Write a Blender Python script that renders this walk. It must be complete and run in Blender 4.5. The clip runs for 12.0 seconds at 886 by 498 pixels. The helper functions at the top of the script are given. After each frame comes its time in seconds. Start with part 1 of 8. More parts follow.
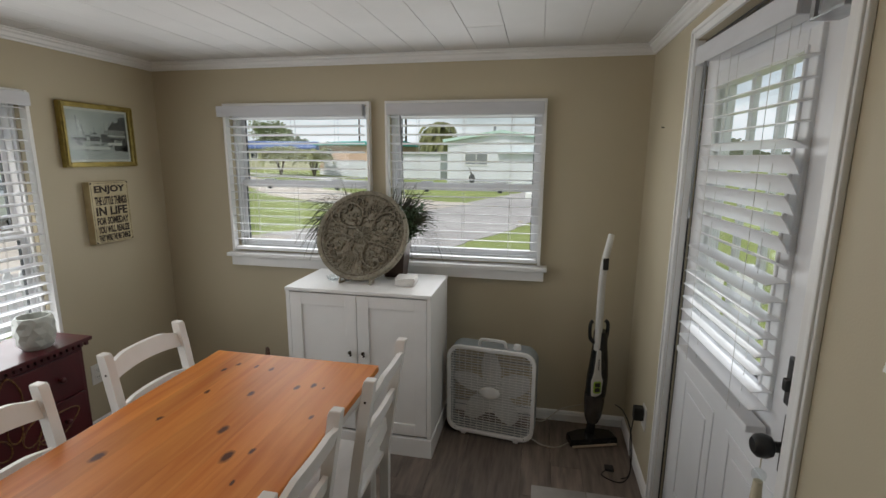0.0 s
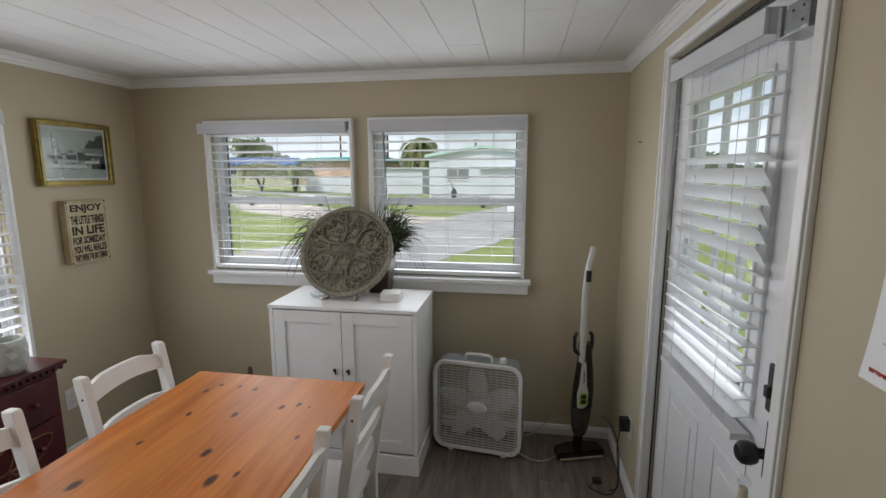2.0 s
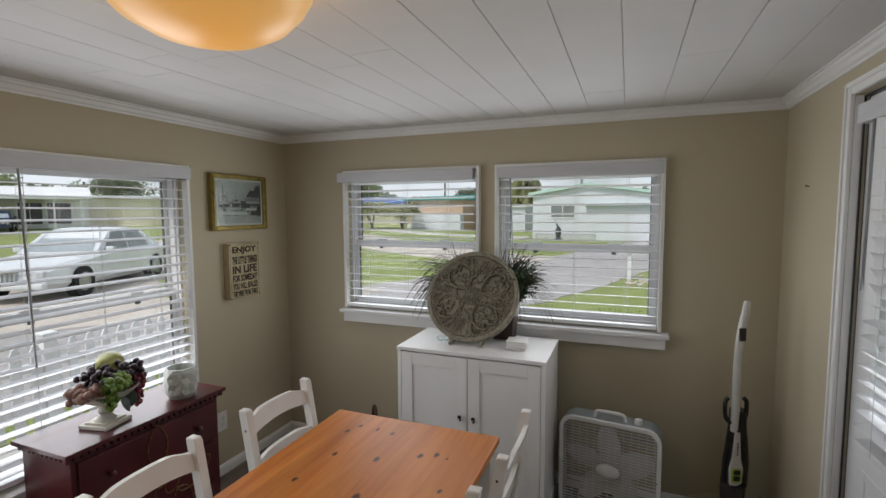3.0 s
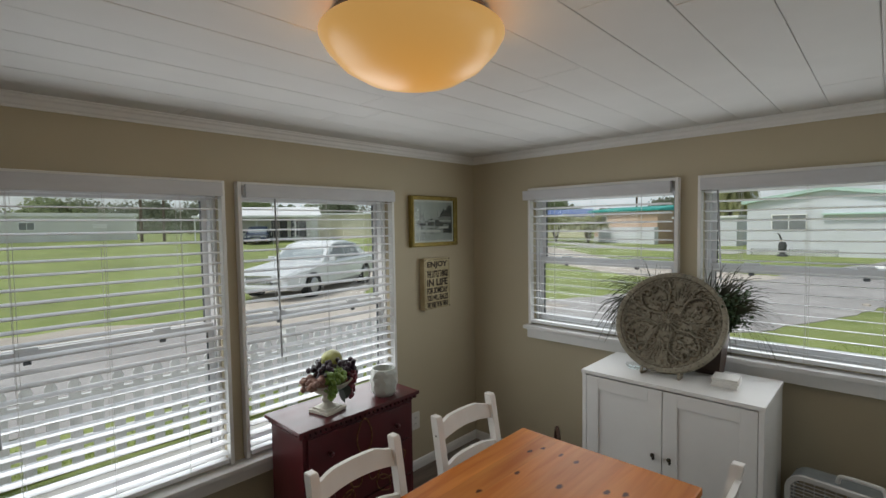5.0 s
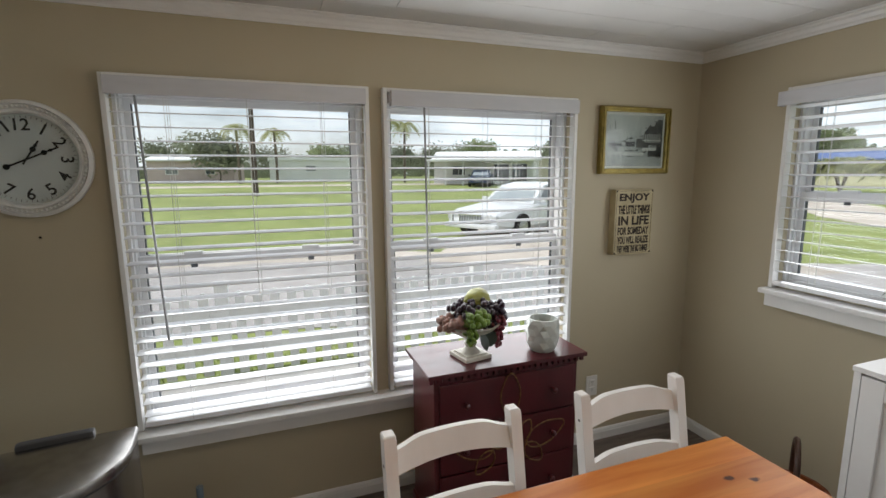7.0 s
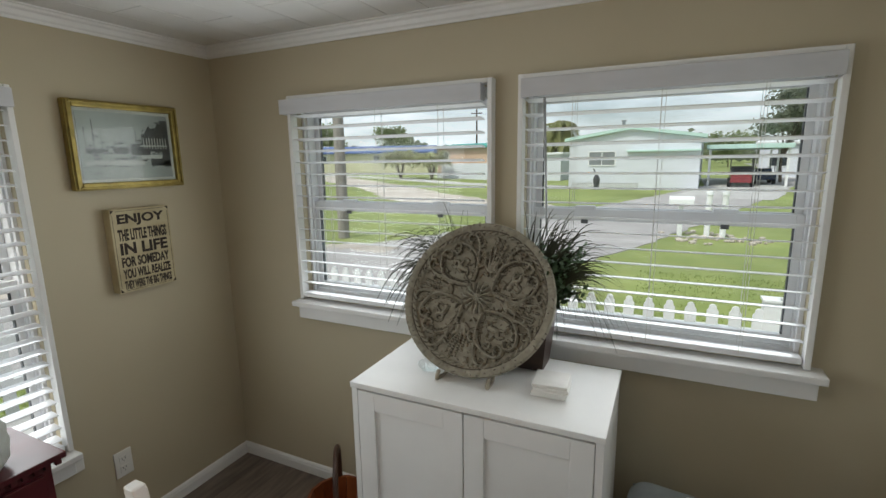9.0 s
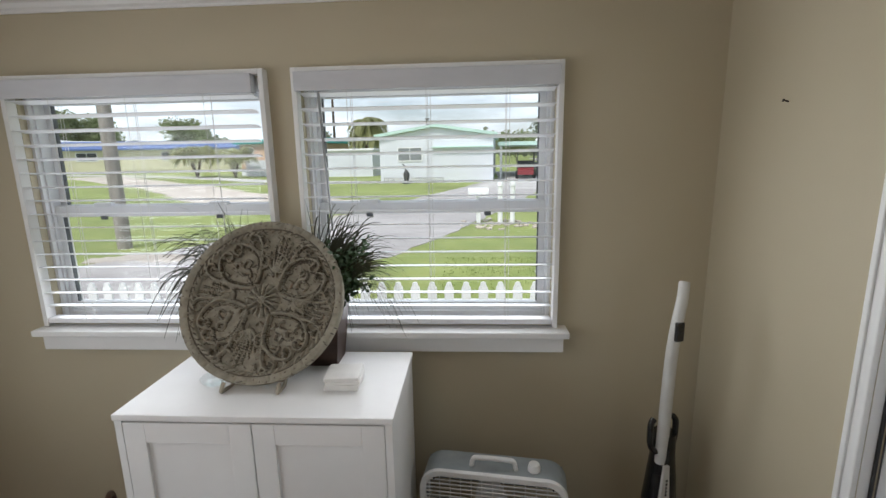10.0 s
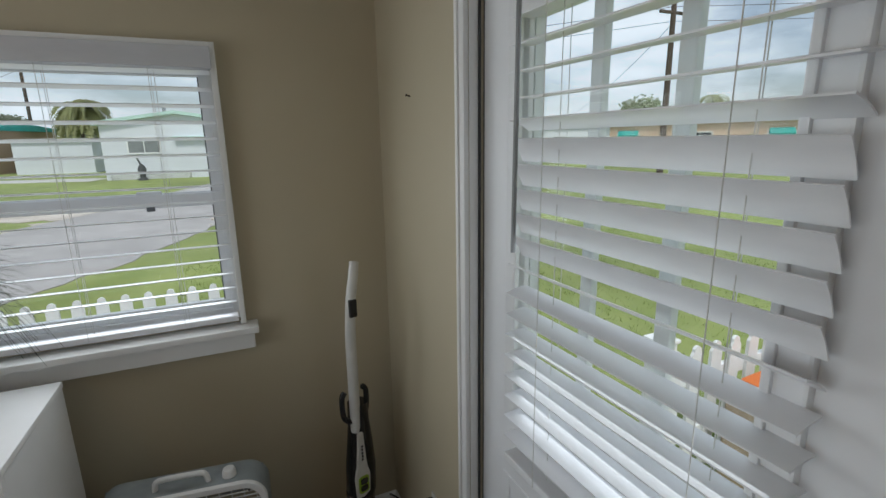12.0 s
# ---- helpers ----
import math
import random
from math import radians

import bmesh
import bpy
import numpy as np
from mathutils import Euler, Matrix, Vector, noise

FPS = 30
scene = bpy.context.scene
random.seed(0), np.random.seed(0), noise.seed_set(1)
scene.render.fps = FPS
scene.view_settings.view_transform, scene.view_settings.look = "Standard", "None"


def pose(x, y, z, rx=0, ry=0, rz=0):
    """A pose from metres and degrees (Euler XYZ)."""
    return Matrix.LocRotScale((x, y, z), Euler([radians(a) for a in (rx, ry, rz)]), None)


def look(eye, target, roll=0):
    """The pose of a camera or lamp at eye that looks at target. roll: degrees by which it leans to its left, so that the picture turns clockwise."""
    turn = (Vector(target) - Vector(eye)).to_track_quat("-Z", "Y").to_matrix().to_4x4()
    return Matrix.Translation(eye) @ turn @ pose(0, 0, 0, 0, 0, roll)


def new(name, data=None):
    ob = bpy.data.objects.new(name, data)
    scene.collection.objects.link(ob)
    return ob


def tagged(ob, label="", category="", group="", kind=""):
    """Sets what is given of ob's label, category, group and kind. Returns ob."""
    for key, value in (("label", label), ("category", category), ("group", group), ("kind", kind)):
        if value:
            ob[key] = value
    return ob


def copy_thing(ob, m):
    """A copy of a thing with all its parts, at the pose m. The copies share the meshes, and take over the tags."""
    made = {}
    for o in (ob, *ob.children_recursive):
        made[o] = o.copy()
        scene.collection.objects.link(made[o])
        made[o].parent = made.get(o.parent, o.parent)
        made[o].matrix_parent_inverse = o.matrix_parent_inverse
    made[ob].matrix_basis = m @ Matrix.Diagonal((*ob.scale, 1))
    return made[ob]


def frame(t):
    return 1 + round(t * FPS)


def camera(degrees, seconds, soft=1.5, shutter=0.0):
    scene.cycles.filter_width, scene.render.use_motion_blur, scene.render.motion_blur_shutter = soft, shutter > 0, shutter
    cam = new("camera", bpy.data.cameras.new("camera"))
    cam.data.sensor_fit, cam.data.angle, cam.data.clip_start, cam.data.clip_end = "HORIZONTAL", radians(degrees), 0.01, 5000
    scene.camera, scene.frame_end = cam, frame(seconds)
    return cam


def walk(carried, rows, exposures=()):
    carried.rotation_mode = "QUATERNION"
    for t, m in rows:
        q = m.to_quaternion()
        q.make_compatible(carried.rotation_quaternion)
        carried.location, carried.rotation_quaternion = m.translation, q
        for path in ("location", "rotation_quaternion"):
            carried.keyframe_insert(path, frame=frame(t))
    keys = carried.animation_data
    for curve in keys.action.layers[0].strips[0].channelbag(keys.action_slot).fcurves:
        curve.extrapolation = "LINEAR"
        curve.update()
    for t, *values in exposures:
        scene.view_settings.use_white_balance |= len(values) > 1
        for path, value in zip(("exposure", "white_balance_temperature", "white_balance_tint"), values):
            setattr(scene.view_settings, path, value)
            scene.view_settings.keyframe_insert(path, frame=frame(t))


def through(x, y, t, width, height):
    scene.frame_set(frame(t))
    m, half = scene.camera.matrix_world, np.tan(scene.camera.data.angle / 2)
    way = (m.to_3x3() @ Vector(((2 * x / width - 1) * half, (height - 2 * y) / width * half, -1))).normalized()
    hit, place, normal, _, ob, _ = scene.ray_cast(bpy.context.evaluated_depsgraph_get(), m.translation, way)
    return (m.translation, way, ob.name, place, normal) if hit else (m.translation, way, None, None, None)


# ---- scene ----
cam = camera(86.4, 12.0)
PATH = [
    (0, (0.119, 0.095, 1.554), (-0.269, 2.02, 1.174), 0.4),
    (0.5, (0.165, 0.08, 1.543), (-0.012, 2.04, 1.189), 0.3),
    (1, (0.2, 0.078, 1.554), (0.097, 2.044, 1.205), 0.3),
    (1.5, (0.165, 0.078, 1.552), (0.017, 2.043, 1.212), 0.2),
    (2, (0.112, 0.087, 1.556), (-0.207, 2.036, 1.237), -0.1),
    (2.5, (0.05, 0.08, 1.56), (-0.489, 1.988, 1.299), -0.4),
    (3, (-0.032, 0.068, 1.603), (-0.76, 1.923, 1.441), -0.3),
    (3.2, (-0.058, 0.055, 1.619), (-0.85, 1.889, 1.514), -0.1),
    (4.8, (-0.038, 0.043, 1.655), (-1.332, 1.566, 1.584), -0.9),
    (5, (-0.034, 0.059, 1.631), (-1.408, 1.509, 1.531), -0.9),
    (5.5, (-0.015, 0.146, 1.56), (-1.585, 1.37, 1.373), -0.5),
    (6, (-0.019, 0.213, 1.527), (-1.757, 1.163, 1.25), -0.3),
    (6.5, (-0.146, 0.336, 1.508), (-1.986, 1.051, 1.185), -0.3),
    (6.7, (-0.211, 0.418, 1.497), (-2.076, 1.067, 1.183), -0.5),
    (8.3, (-0.34, 1.038, 1.539), (-1.769, 2.394, 1.196), 0.0),
    (8.5, (-0.334, 1.081, 1.547), (-1.605, 2.586, 1.201), -0.4),
    (9, (-0.275, 1.116, 1.586), (-1.12, 2.89, 1.214), -0.9),
    (9.5, (-0.201, 1.13, 1.581), (-0.674, 3.035, 1.199), -1.1),
    (10, (-0.163, 1.133, 1.581), (-0.283, 3.089, 1.18), -1.1),
    (10.5, (-0.095, 1.15, 1.59), (0.116, 3.091, 1.157), -1.0),
    (11, (0.026, 1.116, 1.573), (0.581, 2.994, 1.164), -0.9),
    (11.5, (0.106, 1.07, 1.562), (0.869, 2.872, 1.148), -1.1),
    (12, (0.152, 1.068, 1.568), (0.935, 2.851, 1.114), -1.0),
]
walk(cam, [(t, look(eye, target, roll)) for t, eye, target, roll in PATH], [
    (0.0, -0.36, 6700, 11.0), (0.5, -0.20, 6600, 11.5), (1.0, -0.14, 6450, 11.5), (1.5, -0.14, 6420, 11.5), (2.0, -0.24, 6400, 12.0), (2.5, -0.36, 6400, 12.5), (3.2, -0.5, 6600, 12.0),
    (5.0, -0.66, 6620, 8.5), (5.5, -0.60, 6550, 8.5), (6.0, -0.40, 6550, 10.0), (6.5, -0.1, 6650, 11.0),
    (8.5, -0.45, 6580, 8.0), (9.0, -0.30, 6600, 7.0), (9.5, -0.05, 6580, 9.5), (10.0, -0.06, 6450, 12.0), (10.5, -0.14, 6350, 12.0), (11.0, -0.46, 6330, 9.5), (11.7, -0.52, 6280, 8.5), (12.0, -0.52, 6280, 8.5)])

# ---- world, sun, lights ----
SUN_ELEV, SUN_ROT = 55.0, 200.0
world = bpy.data.worlds.new("overcast_sky")
scene.world = world
world.use_nodes = True
wn, wl = world.node_tree.nodes, world.node_tree.links
wn.clear()
w_out, w_bg = wn.new("ShaderNodeOutputWorld"), wn.new("ShaderNodeBackground")
w_sky, w_tc, w_map = wn.new("ShaderNodeTexSky"), wn.new("ShaderNodeTexCoord"), wn.new("ShaderNodeMapping")
w_noise, w_ramp, w_mix = wn.new("ShaderNodeTexNoise"), wn.new("ShaderNodeValToRGB"), wn.new("ShaderNodeMix")
w_sky.sky_type, w_sky.sun_disc = "NISHITA", False
w_sky.sun_elevation, w_sky.sun_rotation = radians(SUN_ELEV), radians(SUN_ROT)
w_sky.dust_density = 2.0
w_map.inputs["Scale"].default_value = (1.0, 1.0, 3.2)
w_noise.inputs["Scale"].default_value, w_noise.inputs["Detail"].default_value = 3.2, 8.0
w_noise.inputs["Roughness"].default_value = 0.55
w_ramp.color_ramp.elements[0].position, w_ramp.color_ramp.elements[0].color = 0.36, (0.22, 0.22, 0.22, 1)
w_ramp.color_ramp.elements[1].position, w_ramp.color_ramp.elements[1].color = 0.62, (0.96, 0.96, 0.96, 1)
w_mix.data_type = "RGBA"
w_mix.inputs["B"].default_value = (9.8, 10.5, 11.4, 1.0)
wl.new(w_tc.outputs["Generated"], w_map.inputs["Vector"])
wl.new(w_map.outputs["Vector"], w_noise.inputs["Vector"])
wl.new(w_noise.outputs["Fac"], w_ramp.inputs["Fac"])
wl.new(w_ramp.outputs["Color"], w_mix.inputs["Factor"])
wl.new(w_sky.outputs["Color"], w_mix.inputs["A"])
wl.new(w_mix.outputs["Result"], w_bg.inputs["Color"])
wl.new(w_bg.outputs["Background"], w_out.inputs["Surface"])
w_bg.inputs["Strength"].default_value = 0.13

sun = new("sun", bpy.data.lights.new("sun", "SUN"))
sun.data.energy, sun.data.angle, sun.data.color = 3.3, radians(10), (1.0, 0.96, 0.9)
sun.matrix_world = pose(0, 0, 20, 90 - SUN_ELEV, 0, 180 - SUN_ROT)


def window_light(at, turn, width, height, watts, tint=(0.93, 0.97, 1.0)):
    lamp = new("window_light", bpy.data.lights.new("window_light", "AREA"))
    lamp.data.shape, lamp.data.size, lamp.data.size_y = "RECTANGLE", width, height
    lamp.data.energy, lamp.data.color = watts, tint
    lamp.matrix_world = pose(*at, *turn)
    return lamp


WATTS = 8.0
for at, turn, w, h, k in (((-1.33, 2.855, 1.40), 180, 0.86, 0.84, 0.14), ((-0.31, 2.855, 1.40), 180, 0.82, 0.84, 0.14),
                          ((-2.365, 0.49, 1.18), -90, 0.86, 1.25, 0.2), ((-2.365, 1.50, 1.18), -90, 0.88, 1.25, 0.2),
                          ((-1.33, 2.752, 1.38), 180, 0.86, 0.80, 0.75), ((-0.31, 2.752, 1.38), 180, 0.82, 0.80, 0.75),
                          ((-2.262, 0.49, 1.16), -90, 0.86, 1.22, 1.4), ((-2.262, 1.50, 1.16), -90, 0.88, 1.22, 1.4)):
    window_light(at, (84, 0, turn), w, h, k * WATTS)
window_light((0.722, 1.648, 1.39), (80, 0, 91), 0.50, 0.78, 0.5)
window_light((0.625, 1.585, 1.36), (81, 0, 92.5), 0.50, 0.80, 1.8)
ceiling_bulb = new("ceiling_bulb", bpy.data.lights.new("ceiling_bulb", "POINT"))
ceiling_bulb.data.energy, ceiling_bulb.data.color, ceiling_bulb.data.shadow_soft_size = 2.6, (1.0, 0.62, 0.28), 0.05
ceiling_bulb.location = (-0.89, 0.86, 2.02)


# ---- helpers for shapes ----
def start():
    return bmesh.new()


def box(bm, a, b, bevel=0.0, m=None):
    """A box between two corners."""
    c = [(a[i] + b[i]) / 2 for i in range(3)]
    d = [abs(b[i] - a[i]) for i in range(3)]
    t = Matrix.Translation(c) @ Matrix.Diagonal((*d, 1))
    made = bmesh.ops.create_cube(bm, size=1.0, matrix=(m @ t) if m else t)
    if bevel:
        edges = list({e for v in made["verts"] for e in v.link_edges})
        bmesh.ops.bevel(bm, geom=edges, offset=min(bevel, min(d) * 0.45), segments=2, affect="EDGES", profile=0.6)
    return bm


def rod(bm, p, q, r, r2=None, n=12, caps=True):
    p, q = Vector(p), Vector(q)
    r2 = r if r2 is None else r2
    z = (q - p).normalized()
    x = z.orthogonal().normalized()
    y = z.cross(x)
    rings = []
    for c, k in ((p, r), (q, r2)):
        rings.append([bm.verts.new(c + k * (math.cos(2 * math.pi * i / n) * x + math.sin(2 * math.pi * i / n) * y)) for i in range(n)])
    for i in range(n):
        bm.faces.new((rings[0][i], rings[0][(i + 1) % n], rings[1][(i + 1) % n], rings[1][i]))
    if caps:
        bm.faces.new(rings[0][::-1]), bm.faces.new(rings[1])
    return bm


def lathe(bm, profile, n=32, c=(0, 0, 0), sx=1.0, sy=1.0):
    """Turns a profile of (radius, height) about the upright axis."""
    rings = []
    for r, z in profile:
        if r < 1e-5:
            rings.append([bm.verts.new((c[0], c[1], c[2] + z))])
        else:
            rings.append([bm.verts.new((c[0] + sx * r * math.cos(2 * math.pi * i / n), c[1] + sy * r * math.sin(2 * math.pi * i / n), c[2] + z)) for i in range(n)])
    for a, b in zip(rings, rings[1:]):
        for i in range(n):
            j = (i + 1) % n
            if len(a) == 1 and len(b) > 1:
                bm.faces.new((a[0], b[j], b[i]))
            elif len(b) == 1 and len(a) > 1:
                bm.faces.new((a[i], a[j], b[0]))
            elif len(a) > 1:
                bm.faces.new((a[i], a[j], b[j], b[i]))
    return bm


def ball(bm, c, r, n=2, squash=(1, 1, 1)):
    bmesh.ops.create_icosphere(bm, subdivisions=n, radius=r, matrix=Matrix.Translation(c) @ Matrix.Diagonal((*squash, 1)))
    return bm


def tube(bm, pts, r, n=6, r2=None):
    """A round tube along a line of points, tapering to r2."""
    pts = [Vector(p) for p in pts]
    rings, up = [], None
    for k, p in enumerate(pts):
        d = (pts[min(k + 1, len(pts) - 1)] - pts[max(k - 1, 0)]).normalized()
        if up is None:
            up = d.orthogonal().normalized()
        up = (up - d * up.dot(d)).normalized()
        side = d.cross(up)
        q = r if r2 is None else r + (r2 - r) * k / (len(pts) - 1)
        rings.append([bm.verts.new(p + q * (math.cos(2 * math.pi * i / n) * up + math.sin(2 * math.pi * i / n) * side)) for i in range(n)])
    for a, b in zip(rings, rings[1:]):
        for i in range(n):
            bm.faces.new((a[i], a[(i + 1) % n], b[(i + 1) % n], b[i]))
    bm.faces.new(rings[0][::-1]), bm.faces.new(rings[-1])
    return bm


def prism(bm, outline, depth, m):
    """A flat outline in x, y, made depth thick along z and laid at m."""
    low = [bm.verts.new(m @ Vector((x, y, 0))) for x, y in outline]
    top = [bm.verts.new(m @ Vector((x, y, depth))) for x, y in outline]
    n = len(outline)
    bm.faces.new(low[::-1]), bm.faces.new(top)
    for i in range(n):
        bm.faces.new((low[i], low[(i + 1) % n], top[(i + 1) % n], top[i]))
    return bm


def curve_points(pts, steps=8):
    """A smooth line through points."""
    pts = [Vector(p) for p in pts]
    out = []
    for i in range(len(pts) - 1):
        a, b, c, d = pts[max(i - 1, 0)], pts[i], pts[i + 1], pts[min(i + 2, len(pts) - 1)]
        for k in range(steps):
            t = k / steps
            out.append(0.5 * (2 * b + (c - a) * t + (2 * a - 5 * b + 4 * c - d) * t * t + (3 * b - a - 3 * c + d) * t ** 3))
    return out + [pts[-1]]


def mesh_of(name, bm, material, smooth=None):
    data = bpy.data.meshes.new(name)
    bmesh.ops.recalc_face_normals(bm, faces=bm.faces[:])
    bm.to_mesh(data)
    bm.free()
    if material:
        data.materials.append(material)
    if smooth:
        data.polygons.foreach_set("use_smooth", [True] * len(data.polygons))
        data.set_sharp_from_angle(angle=radians(smooth))
    return data


def part(name, bm, material, parent, label="", smooth=None):
    ob = new(name, mesh_of(name, bm, material, smooth))
    ob.parent = parent
    return tagged(ob, label)


def thing(name, at=(0, 0, 0), turn=0.0, label="", category="", group="", kind=""):
    ob = new(name)
    ob.matrix_basis = pose(*at, 0, 0, turn)
    ob.empty_display_size = 0.1
    return tagged(ob, label, category, group, kind)


def single(name, bm, material, label, category, at=(0, 0, 0), turn=0.0, group="", kind="", smooth=None):
    ob = new(name, mesh_of(name, bm, material, smooth))
    ob.matrix_basis = pose(*at, 0, 0, turn)
    return tagged(ob, label, category, group, kind)


def text_mesh(body, height, width=None, depth=0.0006, bold=0.0):
    """Flat lettering, centred, with its capital height and if wished its full width."""
    cu = bpy.data.curves.new("lettering", "FONT")
    cu.body, cu.align_x, cu.align_y, cu.extrude, cu.offset = body, "CENTER", "CENTER", depth, bold
    cu.resolution_u = 3
    tmp = bpy.data.objects.new("lettering", cu)
    scene.collection.objects.link(tmp)
    bpy.context.view_layer.update()
    data = bpy.data.meshes.new_from_object(tmp.evaluated_get(bpy.context.evaluated_depsgraph_get()))
    bpy.data.objects.remove(tmp)
    co = np.zeros(len(data.vertices) * 3)
    data.vertices.foreach_get("co", co)
    co = co.reshape(-1, 3)
    lo, hi = co.min(0), co.max(0)
    k = height / (hi[1] - lo[1])
    kx = width / (hi[0] - lo[0]) if width else k
    co[:, 0] = (co[:, 0] - (lo[0] + hi[0]) / 2) * kx
    co[:, 1] = (co[:, 1] - (lo[1] + hi[1]) / 2) * k
    data.vertices.foreach_set("co", co.reshape(-1))
    return data


def lettering(name, body, height, material, parent, m, width=None, bold=0.0):
    data = text_mesh(body, height, width, bold=bold)
    data.materials.clear()
    data.materials.append(material)
    ob = new(name, data)
    ob.parent, ob.matrix_basis = parent, m
    return ob


# ---- materials ----
def mat(name, c, c2=None, rough=0.5, scale=6.0, stretch=(1, 1, 1), bump=0.0, bscale=80.0, metal=0.0, coat=0.0, cloud=0.08, piece=0.0, detail=5.0):
    """Two tones mixed by a grain, a broad stain over it, fine relief, and if wished a shift from piece to piece."""
    m = bpy.data.materials.new(name)
    m.use_nodes = True
    nt = m.node_tree
    n, l = nt.nodes, nt.links
    b = n["Principled BSDF"]
    b.inputs["Roughness"].default_value, b.inputs["Metallic"].default_value = rough, metal
    b.inputs["Coat Weight"].default_value = coat
    geo, mp = n.new("ShaderNodeNewGeometry"), n.new("ShaderNodeMapping")
    mp.inputs["Scale"].default_value = stretch
    l.new(geo.outputs["Position"], mp.inputs["Vector"])
    info = n.new("ShaderNodeObjectInfo")
    if piece:
        sh = n.new("ShaderNodeVectorMath")
        sh.operation = "SCALE"
        sh.inputs[0].default_value = (31.0, 17.0, 23.0)
        l.new(info.outputs["Random"], sh.inputs["Scale"])
        l.new(sh.outputs["Vector"], mp.inputs["Location"])
    g, big = n.new("ShaderNodeTexNoise"), n.new("ShaderNodeTexNoise")
    g.inputs["Scale"].default_value, g.inputs["Detail"].default_value = scale, detail
    big.inputs["Scale"].default_value, big.inputs["Detail"].default_value = max(scale * 0.14, 0.02), 2.0
    l.new(mp.outputs["Vector"], g.inputs["Vector"])
    l.new(mp.outputs["Vector"], big.inputs["Vector"])
    ramp = n.new("ShaderNodeValToRGB")
    c2 = c2 or tuple(x * 0.86 for x in c)
    ramp.color_ramp.elements[0].position, ramp.color_ramp.elements[1].position = 0.32, 0.68
    ramp.color_ramp.elements[0].color, ramp.color_ramp.elements[1].color = (*c2, 1), (*c, 1)
    l.new(g.outputs["Fac"], ramp.inputs["Fac"])
    hsv = n.new("ShaderNodeHueSaturation")
    rng = n.new("ShaderNodeMapRange")
    rng.inputs["From Min"].default_value, rng.inputs["From Max"].default_value = 0.3, 0.7
    rng.inputs["To Min"].default_value, rng.inputs["To Max"].default_value = 1 - cloud, 1 + cloud
    l.new(big.outputs["Fac"], rng.inputs["Value"])
    last = rng.outputs["Result"]
    if piece:
        r2, mul = n.new("ShaderNodeMapRange"), n.new("ShaderNodeMath")
        r2.inputs["To Min"].default_value, r2.inputs["To Max"].default_value = 1 - piece, 1 + piece
        mul.operation = "MULTIPLY"
        l.new(info.outputs["Random"], r2.inputs["Value"])
        l.new(r2.outputs["Result"], mul.inputs[0]), l.new(last, mul.inputs[1])
        last = mul.outputs["Value"]
    l.new(last, hsv.inputs["Value"])
    l.new(ramp.outputs["Color"], hsv.inputs["Color"])
    l.new(hsv.outputs["Color"], b.inputs["Base Color"])
    if bump:
        f, bp = n.new("ShaderNodeTexNoise"), n.new("ShaderNodeBump")
        f.inputs["Scale"].default_value, f.inputs["Detail"].default_value = bscale, 3.0
        l.new(mp.outputs["Vector"], f.inputs["Vector"])
        bp.inputs["Strength"].default_value, bp.inputs["Distance"].default_value = bump, 0.002
        l.new(f.outputs["Fac"], bp.inputs["Height"])
        l.new(bp.outputs["Normal"], b.inputs["Normal"])
    return m


def leaf_mat(name, c, c2, scale=1.2, through=0.58):
    """Leaves that let part of the light through."""
    m = mat(name, c, c2, 0.55, scale, cloud=0.22)
    n, l = m.node_tree.nodes, m.node_tree.links
    b, out = n["Principled BSDF"], n["Material Output"]
    tr, mix = n.new("ShaderNodeBsdfTranslucent"), n.new("ShaderNodeMixShader")
    src = b.inputs["Base Color"].links[0].from_socket
    l.new(src, tr.inputs["Color"])
    mix.inputs["Fac"].default_value = through
    l.new(b.outputs["BSDF"], mix.inputs[1]), l.new(tr.outputs["BSDF"], mix.inputs[2])
    l.new(mix.outputs["Shader"], out.inputs["Surface"])
    return m


def glass_mat(name, tint=(1, 1, 1), rough=0.0, gloss=0.5):
    """Thin clear glass: a little mirror, more at a slant, over clear."""
    m = bpy.data.materials.new(name)
    m.use_nodes = True
    n, l = m.node_tree.nodes, m.node_tree.links
    n.clear()
    out, mix, tr, gl, fr, pw, ad = (n.new("ShaderNode" + k) for k in ("OutputMaterial", "MixShader", "BsdfTransparent", "BsdfGlossy", "LayerWeight", "Math", "Math"))
    tr.inputs["Color"].default_value = (*tint, 1)
    gl.inputs["Roughness"].default_value = rough
    pw.operation, pw.inputs[1].default_value = "POWER", 5.0
    ad.operation, ad.inputs[1].default_value, ad.inputs[2].default_value = "MULTIPLY_ADD", gloss, 0.02
    l.new(fr.outputs["Facing"], pw.inputs[0]), l.new(pw.outputs[0], ad.inputs[0]), l.new(ad.outputs[0], mix.inputs["Fac"])
    l.new(tr.outputs["BSDF"], mix.inputs[1]), l.new(gl.outputs["BSDF"], mix.inputs[2])
    l.new(mix.outputs["Shader"], out.inputs["Surface"])
    return m


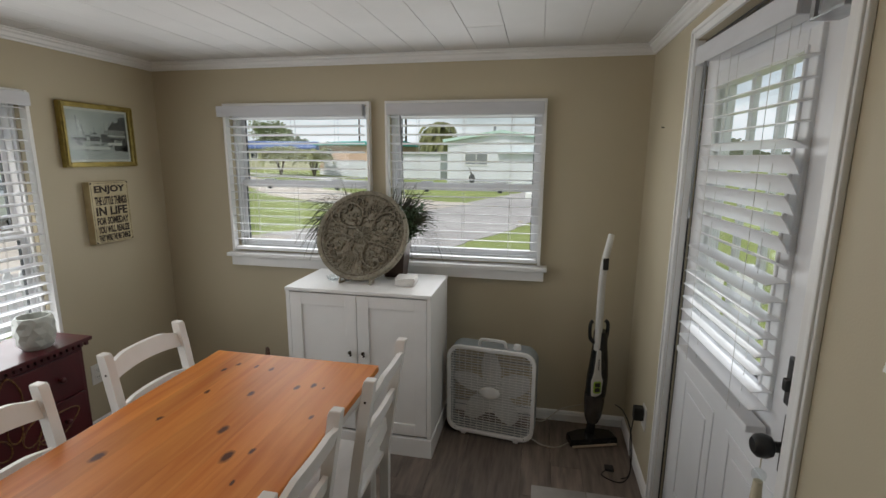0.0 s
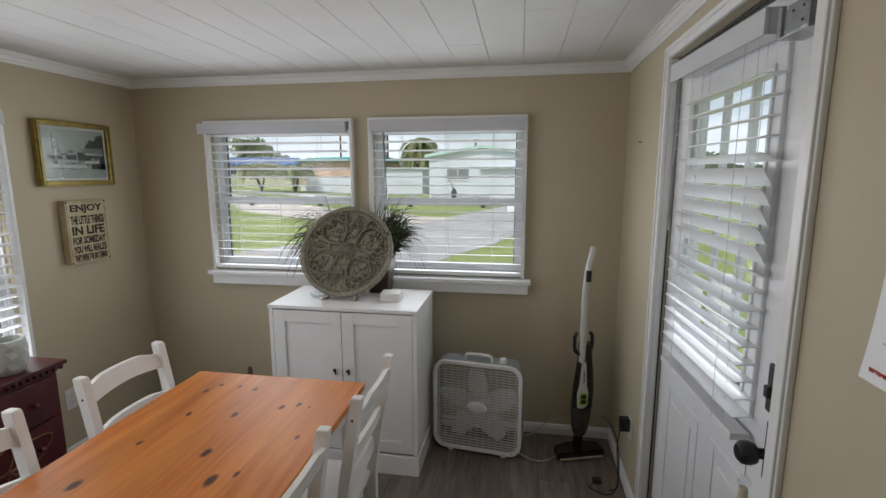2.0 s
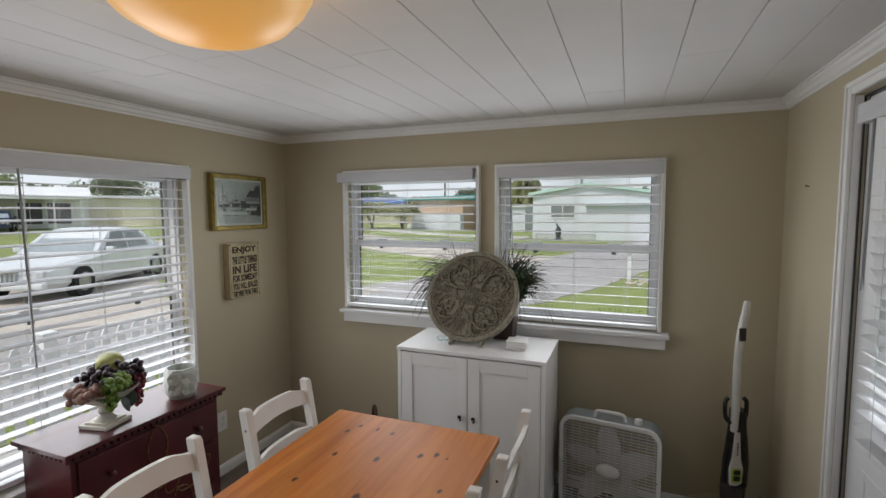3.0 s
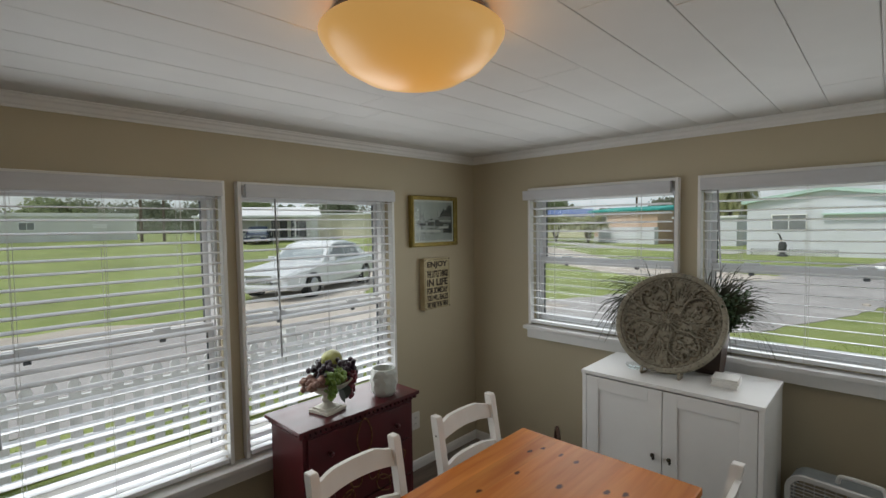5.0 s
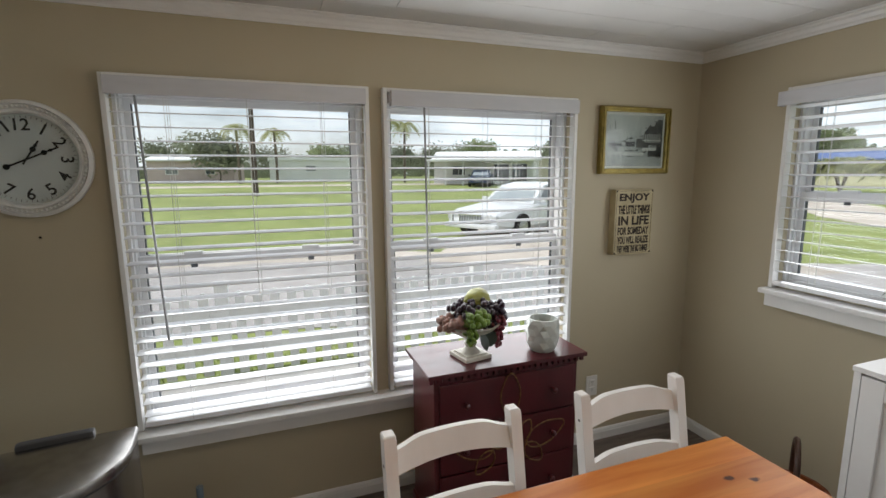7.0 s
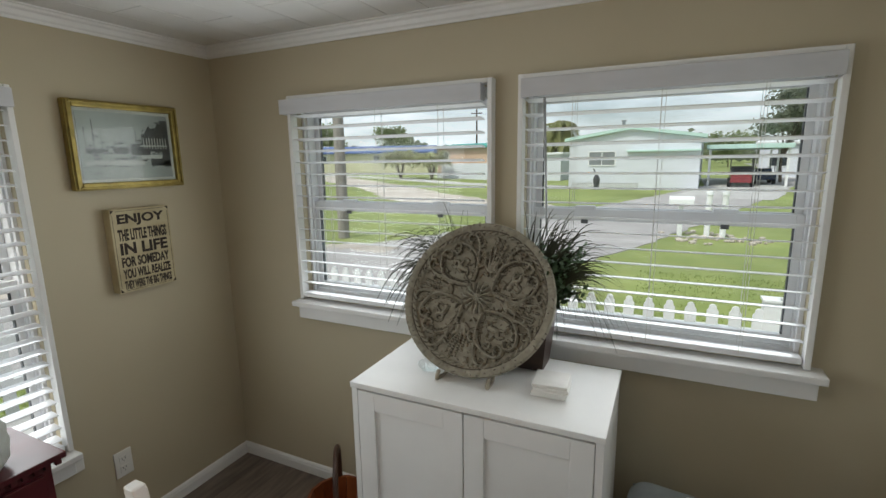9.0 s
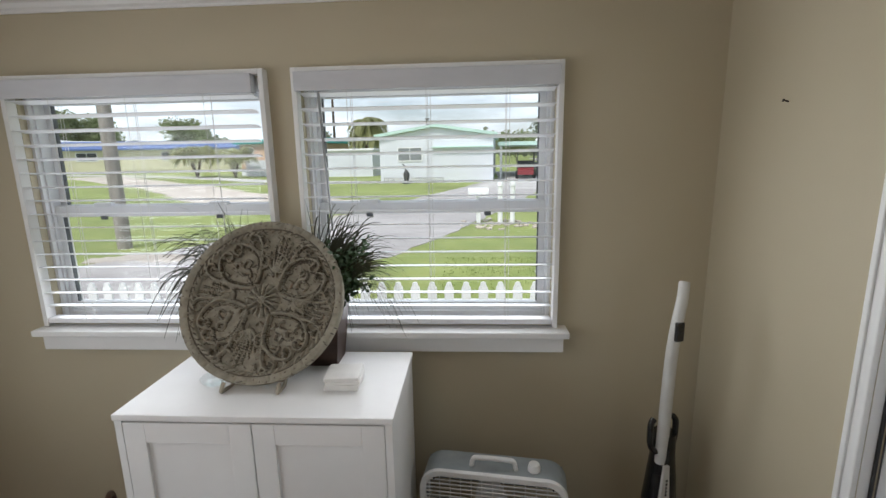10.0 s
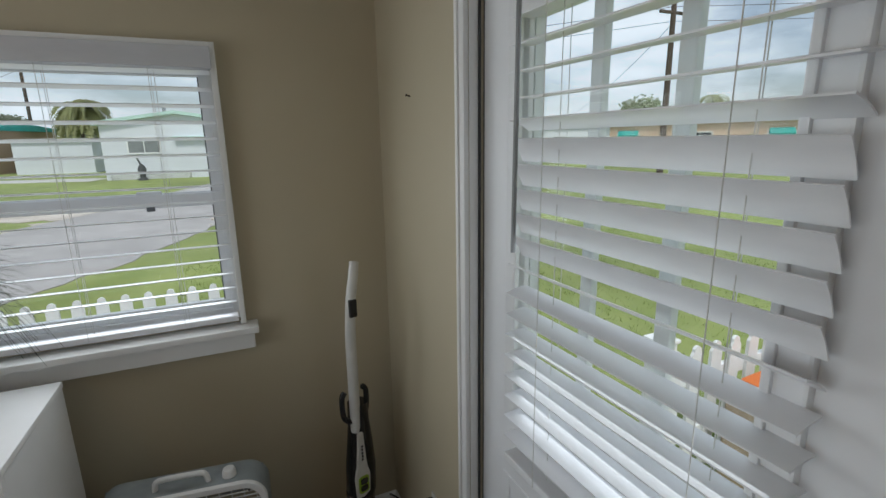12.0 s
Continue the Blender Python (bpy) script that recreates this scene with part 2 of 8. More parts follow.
M_WALL = mat("beige_wall_paint", (0.492, 0.434, 0.312), (0.477, 0.419, 0.298), 0.62, 3.0, bump=0.12, bscale=220, cloud=0.03)
M_CEIL = mat("white_ceiling_panel", (0.70, 0.695, 0.68), (0.665, 0.66, 0.645), 0.7, 4.0, bump=0.15, bscale=150, cloud=0.04)
M_TRIM = mat("white_trim_paint", (0.80, 0.80, 0.79), (0.75, 0.75, 0.74), 0.38, 5.0, bump=0.05, bscale=90, cloud=0.04)
M_VINYL = mat("white_vinyl_frame", (0.80, 0.81, 0.82), (0.74, 0.75, 0.77), 0.35, 7.0, cloud=0.04)
# slat white lowered to grey: the valance's shade is in its colour
M_VALANCE = mat("shaded_white_valance", (0.60, 0.61, 0.64), (0.56, 0.57, 0.60), 0.4, 9.0, stretch=(1, 1, 4), bump=0.04, bscale=50, cloud=0.04)
M_SLAT = mat("white_blind_slat", (0.82, 0.83, 0.85), (0.77, 0.78, 0.80), 0.34, 9.0, stretch=(1, 1, 4), bump=0.04, bscale=50, cloud=0.04)
M_CORD = mat("white_cord", (0.72, 0.72, 0.70), None, 0.8, 200)
M_WAND = mat("grey_clear_wand", (0.30, 0.31, 0.32), None, 0.25, 20)
M_GLASS = glass_mat("window_glass", (0.97, 0.985, 0.98))
M_GASKET = mat("dark_rubber_seal", (0.13, 0.14, 0.15), None, 0.7, 30)
M_DOOR = mat("white_door_enamel", (0.80, 0.81, 0.83), (0.76, 0.77, 0.79), 0.33, 5.0, bump=0.05, bscale=60, cloud=0.04)
M_PLANK = mat("grey_brown_vinyl_plank", (0.225, 0.180, 0.150), (0.115, 0.090, 0.075), 0.40, 7.0, stretch=(6, 0.7, 1), bump=0.15, bscale=26, cloud=0.12, piece=0.22)
M_UNDER = mat("dark_floor_joint", (0.03, 0.024, 0.02), None, 0.8, 10)
M_BLACK = mat("black_metal", (0.012, 0.012, 0.013), (0.02, 0.02, 0.02), 0.38, 30, cloud=0.1)
M_WHITE = mat("white_lacquer", (0.80, 0.80, 0.79), (0.76, 0.755, 0.745), 0.36, 6.0, bump=0.06, bscale=70, cloud=0.04)

# ---- setting ----
WX, EX, NY, SY, TOP = -2.31, 0.668, 2.80, -2.6, 2.125


def wall(name, axis, face, thick, us, zs, holes, material):
    """An upright wall in one mesh, with holes through it. face: the plane of its inner face; thick: signed, away from the room."""
    us = sorted({*us, *(h[0] for h in holes), *(h[1] for h in holes)})
    zs = sorted({*zs, *(h[2] for h in holes), *(h[3] for h in holes)})

    def full(i, k):
        if not (0 <= i < len(us) - 1 and 0 <= k < len(zs) - 1):
            return False
        u, z = (us[i] + us[i + 1]) / 2, (zs[k] + zs[k + 1]) / 2
        return not any(h[0] < u < h[1] and h[2] < z < h[3] for h in holes)

    bm = start()

    def v(u, w, z):
        return bm.verts.new((u, face + w, z) if axis == "y" else (face + w, u, z))

    for i in range(len(us) - 1):
        for k in range(len(zs) - 1):
            if not full(i, k):
                continue
            a, b, c, d = us[i], us[i + 1], zs[k], zs[k + 1]
            for w in (0, thick):
                bm.faces.new((v(a, w, c), v(b, w, c), v(b, w, d), v(a, w, d)))
            for (di, dk), p, q in (((-1, 0), (a, c), (a, d)), ((1, 0), (b, c), (b, d)), ((0, -1), (a, c), (b, c)), ((0, 1), (a, d), (b, d))):
                if not full(i + di, k + dk):
                    bm.faces.new((v(p[0], 0, p[1]), v(q[0], 0, q[1]), v(q[0], thick, q[1]), v(p[0], thick, p[1])))
    bmesh.ops.remove_doubles(bm, verts=bm.verts[:], dist=1e-5)
    ob = new(name, mesh_of(name, bm, material))
    return tagged(ob, "beige painted interior wall", "wall", kind="structure")


# window openings: along the wall, low, high
N1, N2 = (-1.785, -0.875, 0.955, 1.85), (-0.745, 0.125, 0.955, 1.85)
W1, W2 = (0.035, 0.94, 0.515, 1.835), (1.035, 1.965, 0.515, 1.835)
D1 = (1.14, 2.08, 0.0, 1.985)
wall("wall_north", "y", NY, 0.12, (WX - 0.12, EX + 0.12), (0, TOP), (N1, N2), M_WALL)
wall("wall_west", "x", WX, -0.12, (SY, NY), (0, TOP), (W1, W2), M_WALL)
wall("wall_east", "x", EX, 0.12, (SY, NY), (0, TOP), (D1,), M_WALL)
wall("wall_south", "y", SY, -0.12, (WX - 0.12, EX + 0.12), (0, TOP), (), M_WALL)

# ceiling: long grooved boards in one mesh over a backing
bm = start()
box(bm, (WX - 0.12, SY - 0.12, TOP + 0.005), (EX + 0.12, NY + 0.12, TOP + 0.08))
rng = random.Random(3)
x = WX
while x < EX:
    y = SY - rng.random() * 1.2
    x2 = min(x + 0.173, EX)
    while y < NY:
        y2 = min(y + 1.22, NY)
        if y2 > SY:
            lo = TOP + rng.uniform(-0.0006, 0.0006)
            box(bm, (x + 0.0012, max(y, SY) + 0.0012, lo), (x2 - 0.0012, y2 - 0.0012, TOP + 0.0055), 0.002)
        y = y2
    x = x2
tagged(new("ceiling", mesh_of("ceiling", bm, M_CEIL)), "white painted ceiling of long grooved boards", "ceiling", kind="structure")


def moulding(name, profile, runs, material, label):
    """A moulding of one profile (out from the wall, up) along straight runs of wall."""
    bm = start()
    for p, q, out in runs:
        p, q, o = Vector(p), Vector(q), Vector(out)
        a = [bm.verts.new(p + o * u + Vector((0, 0, w))) for u, w in profile]
        b = [bm.verts.new(q + o * u + Vector((0, 0, w))) for u, w in profile]
        n = len(profile)
        for i in range(n):
            bm.faces.new((a[i], a[(i + 1) % n], b[(i + 1) % n], b[i]))
        bm.faces.new(a[::-1]), bm.faces.new(b)
    return tagged(new(name, mesh_of(name, bm, material)), label, "trim", kind="structure")


CROWN = [(0, -0.05), (0.008, -0.05), (0.010, -0.042), (0.018, -0.036), (0.024, -0.022), (0.034, -0.016), (0.036, -0.008), (0.046, -0.006), (0.046, -0.001), (0, -0.001)]
moulding("trim_crown", CROWN, [((WX, NY - 0.0005, TOP), (EX, NY - 0.0005, TOP), (0, -1, 0)), ((WX, SY, TOP), (WX, NY, TOP), (1, 0, 0)),
                               ((EX, SY, TOP), (EX, NY, TOP), (-1, 0, 0))], M_TRIM, "white painted crown moulding")
BASE = [(0, 0), (0.014, 0), (0.014, 0.042), (0.011, 0.048), (0.011, 0.053), (0.006, 0.060), (0, 0.063)]
moulding("baseboard", BASE, [((WX, NY - 0.0005, 0), (EX, NY - 0.0005, 0), (0, -1, 0)), ((WX, SY, 0), (WX, NY, 0), (1, 0, 0)),
                             ((EX, 2.127, 0), (EX, NY, 0), (-1, 0, 0)), ((EX, SY, 0), (EX, 1.083, 0), (-1, 0, 0))], M_TRIM, "white painted baseboard")


# ---- windows ----
def window(name, wall_at, turn, width, low, high, rail, label):
    """A single-hung vinyl window. Local x runs along the wall, local y out of the house, z up; the wall's inner face is y = 0."""
    w = thing(name, wall_at, turn, label, "window", kind="structure")
    h = width / 2
    bm = start()
    for a, b in (((-h - 0.018, -0.042, low - 0.0), (-h, 0.0, high + 0.018)), ((h, -0.042, low - 0.0), (h + 0.018, 0.0, high + 0.018)), ((-h, -0.0415, high), (h, 0.0, high + 0.018))):
        box(bm, a, b, 0.003)
    part("casing", bm, M_TRIM, w)
    bm = start()
    for a, b in (((-h, 0.045, low), (-h + 0.020, 0.115, high)), ((h - 0.020, 0.045, low), (h, 0.115, high)),
                 ((-h + 0.020, 0.046, high - 0.04), (h - 0.020, 0.114, high)), ((-h + 0.020, 0.046, low), (h - 0.020, 0.114, low + 0.035))):
        box(bm, a, b, 0.002)
    for s in (-1, 1):
        box(bm, (s * (h - 0.012), 0.028, low), (s * h, 0.045, high), 0.001)
    part("window_frame", bm, M_VINYL, w)
    u = h - 0.020
    for nm, z0, z1, y0 in (("upper_sash", rail - 0.01, high - 0.04, 0.088), ("lower_sash", low + 0.035, rail + 0.02, 0.058)):
        bm = start()
        s = 0.022
        box(bm, (-u, y0, z0), (-u + s, y0 + 0.025, z1), 0.002), box(bm, (u - s, y0, z0), (u, y0 + 0.025, z1), 0.002)
        t = 0.042 if nm == "lower_sash" else 0.03
        box(bm, (-u + s, y0, z1 - t), (u - s, y0 + 0.0255, z1), 0.002), box(bm, (-u + s, y0, z0), (u - s, y0 + 0.0255, z0 + 0.032), 0.002)
        sash = part(nm, bm, M_VINYL, w)
        bm = start()
        for a, b in (((-u + s, y0 + 0.006, z0 + 0.032), (-u + s + 0.004, y0 + 0.02, z1 - t)), ((u - s - 0.004, y0 + 0.006, z0 + 0.032), (u - s, y0 + 0.02, z1 - t))):
            box(bm, a, b)
        part("seal", bm, M_GASKET, sash)
        bm = start()
        box(bm, (-u + s + 0.001, y0 + 0.010, z0 + 0.030), (u - s - 0.001, y0 + 0.0135, z1 - t + 0.002))
        pane = part("pane", bm, M_GLASS, sash)
        pane.visible_shadow = False
        if nm == "lower_sash":
            for sx in (-0.55, 0.5):
                bm = start()
                box(bm, (sx * u - 0.035, y0 - 0.004, z1 - 0.004), (sx * u + 0.035, y0 + 0.02, z1 + 0.012), 0.004)
                part("sash_lock", bm, M_VINYL, sash)
                bm = start()
                box(bm, (sx * u - 0.012, y0 - 0.006, z1 - 0.052), (sx * u + 0.012, y0 + 0.002, z1 - 0.038), 0.001)
                part("tilt_latch", bm, M_GASKET, sash)
    return w


def sill(name, at, turn, length, top):
    s = thing(name, at, turn, "white painted wooden window sill with an apron", "window sill", kind="structure")
    bm = start()
    box(bm, (-length / 2 - 0.015, -0.085, top - 0.024), (length / 2 + 0.015, 0.0, top), 0.005)
    part("stool", bm, M_TRIM, s)
    bm = start()
    box(bm, (-length / 2, -0.055, top - 0.086), (length / 2, 0.0, top - 0.0245), 0.004)
    part("apron", bm, M_TRIM, s)
    return s


RAIL_N, RAIL_W = 1.385, 1.165
for k, (o, rail) in enumerate(((N1, RAIL_N), (N2, RAIL_N))):
    window("window_%d" % (k + 1), ((o[0] + o[1]) / 2, NY, 0), 0, o[1] - o[0], o[2], o[3], rail, "white vinyl single-hung window in a thin white casing")
for k, (o, rail) in enumerate(((W1, RAIL_W), (W2, RAIL_W))):
    window("window_%d" % (k + 3), (WX, (o[0] + o[1]) / 2, 0), 90, o[1] - o[0], o[2], o[3], rail, "tall white vinyl single-hung window in a thin white casing")
sill("sill_north", ((-1.815 + 0.175) / 2, NY, 0), 0, 1.97, 0.952)
sill("sill_west", (WX, (0.02 + 1.98) / 2, 0), 90, 1.95, 0.508)


# ---- blinds ----
def blind(at, turn, width, high, low, pitch, tilt, wand, label, group, valance=0.062, shift=0.0, tilts=None, depth=0.05, vshift=0.0, vextra=0.0):
    """A wooden slatted blind; local y = 0 is the middle of the slats, negative towards the room."""
    b = thing("window_blind", at, turn, label, "blind", group)
    h = width / 2
    bm = start()
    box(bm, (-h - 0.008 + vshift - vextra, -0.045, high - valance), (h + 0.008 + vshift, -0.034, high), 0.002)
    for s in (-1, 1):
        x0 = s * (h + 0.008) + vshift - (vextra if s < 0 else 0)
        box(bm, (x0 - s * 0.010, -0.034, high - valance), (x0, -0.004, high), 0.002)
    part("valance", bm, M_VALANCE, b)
    bm = start()
    box(bm, (-h, -0.026, high - 0.05), (h, 0.026, high - 0.006), 0.002)
    part("headrail", bm, M_VINYL, b)
    bm = start()
    n = 6
    prof = [(-depth / 2 + depth * i / n, 0.0022 * (1 - (2 * i / n - 1) ** 2)) for i in range(n + 1)]
    ring = [(y, z + 0.0013) for y, z in prof] + [(y, z - 0.0013) for y, z in prof[::-1]]
    a = [bm.verts.new((-h, y, z)) for y, z in ring]
    c = [bm.verts.new((h, y, z)) for y, z in ring]
    for i in range(len(ring)):
        bm.faces.new((a[i], a[(i + 1) % len(ring)], c[(i + 1) % len(ring)], c[i]))
    bm.faces.new(a[::-1]), bm.faces.new(c)
    data = mesh_of("slat", bm, M_SLAT, 40)
    z = high - valance - 0.008 - shift
    rnd = random.Random(int(width * 1000) + int(low * 100))
    while z > low + 0.03:
        t = tilts(z) if tilts else tilt
        s = new("slat", data)
        s.parent = b
        s.matrix_basis = pose(rnd.uniform(-0.002, 0.002), 0, z, t + rnd.uniform(-1.2, 1.2), rnd.uniform(-0.12, 0.12), 0)
        z -= pitch
    bm = start()
    box(bm, (-h, -0.025, low - 0.006), (h, 0.025, low + 0.014), 0.004)
    part("bottom_rail", bm, M_SLAT, b)
    for f in (-0.62, 0.0, 0.62) if width > 0.75 else (-0.6, 0.6):
        bm = start()
        for y in (-0.0262, 0.0262):
            rod(bm, (f * h, y, low), (f * h, y, high - 0.05), 0.0009, n=5)
        rod(bm, (f * h + 0.012, 0, low), (f * h + 0.012, 0, high - 0.05), 0.0009, n=5)
        part("ladder_cord", bm, M_CORD, b)
    if wand:
        bm = start()
        rod(bm, (wand[0], -0.052, high - valance - 0.005), (wand[0] + wand[2], -0.054, high - valance - wand[1]), 0.0045, n=8)
        part("tilt_wand", bm, M_WAND, b, "grey plastic tilt wand")
    return b


GN, GW = "blinds of the short windows", "blinds of the tall windows"
blind(((N1[0] + N1[1]) / 2 - 0.022, NY - 0.012, 0), 0, 0.90, 1.852, 0.972, 0.050, -8, None, "open white slatted blind with a crooked valance", GN, vextra=0.024, vshift=0.0)
blind(((N2[0] + N2[1]) / 2, NY - 0.012, 0), 0, 0.862, 1.852, 0.972, 0.050, -8, (-0.355, 0.47, 0.02), "open white slatted blind with a tilt wand", GN)
blind((WX + 0.012, (W1[0] + W1[1]) / 2, 0), 90, 0.895, 1.842, 0.532, 0.050, 7, (-0.36, 0.90, 0.03), "tall open white slatted blind with a tilt wand", GW)
blind((WX + 0.012, (W2[0] + W2[1]) / 2, 0), 90, 0.915, 1.842, 0.532, 0.050, 7, (-0.31, 0.80, 0.01), "tall open white slatted blind behind the red chest", GW, vshift=0.015)

# ---- door ----
def door():
    d = thing("door_1", (0.716, 1.612, 0), -89.0, "closed white enamelled entry door with a glazed upper half", "door", kind="structure")
    h, top, t = 0.466, 1.972, 0.044
    g0, g1, z0, z1 = -0.30, 0.225, 0.98, 1.80      # clear glass, local x runs south
    bm = start()
    for a, b in (((-h, 0, 0.012), (g0 - 0.0, t, top)), ((g1, 0, 0.012), (h, t, top)), ((g0, 0, 0.012), (g1, t, z0)), ((g0, 0, z1), (g1, t, top))):
        box(bm, a, b)
    part("slab", bm, M_DOOR, d)
    bm = start()
    f = 0.05
    for a, b in (((g0 - f, -0.012, z0 - f), (g0, 0.006, z1 + f)), ((g1, -0.012, z0 - f), (g1 + f, 0.006, z1 + f)), ((g0, -0.0121, z1), (g1, 0.006, z1 + f)), ((g0, -0.0121, z0 - f), (g1, 0.006, z0))):
        box(bm, a, b, 0.005)
    for a, b in (((g0 - 0.012, -0.018, z0 - 0.012), (g0, 0.01, z1 + 0.012)), ((g1, -0.018, z0 - 0.012), (g1 + 0.012, 0.01, z1 + 0.012)), ((g0, -0.018, z1), (g1, 0.01, z1 + 0.012)), ((g0, -0.018, z0 - 0.012), (g1, 0.01, z0))):
        box(bm, a, b, 0.003)
    part("glazing_frame", bm, M_VINYL, d)
    bm = start()
    box(bm, (g0, 0.018, z0), (g1, 0.022, z1))
    part("pane", bm, M_GLASS, d).visible_shadow = False
    for k in (1, 2):
        bm = start()
        xm = g0 + (g1 - g0) * k / 3
        box(bm, (xm - 0.015, 0.023, z0), (xm + 0.015, 0.040, z1), 0.004)
        part("muntin", bm, M_VINYL, d)
    for x0, x1 in ((-0.36, -0.05), (0.05, 0.36)):
        bm = start()
        for a, b in (((x0, -0.0035, 0.20), (x0 + 0.03, 0.001, 0.74)), ((x1 - 0.03, -0.0035, 0.20), (x1, 0.001, 0.74)), ((x0 + 0.03, -0.0032, 0.71), (x1 - 0.03, 0.001, 0.74)), ((x0 + 0.03, -0.0032, 0.20), (x1 - 0.03, 0.001, 0.23))):
            box(bm, a, b, 0.003)
        box(bm, (x0 + 0.06, -0.0042, 0.26), (x1 - 0.06, 0.001, 0.68), 0.004)
        part("raised_panel", bm, M_DOOR, d)
    bm = start()
    box(bm, (0.336, -0.010, 0.985), (0.403, 0.0, 1.105), 0.008)
    box(bm, (0.360, -0.03, 1.03), (0.380, -0.010, 1.06), 0.004)
    part("deadbolt", bm, M_BLACK, d, "black deadbolt turn piece")
    bm = start()
    box(bm, (0.350, -0.008, 0.812), (0.410, 0.0, 0.962), 0.008)
    part("knob_plate", bm, M_BLACK, d, "black backplate")
    bm = start()
    rod(bm, (0.372, -0.008, 0.887), (0.372, -0.035, 0.887), 0.013, n=16)
    lathe(bm, [(0.0, -0.034), (0.018, -0.033), (0.027, -0.024), (0.029, -0.008), (0.024, 0.006), (0.014, 0.012)], 20)
    vs = bm.verts[:]
    ring = [v for v in vs if abs(v.co.x) < 0.05 and abs(v.co.y) < 0.031 and v.co.z < 0.2]
    bmesh.ops.transform(bm, matrix=pose(0.372, -0.045, 0.887, -90, 0, 0), verts=ring)
    part("door_knob", bm, M_BLACK, d, "black round knob", smooth=40)
    bm = start()
    box(bm, (-h - 0.0, -0.002, 0.012), (-h - 0.008, 0.03, top))
    box(bm, (-h, -0.002, top), (h, 0.03, top + 0.008))
    box(bm, (h, -0.002, 0.012), (h + 0.0, 0.03, top))
    part("seal", bm, M_GASKET, d, "black weather seal")
    return d


door()
j = thing("door_frame", (EX, 1.61, 0), -90, "white painted door casing and jamb", "door frame", kind="structure")
bm = start()
for a, b in (((-0.515, -0.014, 0), (-0.47, 0.0, 2.03)), ((0.47, -0.014, 0), (0.525, 0.0, 2.03)), ((-0.47, -0.0135, 1.985), (0.47, 0.0, 2.03))):
    box(bm, a, b, 0.004)
for a, b in (((-0.508, -0.020, 0), (-0.494, -0.013, 2.022)), ((0.504, -0.020, 0), (0.518, -0.013, 2.022)), ((-0.494, -0.0195, 2.008), (0.504, -0.013, 2.022))):
    box(bm, a, b, 0.003)
part("casing", bm, M_TRIM, j)
bm = start()
for a, b in (((-0.478, 0.08, 0), (-0.4765, 0.12, 1.985)), ((0.4685, 0.0, 0), (0.47, 0.03, 1.985))):
    box(bm, a, b)
box(bm, (-0.47, 0.0, 0.0), (-0.4695, 0.03, 1.98))
part("jamb", bm, M_TRIM, j)
bm = start()
box(bm, (-0.4694, 0.023, 0.012), (-0.4635, 0.028, 1.978)), box(bm, (-0.4635, 0.0235, 1.9725), (0.468, 0.028, 1.978))
part("seal", bm, M_BLACK, j, "black weather seal in the gap")

# blind on the door: slats flat above, tipped below
blind((0.674, 1.591, 0), -87.5, 0.54, 1.92, 0.876, 0.047, 0, (-0.20, 0.50, -0.004), "white slatted blind half closed over the glazed door", "", valance=0.058,
      tilts=lambda z: 5.0 if z > 1.615 else (-22.0 if z > 1.575 else (-58.0 if z > 1.345 else (-29.0 if z > 1.30 else (9.0 if z > 1.255 else (5.0 if z > 1.21 else 2.0))))), depth=0.05, vextra=0.04, shift=0.074)
M_STEEL = mat("galvanised_steel", (0.42, 0.43, 0.44), (0.32, 0.33, 0.34), 0.35, 40, metal=0.9, cloud=0.1)
b = thing("blind_bracket", (0.660, 1.166, 1.838), -88.0, "grey steel blind bracket with screw holes", "bracket")
bm = start()
box(bm, (-0.115, -0.002, 0.0), (-0.004, 0.055, 0.004), 0.001), box(bm, (-0.004, -0.003, 0.0), (0.0, 0.056, 0.062), 0.001)
box(bm, (-0.075, -0.003, 0.0035), (-0.0045, -0.0005, 0.060), 0.001), box(bm, (-0.11, -0.004, 0.0035), (-0.095, 0.004, 0.066), 0.001)
part("plate", bm, M_STEEL, b)
for x, z in ((-0.02, 0.045), (-0.02, 0.018), (-0.055, 0.045)):
    bm = start()
    rod(bm, (x, -0.0045, z), (x, -0.002, z), 0.003, n=8)
    part("screw", bm, M_BLACK, b)

# ---- furniture materials ----
KNOTS = ((-0.750, 1.203, 0.017), (-0.659, 1.093, 0.020), (-0.608, 1.129, 0.010), (-0.950, 1.395, 0.011), (-0.992, 1.022, 0.019), (-0.580, 1.005, 0.008), (-0.530, 1.321, 0.009), (-0.668, 1.485, 0.013),
         (-0.617, 1.512, 0.012), (-0.977, 1.218, 0.010), (-1.003, 1.556, 0.011), (-0.978, 1.610, 0.010), (-0.900, 1.606, 0.011), (-0.832, 1.598, 0.012), (-0.798, 1.413, 0.013), (-0.575, 1.501, 0.006),
         (-0.85, 0.86, 0.014), (-0.62, 0.80, 0.011), (-1.04, 0.78, 0.012))


